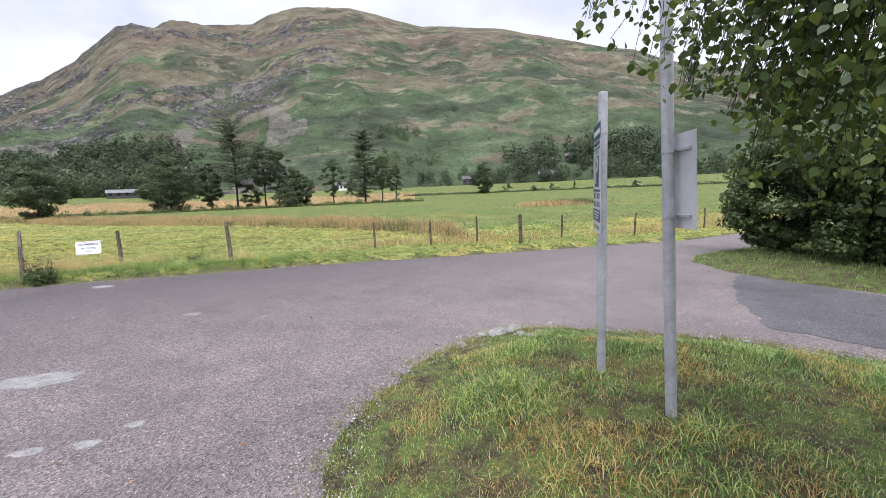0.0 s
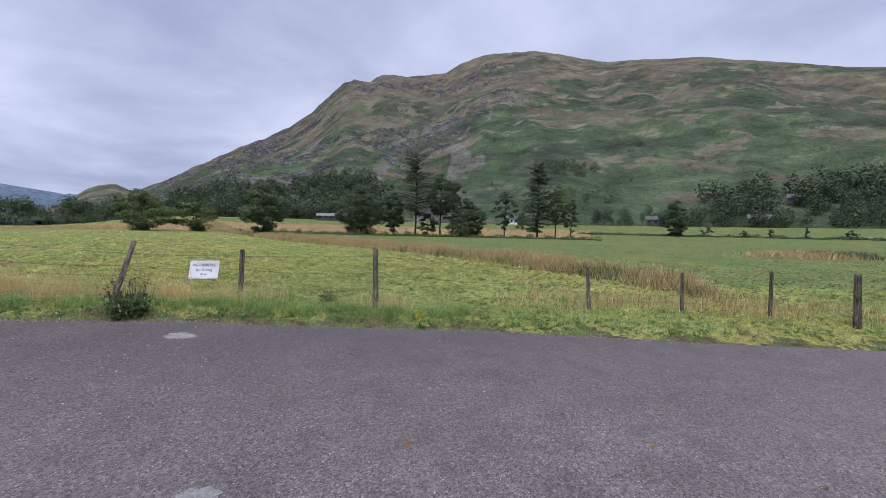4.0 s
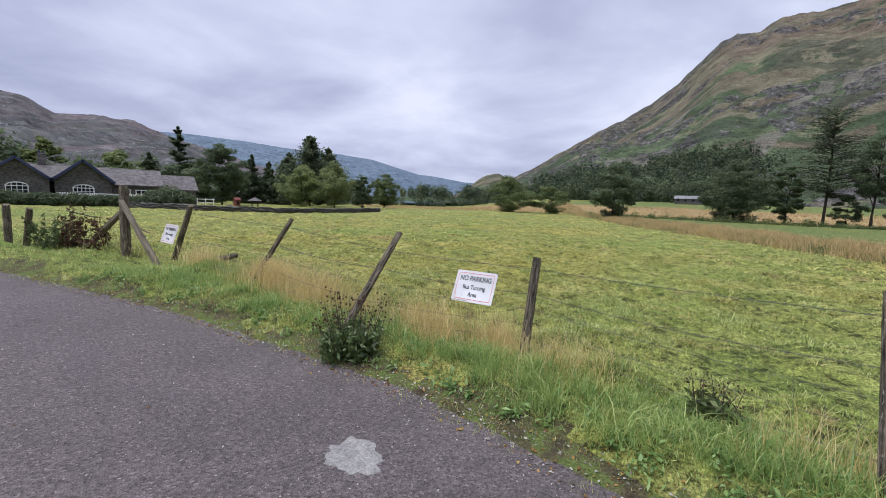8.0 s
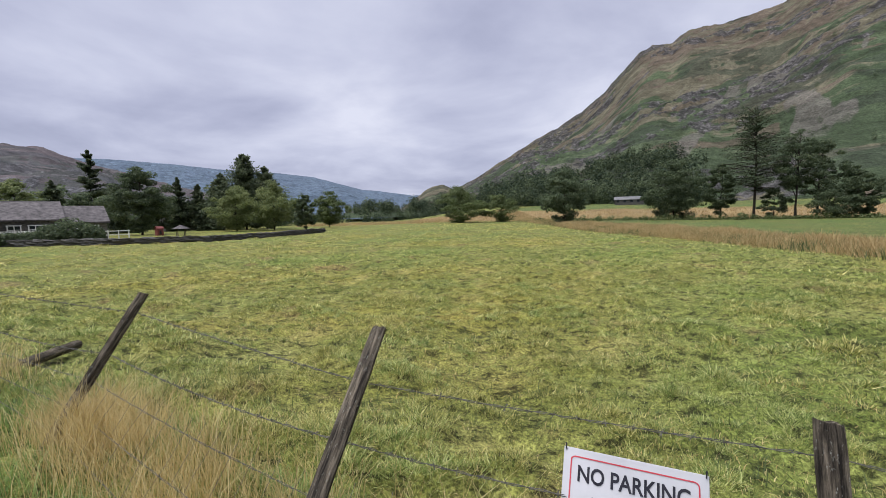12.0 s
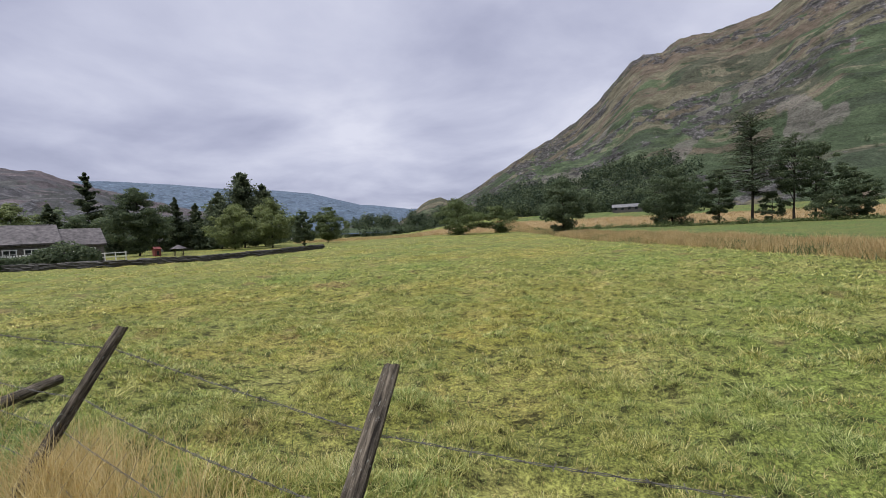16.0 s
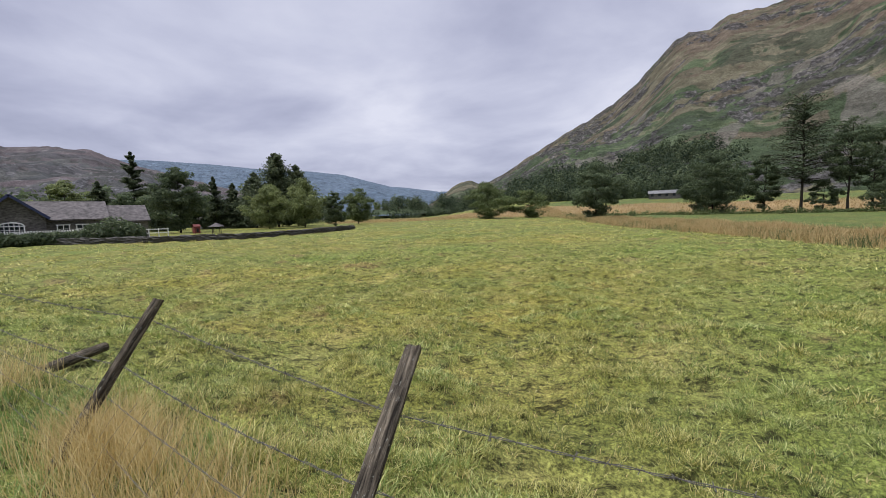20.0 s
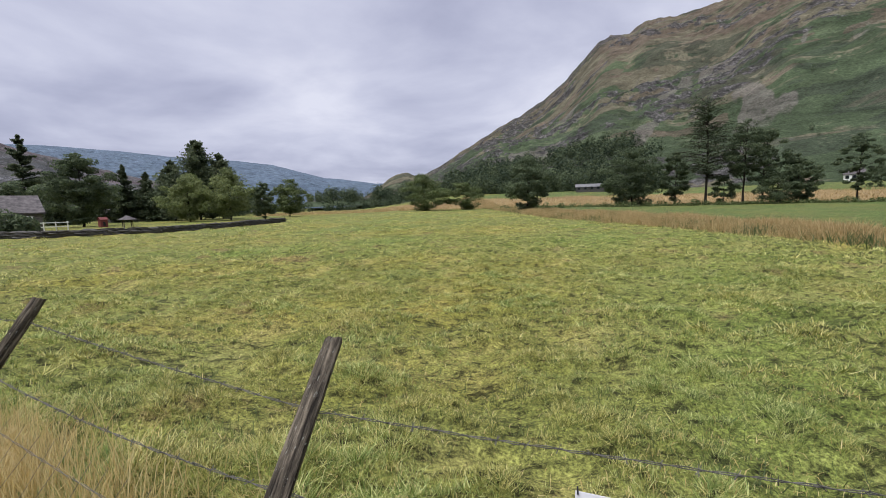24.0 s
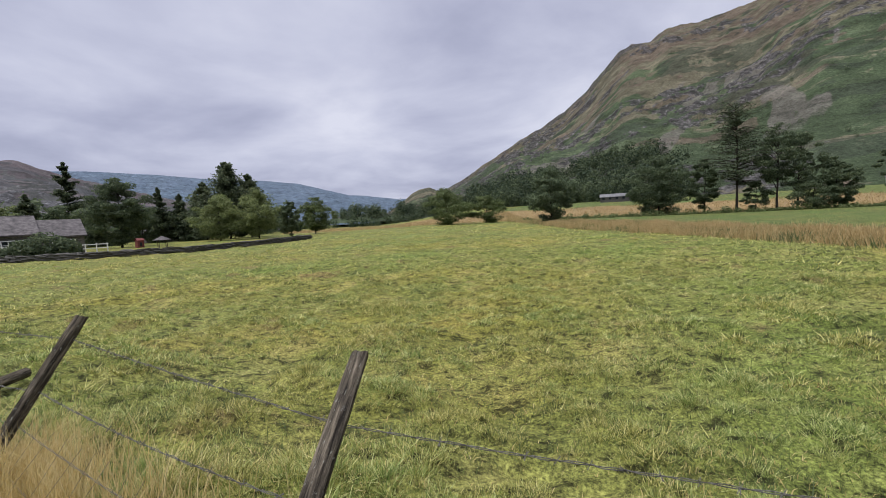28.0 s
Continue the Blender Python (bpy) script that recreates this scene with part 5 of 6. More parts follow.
for yc, hw, zr in ((-3.45, 2.55, 4.75), (-8.6, 2.6, 4.65)):
    part("wall", gabled(-63, -57.6, yc - hw + 0.2, yc + hw - 0.2, hz - 0.3, 2.75, zr - 0.1, False), M["housestone"], school, "projecting stone gable")
    part("roof", prism_roof(-63, -57.6, yc - hw + 0.2, yc + hw - 0.2, 2.75, zr - 0.05, False, 0.3), M["slate"], school)
    for s in (-1, 1):
        ln = math.hypot(hw + 0.15, zr - 2.45)
        part("bargeboard", box(0.10, ln, 0.24, (0, 0, 0), 0.0, pose(-57.22, yc + s * (hw + 0.1) / 2, (zr + 2.5) / 2 + 0.02, -s * math.degrees(math.atan2(zr - 2.5, hw + 0.1)), 0, 0)), M["barge"], school, "dark blue bargeboard")
facade_window(school, -57.6, -3.5, 0.75, 1.7, 1.1, 5, True, rows=3)
facade_window(school, -57.6, -8.6, 0.75, 1.6, 1.1, 4, True, rows=3)
for yy, ww in ((0.2, 0.95), (1.75, 1.0), (3.05, 0.95)):
    facade_window(school, -60, yy, 1.0, ww, 0.85, 2)
facade_window(school, -60.4, 5.3, 0.95, 0.6, 0.75, 2)
facade_window(school, -60.4, 6.5, 0.95, 0.6, 0.75, 1)
ch = part("chimney", box(0.7, 0.7, 1.3, (-63.5, -7.0, 4.9), 0.03), M["housestone"], school, "square stone chimney")
for s in (-0.17, 0.17):
    bm = bmesh.new()
    tube(bm, [(-63.5, -7.0 + s, 5.5), (-63.5, -7.0 + s, 5.85)], [0.11, 0.09], 8)
    part("chimney_pot", bm, M["barge"], ch, "blue-glazed pot")


def cottage(az, r, length, depth, eave, ridge, wallmat, turn, label, wins=3, roofmat=None):
    x, y = off(O3, az, r)
    root = new("cottage")
    tagged(root, label, "house")
    root.matrix_world = pose(x, y, max(ground_z(x, y), slope_z(x, y)), 0, 0, turn)
    part("wall", gabled(-depth / 2, depth / 2, -length / 2, length / 2, -0.5, eave, ridge), wallmat, root)
    part("roof", prism_roof(-depth / 2, depth / 2, -length / 2, length / 2, eave, ridge), roofmat or M["slate"], root)
    for i in range(wins):
        yy = -length / 2 + length * (i + 0.5) / wins
        for zz in ((0.9, 3.2) if eave > 4 else (0.9,)):
            part("window", box(0.08, 0.9, 1.1, (depth / 2 + 0.02, yy, zz + 0.5)), M["glass"], root)
    part("chimney", box(0.6, 0.6, 1.2, (0, length / 2 - 0.5, ridge + 0.4)), M["wallstone"], root)
    return root


cottage(3.2, 205, 5, 5, 2.3, 3.8, M["white"], -93, "whitewashed farmhouse behind the riverside trees")
cottage(20.4, 222, 8, 5, 2.6, 4.2, M["wallstone"], -110, "grey stone farmhouse in the trees")
cottage(30.5, 226, 9, 5, 2.6, 4.4, M["wallstone"], -120, "grey stone house half hidden by trees", 4)
cottage(33.4, 262, 7, 5, 2.6, 4.2, M["wallstone"], -125, "low grey stone house in the wood")
cottage(-20.3, 192, 12, 7, 1.8, 3.0, M["wallstone"], -70, "long low barn with a pale roof", 5, M["roof_pale"])
cottage(-71.2, 112, 9, 6, 2.3, 3.8, M["wallstone"], 0, "low pale-roofed outbuilding in the grove", 3)

# red play hut and dark thatched shelter on the lawn
hut = new("play_hut")
tagged(hut, "small red wooden play hut on the lawn", "hut")
hx, hy = off(O8, -76.0, 70)
hut.matrix_world = pose(hx, hy, ground_z(hx, hy), 0, 0, 10) @ Matrix.Scale(0.62, 4)
part("wall", box(1.1, 1.2, 1.5, (0, 0, 0.85), 0.02), M["shed_red"], hut)
part("roof", prism_roof(-0.55, 0.55, -0.6, 0.6, 1.6, 2.0, True, 0.12, 0.06), M["shed_red"], hut)
for s in (-1, 1):
    part("leg", box(0.1, 0.1, 0.3, (0.4, s * 0.45, 0.05)), M["post"], hut)
# a dark slab on the wall stands in for the shade inside the doorway
part("doorway", box(0.05, 0.4, 0.8, (0.56, 0, 0.75)), M["glass"], hut)
shelter = new("garden_shelter")
tagged(shelter, "small dark-roofed open garden shelter", "shelter")
hx, hy = off(O8, -74.0, 68)
shelter.matrix_world = pose(hx, hy, ground_z(hx, hy)) @ Matrix.Scale(0.68, 4)
bm = bmesh.new()
bmesh.ops.create_cone(bm, cap_ends=True, segments=8, radius1=1.5, radius2=0.05, depth=0.75, matrix=pose(0, 0, 1.7))
part("roof", bm, M["slate"], shelter)
for i in range(4):
    part("post", box(0.1, 0.1, 1.5, (0.9 * math.cos(i * 1.57 + .7), 0.9 * math.sin(i * 1.57 + .7), 0.65)), M["post"], shelter)
# white garden railing
railing = new("garden_railing")
tagged(railing, "white painted timber railing in the garden", "railing")
for i in range(7):
    y = 3.5 + i * 0.9
    part("post", box(0.09, 0.09, 1.1, (-57.0, y, 0.6)), M["white"], railing)
for z in (0.65, 1.05):
    part("rail", box(0.06, 5.6, 0.09, (-56.94, 6.2, z)), M["white"], railing)

# white boarded garden fence in front of the house
paling = new("garden_fence")
tagged(paling, "low white boarded fence before the house windows", "fence")
for i in range(44):
    part("board", box(0.03, 0.15, 1.3, (-57.0, -5.6 + i * 0.2, 0.70)), M["white"], paling)
for z in (0.45, 1.1):
    part("rail", box(0.05, 8.8, 0.08, (-57.045, -1.3, z)), M["white"], paling)

# drystone wall round the garden: rows of separate stones
wall_line = [(-58, -6.5), (-54, -1), (-48, 6), (-44.5, 13), (-46.5, 21), (-51.5, 29.5)]


def drystone(line):
    root = new("garden_wall")
    tagged(root, "dark drystone slate wall round the garden", "wall", kind="structure")
    rng = random.Random(5)
    meshes = []
    for k in range(6):
        bm = box(0.5, 0.90, 0.25, (0, 0, 0), 0.06)
        for v in bm.verts:
            v.co += Vector((rng.uniform(-.07, .07), rng.uniform(-.09, .09), rng.uniform(-.05, .05)))
        me = bpy.data.meshes.new("stone")
        bm.to_mesh(me)
        bm.free()
        me.materials.append(M["wallstone"])
        meshes.append(me)
    for (x0, y0), (x1, y1) in zip(line, line[1:]):
        ln = math.hypot(x1 - x0, y1 - y0)
        n = int(ln / 0.72)
        ang = math.degrees(math.atan2(y1 - y0, x1 - x0)) - 90
        core = box(0.30, ln, 0.56, (0, 0, 0.20))
        core.transform(pose((x0 + x1) / 2, (y0 + y1) / 2, ground_z((x0 + x1) / 2, (y0 + y1) / 2), 0, 0, ang))
        part("core", core, M["wallstone"], root)
        for i in range(n):
            for j in range(3):
                q = (i + 0.5 + (0.25 if j % 2 else -0.25) + rng.uniform(-.18, .18)) / n
                x, y = x0 + q * (x1 - x0), y0 + q * (y1 - y0)
                z = ground_z(x, y)
                ob = new("stone", rng.choice(meshes))
                ob.parent = root
                ob.matrix_world = pose(x + rng.uniform(-.05, .05), y, z + 0.09 + 0.18 * j + rng.uniform(-.02, .05), rng.uniform(-4, 4), rng.uniform(-5, 5), ang + rng.uniform(-9, 9)) @ Matrix.Diagonal((1, rng.uniform(.75, 1.15), rng.uniform(.6, 1.0), 1))


drystone(wall_line)


# ---------------------------------------------------------------- hedges and copse
def leaf_mass(name, label, rows, leaf, size, seed, category, kind=""):
    rng = np.random.RandomState(seed)
    vs, fs, base = [], [], 0
    for x, y, z, rx, ry, rz_, n in rows:
        d = unit(rng.normal(size=(n, 3)))
        c = np.array((x, y, z)) + d * np.array((rx, ry, rz_)) * rng.uniform(0.55, 1.06, n)[:, None]
        v, f = leaf_cards(rng, c, unit(d + 0.7 * rng.normal(size=(n, 3)) + np.array((0, 0, .4))), size)
        vs.append(v), fs.append(f + base)
        base += len(v)
    return tagged(new(name, fast_mesh(name, np.concatenate(vs), np.concatenate(fs), leaf)), label, category, kind=kind)


rng_h = np.random.RandomState(8)
rows = []
for i in range(46):
    q = i / 45
    x, y = -56.5 + 2.6 * q + rng_h.uniform(-.3, .3), -14 + 15.5 * q
    h = rng_h.uniform(0.85, 1.35)
    rows.append((x, y, ground_z(x, y) + h * 0.45, 0.8, 0.8, h * 0.6, 560))
leaf_mass("garden_hedge", "dark ragged garden hedge along the house", rows, M["leaf_dark"], 0.17, 81, "hedge", "stuff")
rows = [(x, y, ground_z(x, y) + h * 0.45, w, w, h * 0.5, 1300) for x, y, w, h in ((-53.4, 2.4, 1.2, 2.0), (-52.6, 3.7, 1.4, 2.6), (-51.9, 5.0, 1.1, 2.0))]
leaf_mass("garden_shrub", "dark green rounded shrubs at the hedge end", rows, M["leaf_dark"], 0.17, 82, "bush")
rows = []
for i in range(130):
    az = 12 + 52 * i / 129
    r = 150 + rng_h.uniform(-1.2, 1.2)
    x, y = off(O3, az, r)
    h = rng_h.uniform(0.25, 1.0) ** 1.4
    rows.append((x, y, ground_z(x, y) + h * .45, 1.5, 1.5, h * .5, 70))
leaf_mass("field_hedge", "low ragged hedge bank across the pasture", rows, M["leaf_dark"], 0.3, 83, "hedge", "stuff")
rows = []
for i in range(120):
    az = -32 + 46 * i / 119
    x, y = off(O3, az + rng_h.uniform(-.4, .4), 112 + rng_h.uniform(-3, 3))
    h = 0.3 + 1.3 * rng_h.uniform(0, 1) ** 2
    rows.append((x, y, ground_z(x, y) + h * .4, rng_h.uniform(.6, 1.6), 1.0, h * .5, 80))
leaf_mass("beck_scrub", "dark scrub along the beck under the trees", rows, M["leaf"], 0.25, 84, "scrub", "stuff")

for i, (x, y, w, h) in enumerate(((19.6, -3.3, 1.9, 4.7), (18.9, -6.0, 2.0, 5.3), (19.4, -9.0, 2.3, 5.6), (22.5, -5.5, 2.6, 6.2), (21.5, -11.5, 2.6, 6.0), (24.5, -2.5, 2.2, 4.6))):
    b = broad_tree("hornbeam_bush", "dense dark green hornbeam bush beside the lane", 300 + i, h, w, -0.02, M["bush"], 80, 26000 if i < 3 else 9000, 0.088, 0.012, "bush", 0.85)
    b.matrix_world = pose(x, y, ground_z(x, y) - 0.05, 0, 0, i * 50)


# overhanging birch: trunk beside the grass island, drooping leafy twigs
def hanging_birch():
    rng = random.Random(21)
    nr = np.random.RandomState(22)
    root = new("birch_tree")
    tagged(root, "birch with drooping leafy twigs over the grass island", "tree")
    tx, ty = 10.6, -14.6
    tz = ground_z(tx, ty)
    bm = bmesh.new()
    tube(bm, [(tx, ty, tz - 0.3), (tx - .1, ty + .1, tz + 1.6), (tx - .3, ty + .3, tz + 3.4), (tx - .3, ty + .4, tz + 6.5)], [0.19, 0.15, 0.12, 0.05], 9)
    part("trunk", bm, M["bark"], root)
    leaves_c, leaves_n = [], []
    ex, ey, ez = 5.2, -13.5, 1.65
    k = 0
    strands = []
    clumps = [34.5, 38.5, 42.5, 46, 48.5, 52, 55]
    for _ in range(350):
        a = rng.choice((rng.choice(clumps) + rng.gauss(0, .7), rng.uniform(45, 58), rng.uniform(44, 60), rng.uniform(50, 62), rng.uniform(57, 90), rng.uniform(60, 90), rng.uniform(57, 90), rng.uniform(57, 90), rng.uniform(60, 90)))
        d = rng.uniform(2.0, 2.9) if a < 56 else rng.uniform(1.9, 3.6)
        low = 19.5 if a < 36 else 17 if a < 40 else 14 if a < 45 else 11 if a < 50 else 8 if a < 54 else 4 if a < 57 else rng.uniform(-3, 20)
        if a < 57 and rng.random() < 0.45:
            low += rng.uniform(2, 9)
        if 51 < a < 53.5 and rng.random() < .35:
            low = 1
        strands.append((a, d, low))
    bmt = bmesh.new()
    for a, d, low in strands:
        x, y = ex + d * math.sin(radians(a)), ey + d * math.cos(radians(a))
        z0, z1 = ez + d * math.tan(radians(low)), 3.6 + rng.uniform(-.3, .8)
        top = Vector((x + rng.uniform(0.1, .5), y + rng.uniform(-.4, .1), z1))
        n = max(5, int((z1 - z0) / 0.09))
        pts = []
        for i in range(n + 1):
            q = i / n
            pts.append(Vector((top.x + (x - top.x) * q ** 1.6 + rng.uniform(-.012, .012), top.y + (y - top.y) * q ** 1.6 + rng.uniform(-.012, .012), z1 + (z0 - z1) * q)))
        tube(bmt, pts, [0.004 - 0.0028 * i / n for i in range(n + 1)], 4)
        for i in range(1, n + 1):
            for _ in range(4 if a > 55 else 3):
                dd = Vector((rng.uniform(-1, 1), rng.uniform(-1, 1), rng.uniform(-1.1, 0.2))) * 0.055
                leaves_c.append(pts[i] + dd)
                leaves_n.append((rng.uniform(-1, 1), rng.uniform(-1, 1), rng.uniform(-.2, 1)))
        if rng.random() < .35 or a < 42:
            tube(bmt, [top, top.lerp(Vector((tx - .3, ty + .3, 4.2)), .5) + Vector((0, 0, .5)), (tx - .3, ty + .3, tz + 4.3)], [0.006, 0.014, 0.03], 5)
    tagged(part("twig", bmt, M["bark"], root, "thin dark drooping twigs"), kind="stuff")
    c, n_ = np.array([tuple(p) for p in leaves_c]), unit(np.array(leaves_n))
    cnt = len(c)
    t = nr.normal(size=(cnt, 3)) * 0.5 + np.array((0, 0, -1.0))
    t -= (t * n_).sum(1)[:, None] * n_
    t = unit(t)
    b = np.cross(n_, t)
    s = (0.043 * nr.uniform(0.6, 1.2, cnt))[:, None]
    prof = [(-0.5, 0, 0), (-0.28, 0.36, .05), (0.05, 0.38, .06), (0.55, 0, -.04), (0.05, -0.38, .06), (-0.28, -0.36, .05)]
    verts = np.stack([c + s * (u * t + w * b + e * n_) for u, w, e in prof], 1).reshape(-1, 3)
    ob = new("crown", fast_mesh("crown", verts, np.arange(cnt * 6).reshape(cnt, 6), M["birch"]))
    ob.parent = root


hanging_birch()


# ---------------------------------------------------------------- meadow bands
def sheet_on_turf(name, a0, a1, r0, r1, mat, label, lift=0.05):
    az, rr = np.linspace(a0, a1, 60), np.linspace(r0, r1, 14)
    v = []
    for r in rr:
        for i, a in enumerate(az):
            x, y = off(O3, a, r + 4 * math.sin(i * .6))
            v.append((x, y, ground_z(x, y) + lift))
    idx = np.arange(len(v)).reshape(len(rr), len(az))
    f = np.stack([idx[:-1, :-1], idx[:-1, 1:], idx[1:, 1:], idx[1:, :-1]], -1).reshape(-1, 4)
    return tagged(new(name, fast_mesh(name, v, f, mat)), label, "meadow", kind="structure")


M["hay"] = simple("dry_hay", (0.185, 0.13, 0.066), (0.31, 0.228, 0.118), 0.5, 0.9, 0.1, None, 0.8, 0.2, "World")
sheet_on_turf("ground_hay", -46, 13, 128, 164, M["hay"], "tan uncut hay meadow beyond the beck")


def blades(name, pts, height, width, lean, mat, label, seed, category="grass", curl=0.5, simple_blade=False, aim=None):
    """Bent tapering blades, two quads each; pts: x, y, z and a height factor."""
    rng = np.random.RandomState(seed)
    n = len(pts)
    h = height * pts[:, 3] * rng.uniform(0.55, 1.25, n)
    a = rng.uniform(0, math.tau, n) if aim is None else aim + rng.normal(0, 0.5, n)
    ln = lean * rng.uniform(0.1, 1.0, n) * h
    d = np.stack([np.cos(a), np.sin(a), np.zeros(n)], 1)
    sd = rng.uniform(0, math.tau, n)
    s = np.stack([np.cos(sd), np.sin(sd), np.zeros(n)], 1) * (width * rng.uniform(0.6, 1.3, n) * (0.6 + 0.4 * pts[:, 3]))[:, None] / 2
    p0 = pts[:, :3] - np.array((0, 0, 0.02))
    p1 = pts[:, :3] + d * (ln * 0.35)[:, None] + np.array((0, 0, 1.0)) * (h * 0.58)[:, None]
    p2 = pts[:, :3] + d * ln[:, None] + np.array((0, 0, 1.0)) * (h * (1 - curl * 0.35 * ln / h))[:, None]
    if simple_blade:
        v = np.stack([p0 - s, p0 + s, p2 + s * 0.2, p2 - s * 0.2], 1).reshape(-1, 3)
        f = np.arange(n * 4).reshape(n, 4)
    else:
        v = np.stack([p0 - s, p0 + s, p1 + s * 0.8, p1 - s * 0.8, p2 + s * 0.12, p2 - s * 0.12], 1).reshape(-1, 3)
        b = np.arange(n)[:, None] * 6
        f = np.concatenate([b + np.array((0, 1, 2, 3)), b + np.array((3, 2, 4, 5))])
    return tagged(new(name, fast_mesh(name, v, f, mat)), label, category, kind="stuff")


def with_z(x, y, k, dz=0.0):
    return np.stack([x, y, turf(x, y) + hummocks(x, y) + dz, k], 1)


gr = np.random.RandomState(500)
wv = np.random.RandomState(77)
WAVES = [(wv.uniform(0.7, 1.5), wv.uniform(0, math.pi), wv.uniform(0, math.tau)) for _ in range(9)]


def swath(x, y, length):
    """Irregular raised swaths of uncut aftermath, about that long from crest to crest; -1 to 1."""
    return sum(np.sin(math.tau / (length * q) * (x * math.cos(a) + y * math.sin(a)) + ph) for q, a, ph in WAVES) / 3.2


# mown meadow: tufts of blades that fall outwards, coarser with distance
for r0, r1, n_t, per_t, ht, wd, sp, sd in ((0.9, 5.5, 15500, 12, 0.050, 0.0066, 0.030, 501), (5.5, 15, 21000, 9, 0.058, 0.0135, 0.048, 511)):
    rr = r0 + (r1 - r0) * gr.uniform(0, 1, n_t) ** 0.85
    aa = np.radians(np.where(gr.uniform(0, 1, n_t) < .85, gr.uniform(-100, 22, n_t), gr.uniform(-120, 75, n_t)))
    cx_, cy_ = -0.6 + rr * np.sin(aa), -1.2 + rr * np.cos(aa)
    patchy = 0.7 + 0.3 * np.sin(cx_ * 2.1 + 1.3 * np.sin(cy_ * 1.7)) * np.sin(cy_ * 2.7 + np.sin(cx_ * 1.9)) + gr.normal(0, .22, n_t)
    green = gr.uniform(0, 1, n_t) < np.clip(0.5 + 0.9 * np.sin(cx_ * 1.3 + .6 + np.sin(cy_ * 1.1)) * np.sin(cy_ * 1.6 + cx_ * .5) + 0.25 * smooth01(-3, 3, cx_), .12, .95)
    fall, reach_t = gr.uniform(0, math.tau, n_t * per_t), np.abs(gr.normal(0, sp, n_t * per_t))
    x, y = np.repeat(cx_, per_t) + reach_t * np.cos(fall), np.repeat(cy_, per_t) + reach_t * np.sin(fall)
    kk, gg = np.clip(0.4 + 0.7 * np.repeat(patchy, per_t), .35, 1.6), np.repeat(green, per_t)
    crest = np.repeat(hummocks(cx_, cy_) / 0.055 + gr.normal(0, .3, n_t), per_t)
    ok = (y > piece(FENCE, x) - 0.1) & (crest > -0.20)
    kk = kk * np.clip(0.65 + 0.5 * crest, .45, 1.5)
    for sel, mat, add in ((ok & gg, M["sward_green"], 0), (ok & ~gg, M["sward"], 1)):
        blades("meadow_grass", with_z(x[sel], y[sel], kk[sel], -0.004), ht, wd, 2.1, mat, "short matted meadow grass in pale tufts", sd + add, curl=0.3, simple_blade=True, aim=fall[sel])

# matted tufts over the whole field
n_c, per_c = 34000, 10
rc = 9.0 * (95 / 9.0) ** gr.uniform(0, 1, n_c)
ac = np.radians(gr.uniform(-100, 32, n_c))
cx_, cy_ = -0.6 + rc * np.sin(ac), -1.2 + rc * np.cos(ac)
kc = gr.uniform(0.5, 1.25, n_c)
x = np.repeat(cx_, per_c) + gr.normal(0, 1, n_c * per_c) * np.repeat(0.05 + 0.0045 * rc, per_c)
y = np.repeat(cy_, per_c) + gr.normal(0, 1, n_c * per_c) * np.repeat(0.05 + 0.0025 * rc, per_c)
rr, kk, tone = np.repeat(rc, per_c), np.repeat(kc, per_c), np.repeat(gr.uniform(0, 1, n_c), per_c)
NEAR_E = [(-98, 132), (-45, 72), (-20, 43), (-9, 33), (-1, 24.5), (5.8, 15.5), (9, 10), (12, 6)]
fine = (y > piece(FENCE, x) + 0.2) & (x < 14) & (y < piece(NEAR_E, x)) & (x > -46 - 0.4 * np.abs(y - 13))
lush = 0.60 - 0.34 * smooth01(-6, 5, x)
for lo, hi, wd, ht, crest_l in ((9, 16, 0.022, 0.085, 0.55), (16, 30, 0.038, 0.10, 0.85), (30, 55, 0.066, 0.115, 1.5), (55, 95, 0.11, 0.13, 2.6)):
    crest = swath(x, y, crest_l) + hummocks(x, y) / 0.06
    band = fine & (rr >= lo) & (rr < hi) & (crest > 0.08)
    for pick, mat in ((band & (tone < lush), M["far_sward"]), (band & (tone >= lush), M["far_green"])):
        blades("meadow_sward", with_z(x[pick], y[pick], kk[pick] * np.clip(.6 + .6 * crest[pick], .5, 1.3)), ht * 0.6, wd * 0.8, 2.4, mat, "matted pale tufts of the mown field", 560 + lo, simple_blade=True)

# brown patches of dead thatch
n = 60000
x, y = gr.uniform(-16, 9, n), gr.uniform(-1, 16, n)
pick = (y > piece(FENCE, x) + 0.3) & (fbm(x * 0.42 + 3, y * 0.60 + 1, 4, 0.6) + gr.normal(0, .06, n) > 0.30)
blades("meadow_thatch", with_z(x[pick], y[pick], gr.uniform(.5, 1.2, pick.sum())), 0.042, 0.009, 2.4, M["thatch"], "brown dead thatch in patches of the mown field", 522, simple_blade=True)
# bleached straw lying in the sward, darker green clumps
n = 26000
rr = 1.0 + 16 * gr.uniform(0, 1, n) ** 1.4
aa = np.radians(gr.uniform(-105, 25, n))
x, y = -0.6 + rr * np.sin(aa), -1.2 + rr * np.cos(aa)
pick = (y > piece(FENCE, x)) & (gr.uniform(0, 1, n) < 0.25 + 0.75 * (np.sin(x * 1.3 + 2) * np.sin(y * 1.1 + x * .4) > 0.25))
blades("meadow_straw", with_z(x[pick], y[pick], gr.uniform(.5, 1.2, pick.sum())), 0.05, 0.006, 2.2, M["grass_dry"], "bleached straw through the mown sward", 520)
n = 22000
rc, ac = 3.0 * (45 / 3.0) ** gr.uniform(0, 1, 1100), np.radians(gr.uniform(-100, 30, 1100))
cx_, cy_ = -0.6 + rc * np.sin(ac), -1.2 + rc * np.cos(ac)
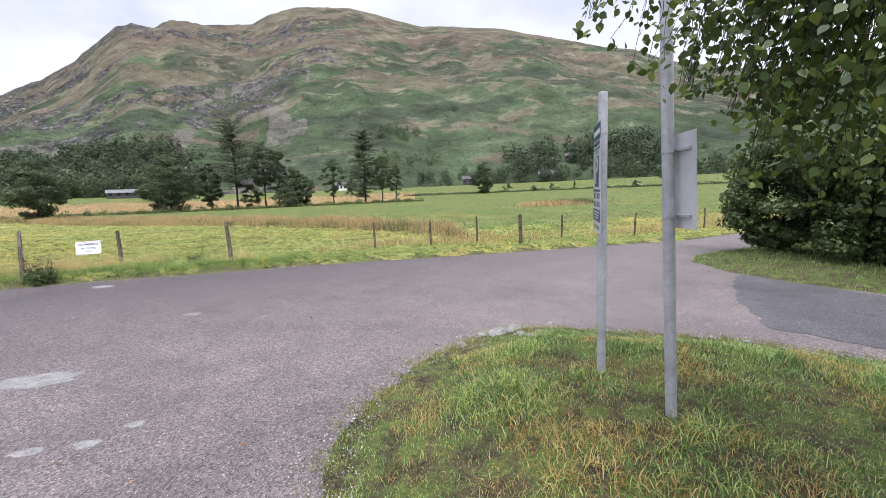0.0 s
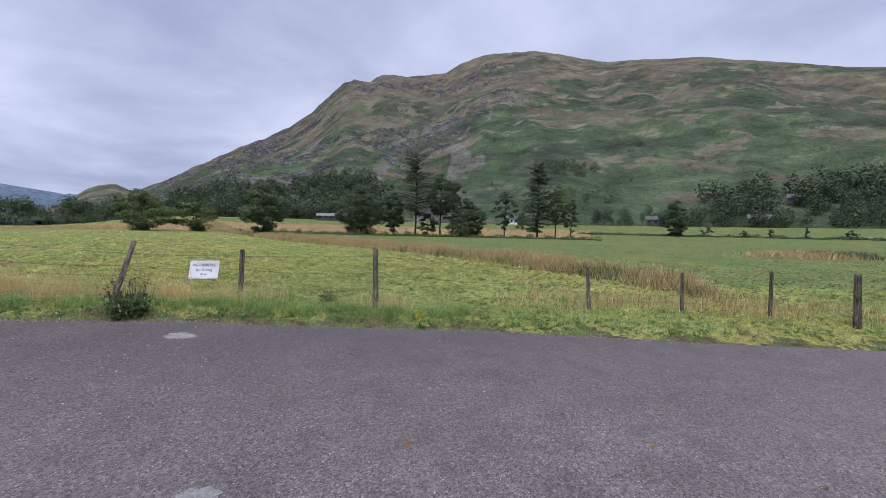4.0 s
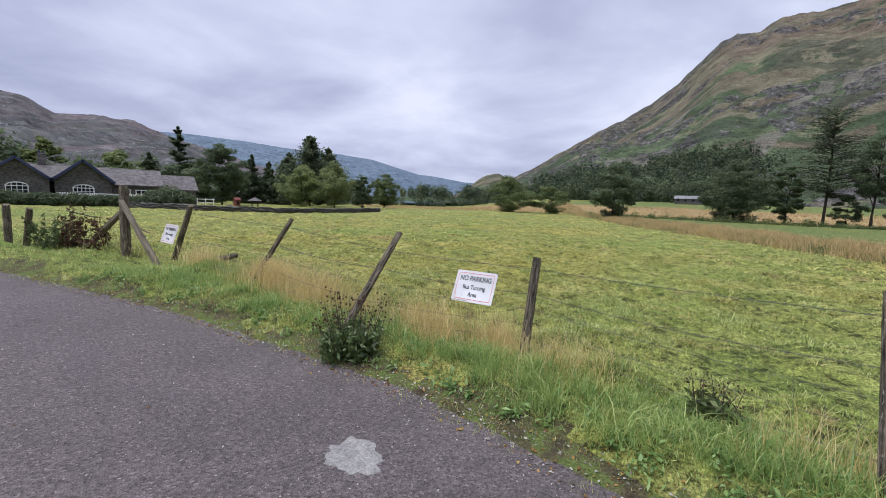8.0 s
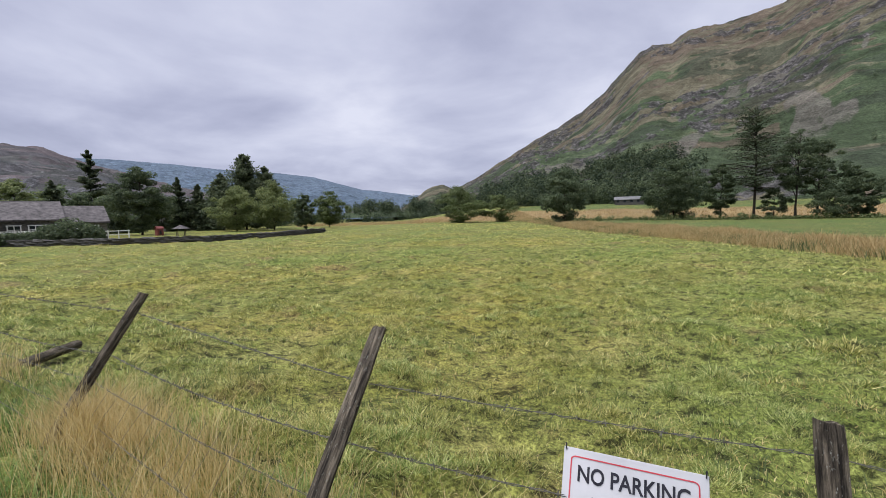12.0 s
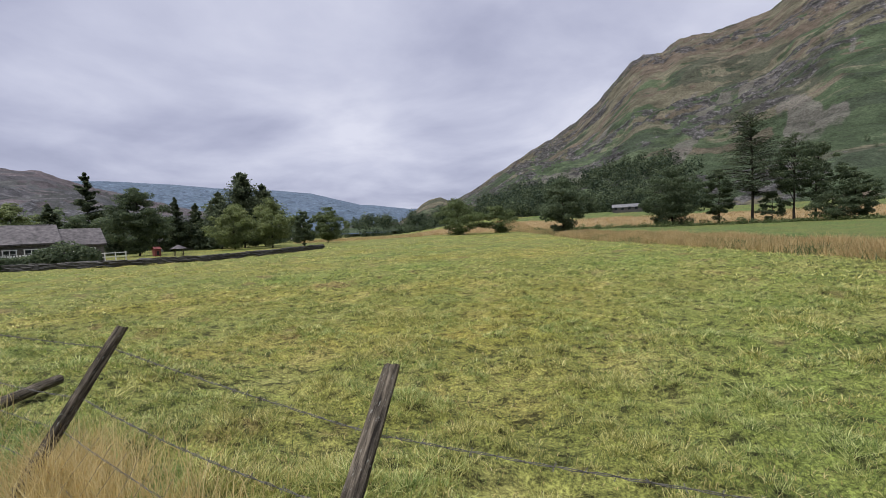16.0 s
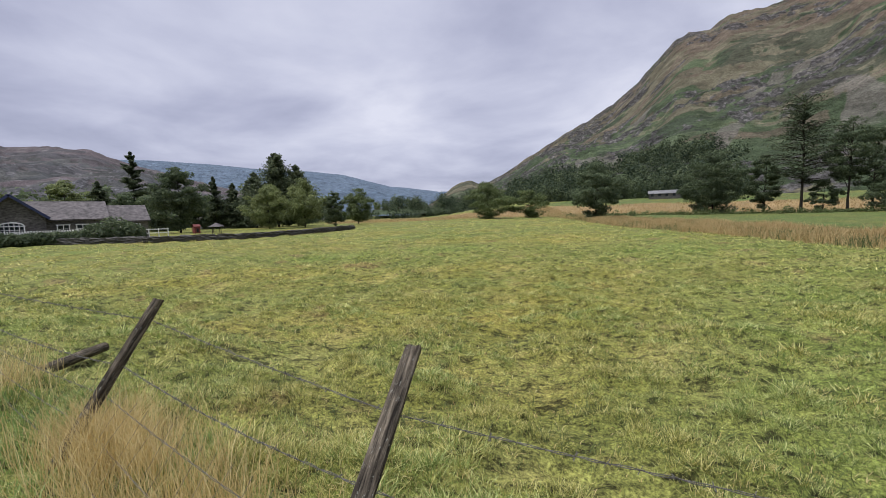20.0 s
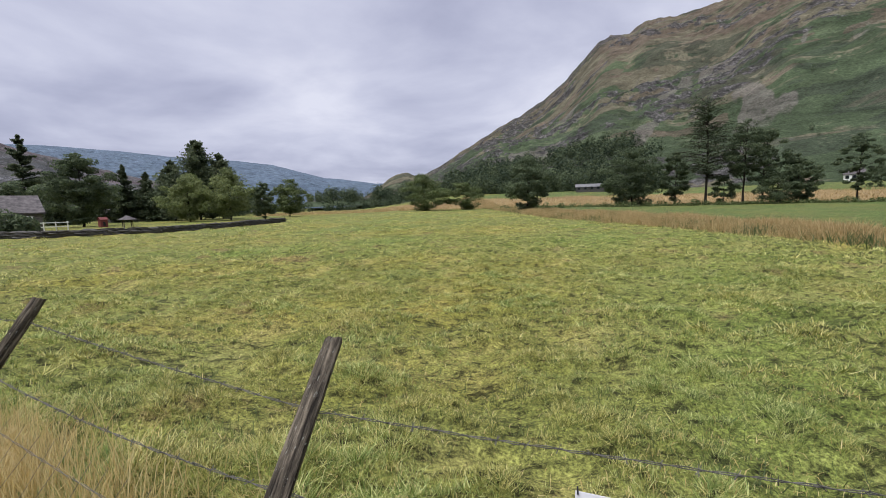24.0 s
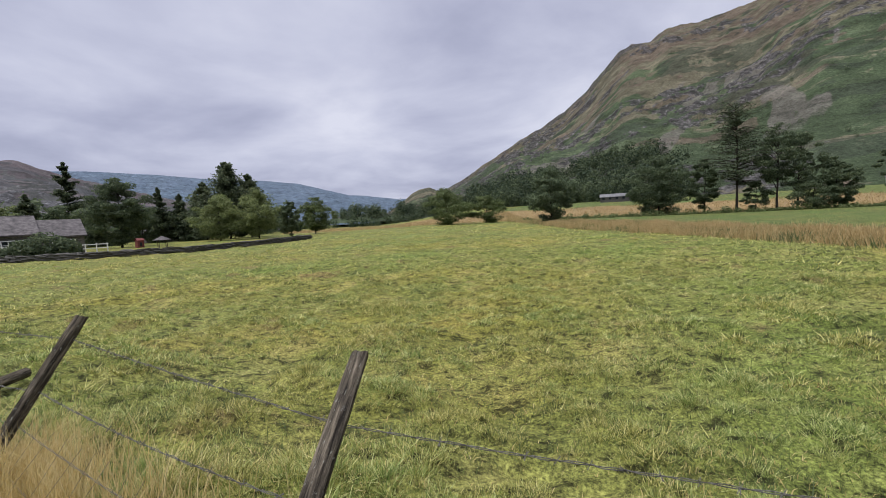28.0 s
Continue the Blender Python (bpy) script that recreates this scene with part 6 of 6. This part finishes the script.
wh = gr.randint(0, 1100, n)
x, y = cx_[wh] + gr.normal(0, 1, n) * (.10 + .006 * rc[wh]), cy_[wh] + gr.normal(0, 1, n) * (.07 + .004 * rc[wh])
pick = (y > piece(FENCE, x) + .1) & (x < 13) & (y < piece(NEAR_E, x))
for lo, hi, wd in ((0, 12, 0.008), (12, 50, 0.026)):
    sel = pick & (rc[wh] >= lo) & (rc[wh] < hi)
    blades("meadow_tufts", with_z(x[sel], y[sel], gr.uniform(.5, 1.2, sel.sum())), 0.085, wd, 1.3, M["leaf"], "darker green tufts in the meadow", 521 + lo, simple_blade=True)

# lush verge beside the asphalt
n = 76000
t_ = gr.uniform(0, 1, n)
x = np.where(t_ < .56, gr.uniform(-6.5, 6.5, n), gr.uniform(-12, 24, n))
v0, v1 = piece(VERGE, x), piece(FENCE, x)
q = gr.uniform(0, 1, n) ** 0.8
y = v0 + 0.03 + (v1 + 0.35 - v0) * q
bare_v = 0.20 - 0.10 * smooth01(2, 6, x) + 0.22 * fbm(x * 0.9, y * 0.9, 3)
k = 0.16 + 0.72 * smooth01(0.15, 0.8, y - v0) * (0.6 + 0.5 * np.sin(x * 3.3) * np.sin(x * 1.3 + 2) + .2 * np.sin(x * 7 + y * 5)) * (1 - 0.3 * smooth01(0, 2.5, x))
grown = gr.uniform(0, 1, n) < 0.10 + 0.9 * smooth01(bare_v - 0.15, bare_v + 0.15, y - v0)
x, y, k, n = x[grown], y[grown], k[grown], int(grown.sum())
pale = gr.uniform(0, 1, n) < np.clip(0.30 + 0.5 * np.sin(x * 2.3 + 1) * np.sin(x * .9 + y * 2), .08, .8)
blades("verge_grass", with_z(x[~pale], y[~pale], np.clip(k[~pale], .25, 1.3)), 0.13, 0.0075, 1.7, M["grass_lush"], "lush green verge grass along the asphalt", 503)
blades("verge_grass_pale", with_z(x[pale], y[pale], np.clip(k[pale], .25, 1.2)), 0.13, 0.006, 1.8, M["sward"], "yellowing verge grass along the asphalt", 533)
# short turf between the clumps
n = 46000
x = gr.uniform(-7, 10, n)
y = piece(VERGE, x) + 0.26 + gr.uniform(0, 1, n) * (piece(FENCE, x) - piece(VERGE, x) + 0.9)
blades("verge_turf", with_z(x, y, gr.uniform(.5, 1.2, n)), 0.055, 0.0075, 1.8, M["sward_green"], "short mixed turf of the verge", 535, simple_blade=True)
# short growth creeping over the asphalt's edge
n = 12000
x = gr.uniform(-7, 9, n)
y = piece(VERGE, x) + gr.normal(0.0, 0.11, n)
pick = np.sin(x * 7.3) * np.sin(x * 2.9 + y * 6 + 1) + gr.normal(0, .35, n) > 0.05
z = np.maximum(turf(x, y), park(x, y))
blades("verge_edge_grass", np.stack([x, y, z, gr.uniform(.3, 1, n)], 1)[pick], 0.05, 0.006, 1.8, M["sward_green"], "short mossy grass creeping over the asphalt edge", 534, simple_blade=True)
# long arching clumps at the foot of the stakes
n = 7000
cx_ = np.concatenate([gr.uniform(-0.6, 4.5, 46), gr.uniform(-6, 6, 50)])
cy_ = piece(VERGE, cx_) + gr.uniform(0.40, 0.95, 96)
wh = gr.randint(0, 96, n)
x, y = cx_[wh] + gr.normal(0, .07, n), cy_[wh] + gr.normal(0, .07, n)
blades("verge_clumps", with_z(x, y, gr.uniform(.4, 1.1, n)), 0.22, 0.008, 1.6, M["grass_lush"], "long arching clumps of bright green grass", 532)
# broad-leaved weeds: flat rosettes in the verge
n, rose = 4200, 240
cx_ = np.where(gr.uniform(0, 1, rose) < .75, gr.uniform(-6, 6, rose), gr.uniform(6, 14, rose))
cy_ = piece(VERGE, cx_) + 0.18 + 0.8 * gr.uniform(0, 1, rose) ** 1.3
wh = gr.randint(0, rose, n)
x, y = cx_[wh] + gr.normal(0, .05, n), cy_[wh] + gr.normal(0, .05, n)
v, f = leaf_cards(gr, np.stack([x, y, turf(x, y) + gr.uniform(.01, .07, n)], 1), unit(gr.normal(size=(n, 3)) * .6 + np.array((0, 0, 1.0))), 0.026, 2.2)
tagged(new("verge_weeds", fast_mesh("verge_weeds", v, f, M["weed_leaf"])), "broad-leaved green weeds in the verge", "weeds", kind="stuff")
# dry tall bents along the fence
n = 6500
x = np.where(gr.uniform(0, 1, n) < .75, gr.uniform(-6.8, 3.2, n), gr.uniform(-10, 22, n))
y = piece(FENCE, x) + gr.normal(0, 0.22, n) - 0.05
cl = np.clip(0.45 + 0.75 * np.sin(x * 2.7 + 1.0) * np.sin(x * 1.1 + .4), 0.03, 1)
keep = gr.uniform(0, 1, n) < cl
blades("dry_bents", with_z(x[keep], y[keep], np.clip(0.6 + 0.5 * cl[keep], .4, 1.2)), 0.36, 0.004, 0.7, M["grass_dry"], "tall straw-coloured bents along the fence", 504)
# straw tussocks at the leaning stakes
tus = []
for cx, cy, cnt, sp in ((-3.9, -1.05, 1700, .30), (-4.25, -1.1, 1100, .16), (-3.1, -.8, 800, .30), (-1.2, -.2, 800, .28), (-0.45, 0.15, 500, .16), (2.9, 0.5, 500, .2), (-2.3, -.5, 400, .25), (-6.3, -1.7, 500, .3)):
    tx_, ty_ = gr.normal(cx, sp, cnt), gr.normal(cy, sp * .6, cnt)
    tus.append(with_z(tx_, ty_, gr.uniform(.6, 1.2, cnt)))
blades("straw_tussock", np.concatenate(tus), 0.42, 0.004, 0.85, M["grass_dry"], "straw-yellow grass tussocks round the stakes", 505)

# grass island
n = 100000
x, y = gr.uniform(4.8, 12.5, n), gr.uniform(-13.6, -7.5, n)
ok = inside(ISLAND, x, y)
x, y = x[ok], y[ok]
e = edge_dist(ISLAND, x, y)
lum = np.sin(x * 2.3 + np.sin(y * 2)) * np.sin(y * 2.9)
k = np.clip(0.30 + 0.8 * smooth01(0.0, .9, e) * (0.65 + 0.45 * lum), .25, 1.3)
dry = gr.uniform(0, 1, len(x)) < 0.05 + 0.55 * smooth01(-0.02, 0.30, fbm(x * 1.1 + 3, y * 1.1, 4)) + 0.35 * np.exp(-((x - 7.0) ** 2 + (y + 10.9) ** 2) / 0.5)
k = k * np.clip(1.0 + 1.3 * fbm(x * 1.6, y * 1.6 + 8, 3), 0.45, 1.7)
blades("island_grass", with_z(x[~dry], y[~dry], k[~dry]), 0.062, 0.0072, 1.9, M["island_leaf"], "thick green grass on the island mound", 506)
blades("island_straw", with_z(x[dry], y[dry], k[dry]), 0.070, 0.0062, 2.0, M["straw_wet"], "dry straw lying through the island grass", 507)
# ragged tufts straying over the island's edge
n = 9000
pp = np.array(refine(ISLAND[2:14], 0.02, 0.0, 5))
wh = gr.randint(0, len(pp), n)
x, y = pp[wh, 0] + gr.normal(0, .09, n), pp[wh, 1] + gr.normal(0, .09, n)
pick = np.sin(x * 9) * np.sin(y * 11 + x * 3) > -0.1
z = np.maximum(turf(x, y), park(x, y))
blades("island_edge_grass", np.stack([x, y, z, gr.uniform(.3, 1, n)], 1)[pick], 0.06, 0.006, 1.6, M["grass_blade"], "short ragged grass creeping over the asphalt edge", 530)
# copse verge
n = 18000
x, y = gr.uniform(15.3, 24, n), gr.uniform(-11, 0.5, n)
ok = inside(COPSE, x, y)
blades("copse_grass", with_z(x[ok], y[ok], gr.uniform(.4, 1.1, ok.sum())), 0.12, 0.012, 1.0, M["grass_lush"], "green grass bank under the bushes", 508)

# reed band along the ditch
n = 95000
x = np.where(gr.uniform(0, 1, n) < .62, gr.uniform(-34, 12, n), gr.uniform(-98, 12, n))
v0, v1 = piece(NEAR_E, x), piece(FAR_E, x)
q = gr.uniform(0, 1, n)
y = v0 + (v1 - v0) * q + gr.normal(0, .5, n)
dist = np.hypot(x, y)
cl = 0.5 + 0.5 * np.sin(x * .9 + np.sin(y * .6)) * np.sin(y * .8 + x * .3)
keep = gr.uniform(0, 1, n) < cl + .35
blades("ditch_reeds", with_z(x[keep], y[keep], np.clip(.5 + .6 * cl[keep], .4, 1.2)), 0.68, 0.030, 1.1, M["reed"], "tan reeds and dead grass along the ditch", 509, "reeds", simple_blade=True)
dk = gr.uniform(0, 1, n) < 0.36 * (1.2 - cl)
blades("ditch_rushes", with_z(x[dk], y[dk], gr.uniform(.5, 1.1, dk.sum())), 0.50, 0.04, 0.8, M["leaf"], "dark green rushes in the ditch", 510, "rushes", simple_blade=True)
n = 9000
x = gr.uniform(5, 40, n)
y = piece(FENCE, x) + 0.2 + 3.0 * gr.uniform(0, 1, n) ** 1.5
cl = 0.5 + 0.5 * np.sin(x * 1.1 + np.sin(y * 1.3)) * np.sin(y * 1.4 + x * .5)
keep = gr.uniform(0, 1, n) < cl
blades("fence_bents", with_z(x[keep], y[keep], np.clip(.4 + .7 * cl[keep], .4, 1.2)), 0.42, 0.016, 0.9, M["reed"], "tan dead grass in clumps behind the fence", 531)
# rush island in the pasture
n = 5000
cx, cy = off(O3, 33.5, 50)
x, y = cx + gr.normal(0, 1.8, n), cy + gr.normal(0, 1.2, n)
blades("pasture_rushes", with_z(x, y, gr.uniform(.5, 1.1, n)), 0.62, 0.06, 1.0, M["reed"], "brown rush patch in the pasture", 511, "rushes")
x, y = cx + 2.2 + gr.normal(0, 1.5, 2500), cy - .3 + gr.normal(0, .7, 2500)
blades("pasture_rushes_green", with_z(x, y, gr.uniform(.4, 1.0, 2500)), 0.7, 0.08, 0.7, M["leaf_dark"], "dark green rush patch in the pasture", 512, "rushes")
# tan hay beyond the beck
n = 22000
az_, r_h = gr.uniform(-46, 13, n), gr.uniform(118, 167, n)
x, y = O3[0] + r_h * np.sin(np.radians(az_)), O3[1] + r_h * np.cos(np.radians(az_))
blades("hay_grass", with_z(x, y, gr.uniform(.5, 1.1, n)), 0.55, 0.17, 1.2, M["reed"], "uncut tan grass beyond the beck", 513, simple_blade=True)
n = 9000
az_, r_h = gr.uniform(-60, -45, n), gr.uniform(108, 165, n)
x, y = O3[0] + r_h * np.sin(np.radians(az_)), O3[1] + r_h * np.cos(np.radians(az_))
blades("stubble", with_z(x, y, gr.uniform(.5, 1.1, n)), 0.35, 0.15, 1.0, M["reed"], "pale stubble at the valley's end", 514, simple_blade=True)


# ---------------------------------------------------------------- weeds, stones, litter
def thistle(name, label, x, y, stems, h, spread, leaf, seed, heads=True, seedheads=None, leafy_to=.92, leaf_size=0.042, per=26, head_r=0.0085):
    rng = random.Random(seed)
    nr = np.random.RandomState(seed)
    root = new(name)
    tagged(root, label, "weed")
    z = ground_z(x, y)
    root.matrix_world = pose(x, y, z)
    bm, bh = bmesh.new(), bmesh.new()
    c, nn = [], []
    for i in range(stems):
        a = rng.uniform(0, math.tau)
        hh = h * rng.uniform(0.55, 1.1)
        ex_, ey_ = spread * rng.uniform(.15, 1) * math.cos(a), spread * rng.uniform(.15, 1) * math.sin(a)
        base = Vector((ex_ * .55, ey_ * .55, -0.02))
        tip = Vector((ex_, ey_, hh))
        mid = base.lerp(tip, .5) + Vector((rng.uniform(-.03, .03), rng.uniform(-.03, .03), .02))
        tube(bm, [base, mid, tip], [0.004, 0.0035, 0.002], 5)
        for j in range(per):
            q = rng.uniform(.02, leafy_to) ** 1.5
            p = base.lerp(tip, q) + Vector((rng.uniform(-1, 1), rng.uniform(-1, 1), rng.uniform(-.5, .5))) * (0.10 * (1.15 - q))
            c.append(tuple(p))
            nn.append((rng.uniform(-1, 1), rng.uniform(-1, 1), rng.uniform(.1, 1)))
        if heads:
            for j in range(4):
                p = tip + Vector((rng.uniform(-.05, .05), rng.uniform(-.05, .05), rng.uniform(-.10, .03)))
                bmesh.ops.create_icosphere(bh, subdivisions=1, radius=head_r * rng.uniform(.7, 1.3), matrix=Matrix.Translation(p))
    tagged(part("stem", bm, M["post"], root), kind="stuff")
    v, f = leaf_cards(nr, np.array(c), unit(np.array(nn)), leaf_size, 2.4)
    ob = new("leaves", fast_mesh("leaves", v, f, leaf))
    ob.parent = root
    tagged(ob, kind="stuff")
    if heads:
        tagged(part("seedhead", bh, seedheads or M["heather"], root, "small round seed heads"), kind="stuff")
    else:
        bh.free()
    return root


thistle("thistle", "dark bushy thistle with seed heads at the verge", -1.25, -1.2, 44, 0.58, 0.42, M["bush"], 601, leafy_to=.7, leaf_size=0.026, per=64, head_r=0.0105)
thistle("dock_plant", "rust-brown dead dock at the straining post", -9.1, -3.55, 16, 0.95, 0.3, M["heather"], 603)
thistle("dock_plant", "rust-brown dead dock against the struts", -8.5, -3.15, 14, 0.75, 0.35, M["heather"], 604)
thistle("nettle_clump", "green nettles under the fence", -9.4, -3.9, 26, 0.7, 0.5, M["leaf"], 605, False)
M["ragwort"] = simple("yellow_flower", (0.55, 0.38, 0.02), (0.75, 0.58, 0.04), 20.0, 0.7, 0.2)
thistle("ragwort", "ragwort with bright yellow flowers on the verge", 3.6, -0.2, 8, 0.27, 0.10, M["grass_lush"], 606, True, M["ragwort"], .8, .03, 9, 0.012)
thistle("thistle", "small dark weed in the meadow edge", 1.6, 0.5, 14, 0.35, 0.22, M["leaf"], 607, leafy_to=.7)


def blob_patch(name, cx, cy, rx, ry, seed, label, mat, lift=0.004):
    rng = random.Random(seed)
    bm = bmesh.new()
    n = 40
    ph = [rng.uniform(0, 6.28) for _ in range(5)]
    outer = []
    for i in range(n):
        a = math.tau * i / n
        w = 1 + 0.10 * math.sin(3 * a + ph[0]) + 0.09 * math.sin(7 * a + ph[1]) + 0.06 * math.sin(13 * a + ph[2]) + rng.uniform(-.06, .06)
        outer.append((cx + rx * w * math.cos(a), cy + ry * w * math.sin(a)))
    top = [bm.verts.new((x, y, float(park(x, y)) + lift)) for x, y in outer]
    low = [bm.verts.new((cx + (x - cx) * 1.03, cy + (y - cy) * 1.03, float(park(x, y)) - 0.004)) for x, y in outer]
    bm.faces.new(top)
    for i in range(n):
        bm.faces.new((low[i], low[(i + 1) % n], top[(i + 1) % n], top[i]))
    bmesh.ops.recalc_face_normals(bm, faces=bm.faces[:])
    return tagged(part(name, bm, mat), label, "road patch", kind="structure")


for i, (cx, cy, rx, ry) in enumerate(((0.26, -1.96, 0.21, 0.17), (2.96, -5.33, 0.13, 0.10), (2.05, -7.95, 0.42, 0.20), (3.25, -9.6, 0.10, 0.07), (2.85, -9.6, 0.12, 0.06), (3.5, -9.35, .08, .06), (4.17, -5.83, .07, .045), (1.1, -8.5, .2, .1))):
    blob_patch("road_patch", cx, cy, rx, ry, 700 + i, "pale grey repair patch worn into the asphalt", M["patch"])
sheet("road_lane", refine([(11.6, -8.9), (12.8, -7.4), (14.7, -5.7), (15.6, -5.2), (15.9, -8), (17.8, -10.5), (17, -14), (13.8, -12.2), (12.4, -10.6), (11.6, -8.9)], 0.2, 0.05, 9)[:-1], 0.005, M["asphalt_dark"], "darker strip of newer asphalt at the lane mouth", "road", 0.02)

# stones along the island's kerbless edge
rng_s = random.Random(31)
stone_meshes = []
for k in range(7):
    bm = bmesh.new()
    bmesh.ops.create_icosphere(bm, subdivisions=2, radius=1.0)
    for v in bm.verts:
        p = v.co.copy()
        v.co = p * (1 + 0.35 * noise.noise(p * 1.3 + Vector((k * 7, 0, 0)))) + Vector((0, 0, 0))
        v.co.z *= 0.5
    me = bpy.data.meshes.new("edge_stone")
    bm.to_mesh(me)
    bm.free()
    me.materials.append(M["stone"])
    stone_meshes.append(me)
edge_pts = refine(ISLAND[5:13], 0.10, 0.0, 1)
for i in range(34):
    if i < 24:
        px, py = rng_s.gauss(7.6, 0.55), rng_s.gauss(-8.15, 0.22)
    else:
        px, py = edge_pts[rng_s.randrange(len(edge_pts))]
    s = rng_s.uniform(0.02, 0.05) if i > 7 else rng_s.uniform(0.06, 0.095)
    if i == 0:
        px, py, s = 7.55, -7.98, 0.12
    ob = new("edge_stone", rng_s.choice(stone_meshes))
    ob.matrix_world = pose(px, py, max(ground_z(px, py), float(park(px, py))) + s * .12, rng_s.uniform(-15, 15), rng_s.uniform(-15, 15), rng_s.uniform(0, 360)) @ Matrix.Diagonal((s * rng_s.uniform(.8, 1.5), s, s, 1))
    tagged(ob, "pale grey cobble half sunk at the grass edge", "stone", group="stones along the island edge")


def scatter(name, n, xr, yr, test, size, mat, label, seed, category, flat=True):
    """Loose chips or leaves lying on the asphalt, joined."""
    rng = np.random.RandomState(seed)
    x, y = rng.uniform(*xr, n), rng.uniform(*yr, n)
    ok = test(x, y)
    x, y = x[ok], y[ok]
    c = np.stack([x, y, np.maximum(park(x, y), turf(x, y)) + size * 0.22], 1)
    nn = unit(rng.normal(size=(len(x), 3)) * 0.35 + np.array((0, 0, 1.0)))
    v, f = leaf_cards(rng, c, nn, size)
    return tagged(new(name, fast_mesh(name, v, f, mat)), label, category, kind="stuff")


def on_road(x, y):
    return (y < piece(VERGE, x)) & ~inside(ISLAND, x, y) & ~inside(COPSE, x, y)


M["litter"] = leafy("dead_leaf", (0.10, 0.045, 0.015), (0.22, 0.12, 0.04), (0.38, 0.26, 0.08), 0.7, 0.2)
M["chip"] = leafy("stone_chip", (0.09, 0.082, 0.076), (0.22, 0.20, 0.185), (0.52, 0.50, 0.47), 0.8, 0.2)
scatter("fallen_leaves", 220, (-8, 14), (-14, 2), on_road, 0.032, M["litter"], "few brown leaves lying on the asphalt", 801, "leaves")
scatter("fallen_leaves_verge", 9000, (-7, 6), (-4, 0.6), lambda x, y: np.abs(y - piece(VERGE, x) - 0.1) < 0.30, 0.022, M["litter"], "brown leaf litter at the verge edge", 802, "leaves")
scatter("chippings", 16000, (-6, 13), (-14, 1.5), on_road, 0.012, M["chip"], "loose pale chippings on the asphalt", 803, "gravel")
scatter("edge_gravel", 30000, (4.5, 13), (-13, -7), lambda x, y: edge_dist(ISLAND, x, y) < 0.26, 0.016, M["chip"], "gravel along the island edge", 804, "gravel")
scatter("verge_gravel", 16000, (-7, 8), (-4, 1), lambda x, y: np.abs(y - piece(VERGE, x) - 0.06) < 0.20, 0.021, M["chip"], "gravel along the verge edge", 805, "gravel")


# ---------------------------------------------------------------- true size
for thing in [o for o in scene.objects if o.parent is None and o.type in {"MESH", "EMPTY"}]:
    thing.matrix_basis = Matrix.Scale(SIZE, 4) @ thing.matrix_basis
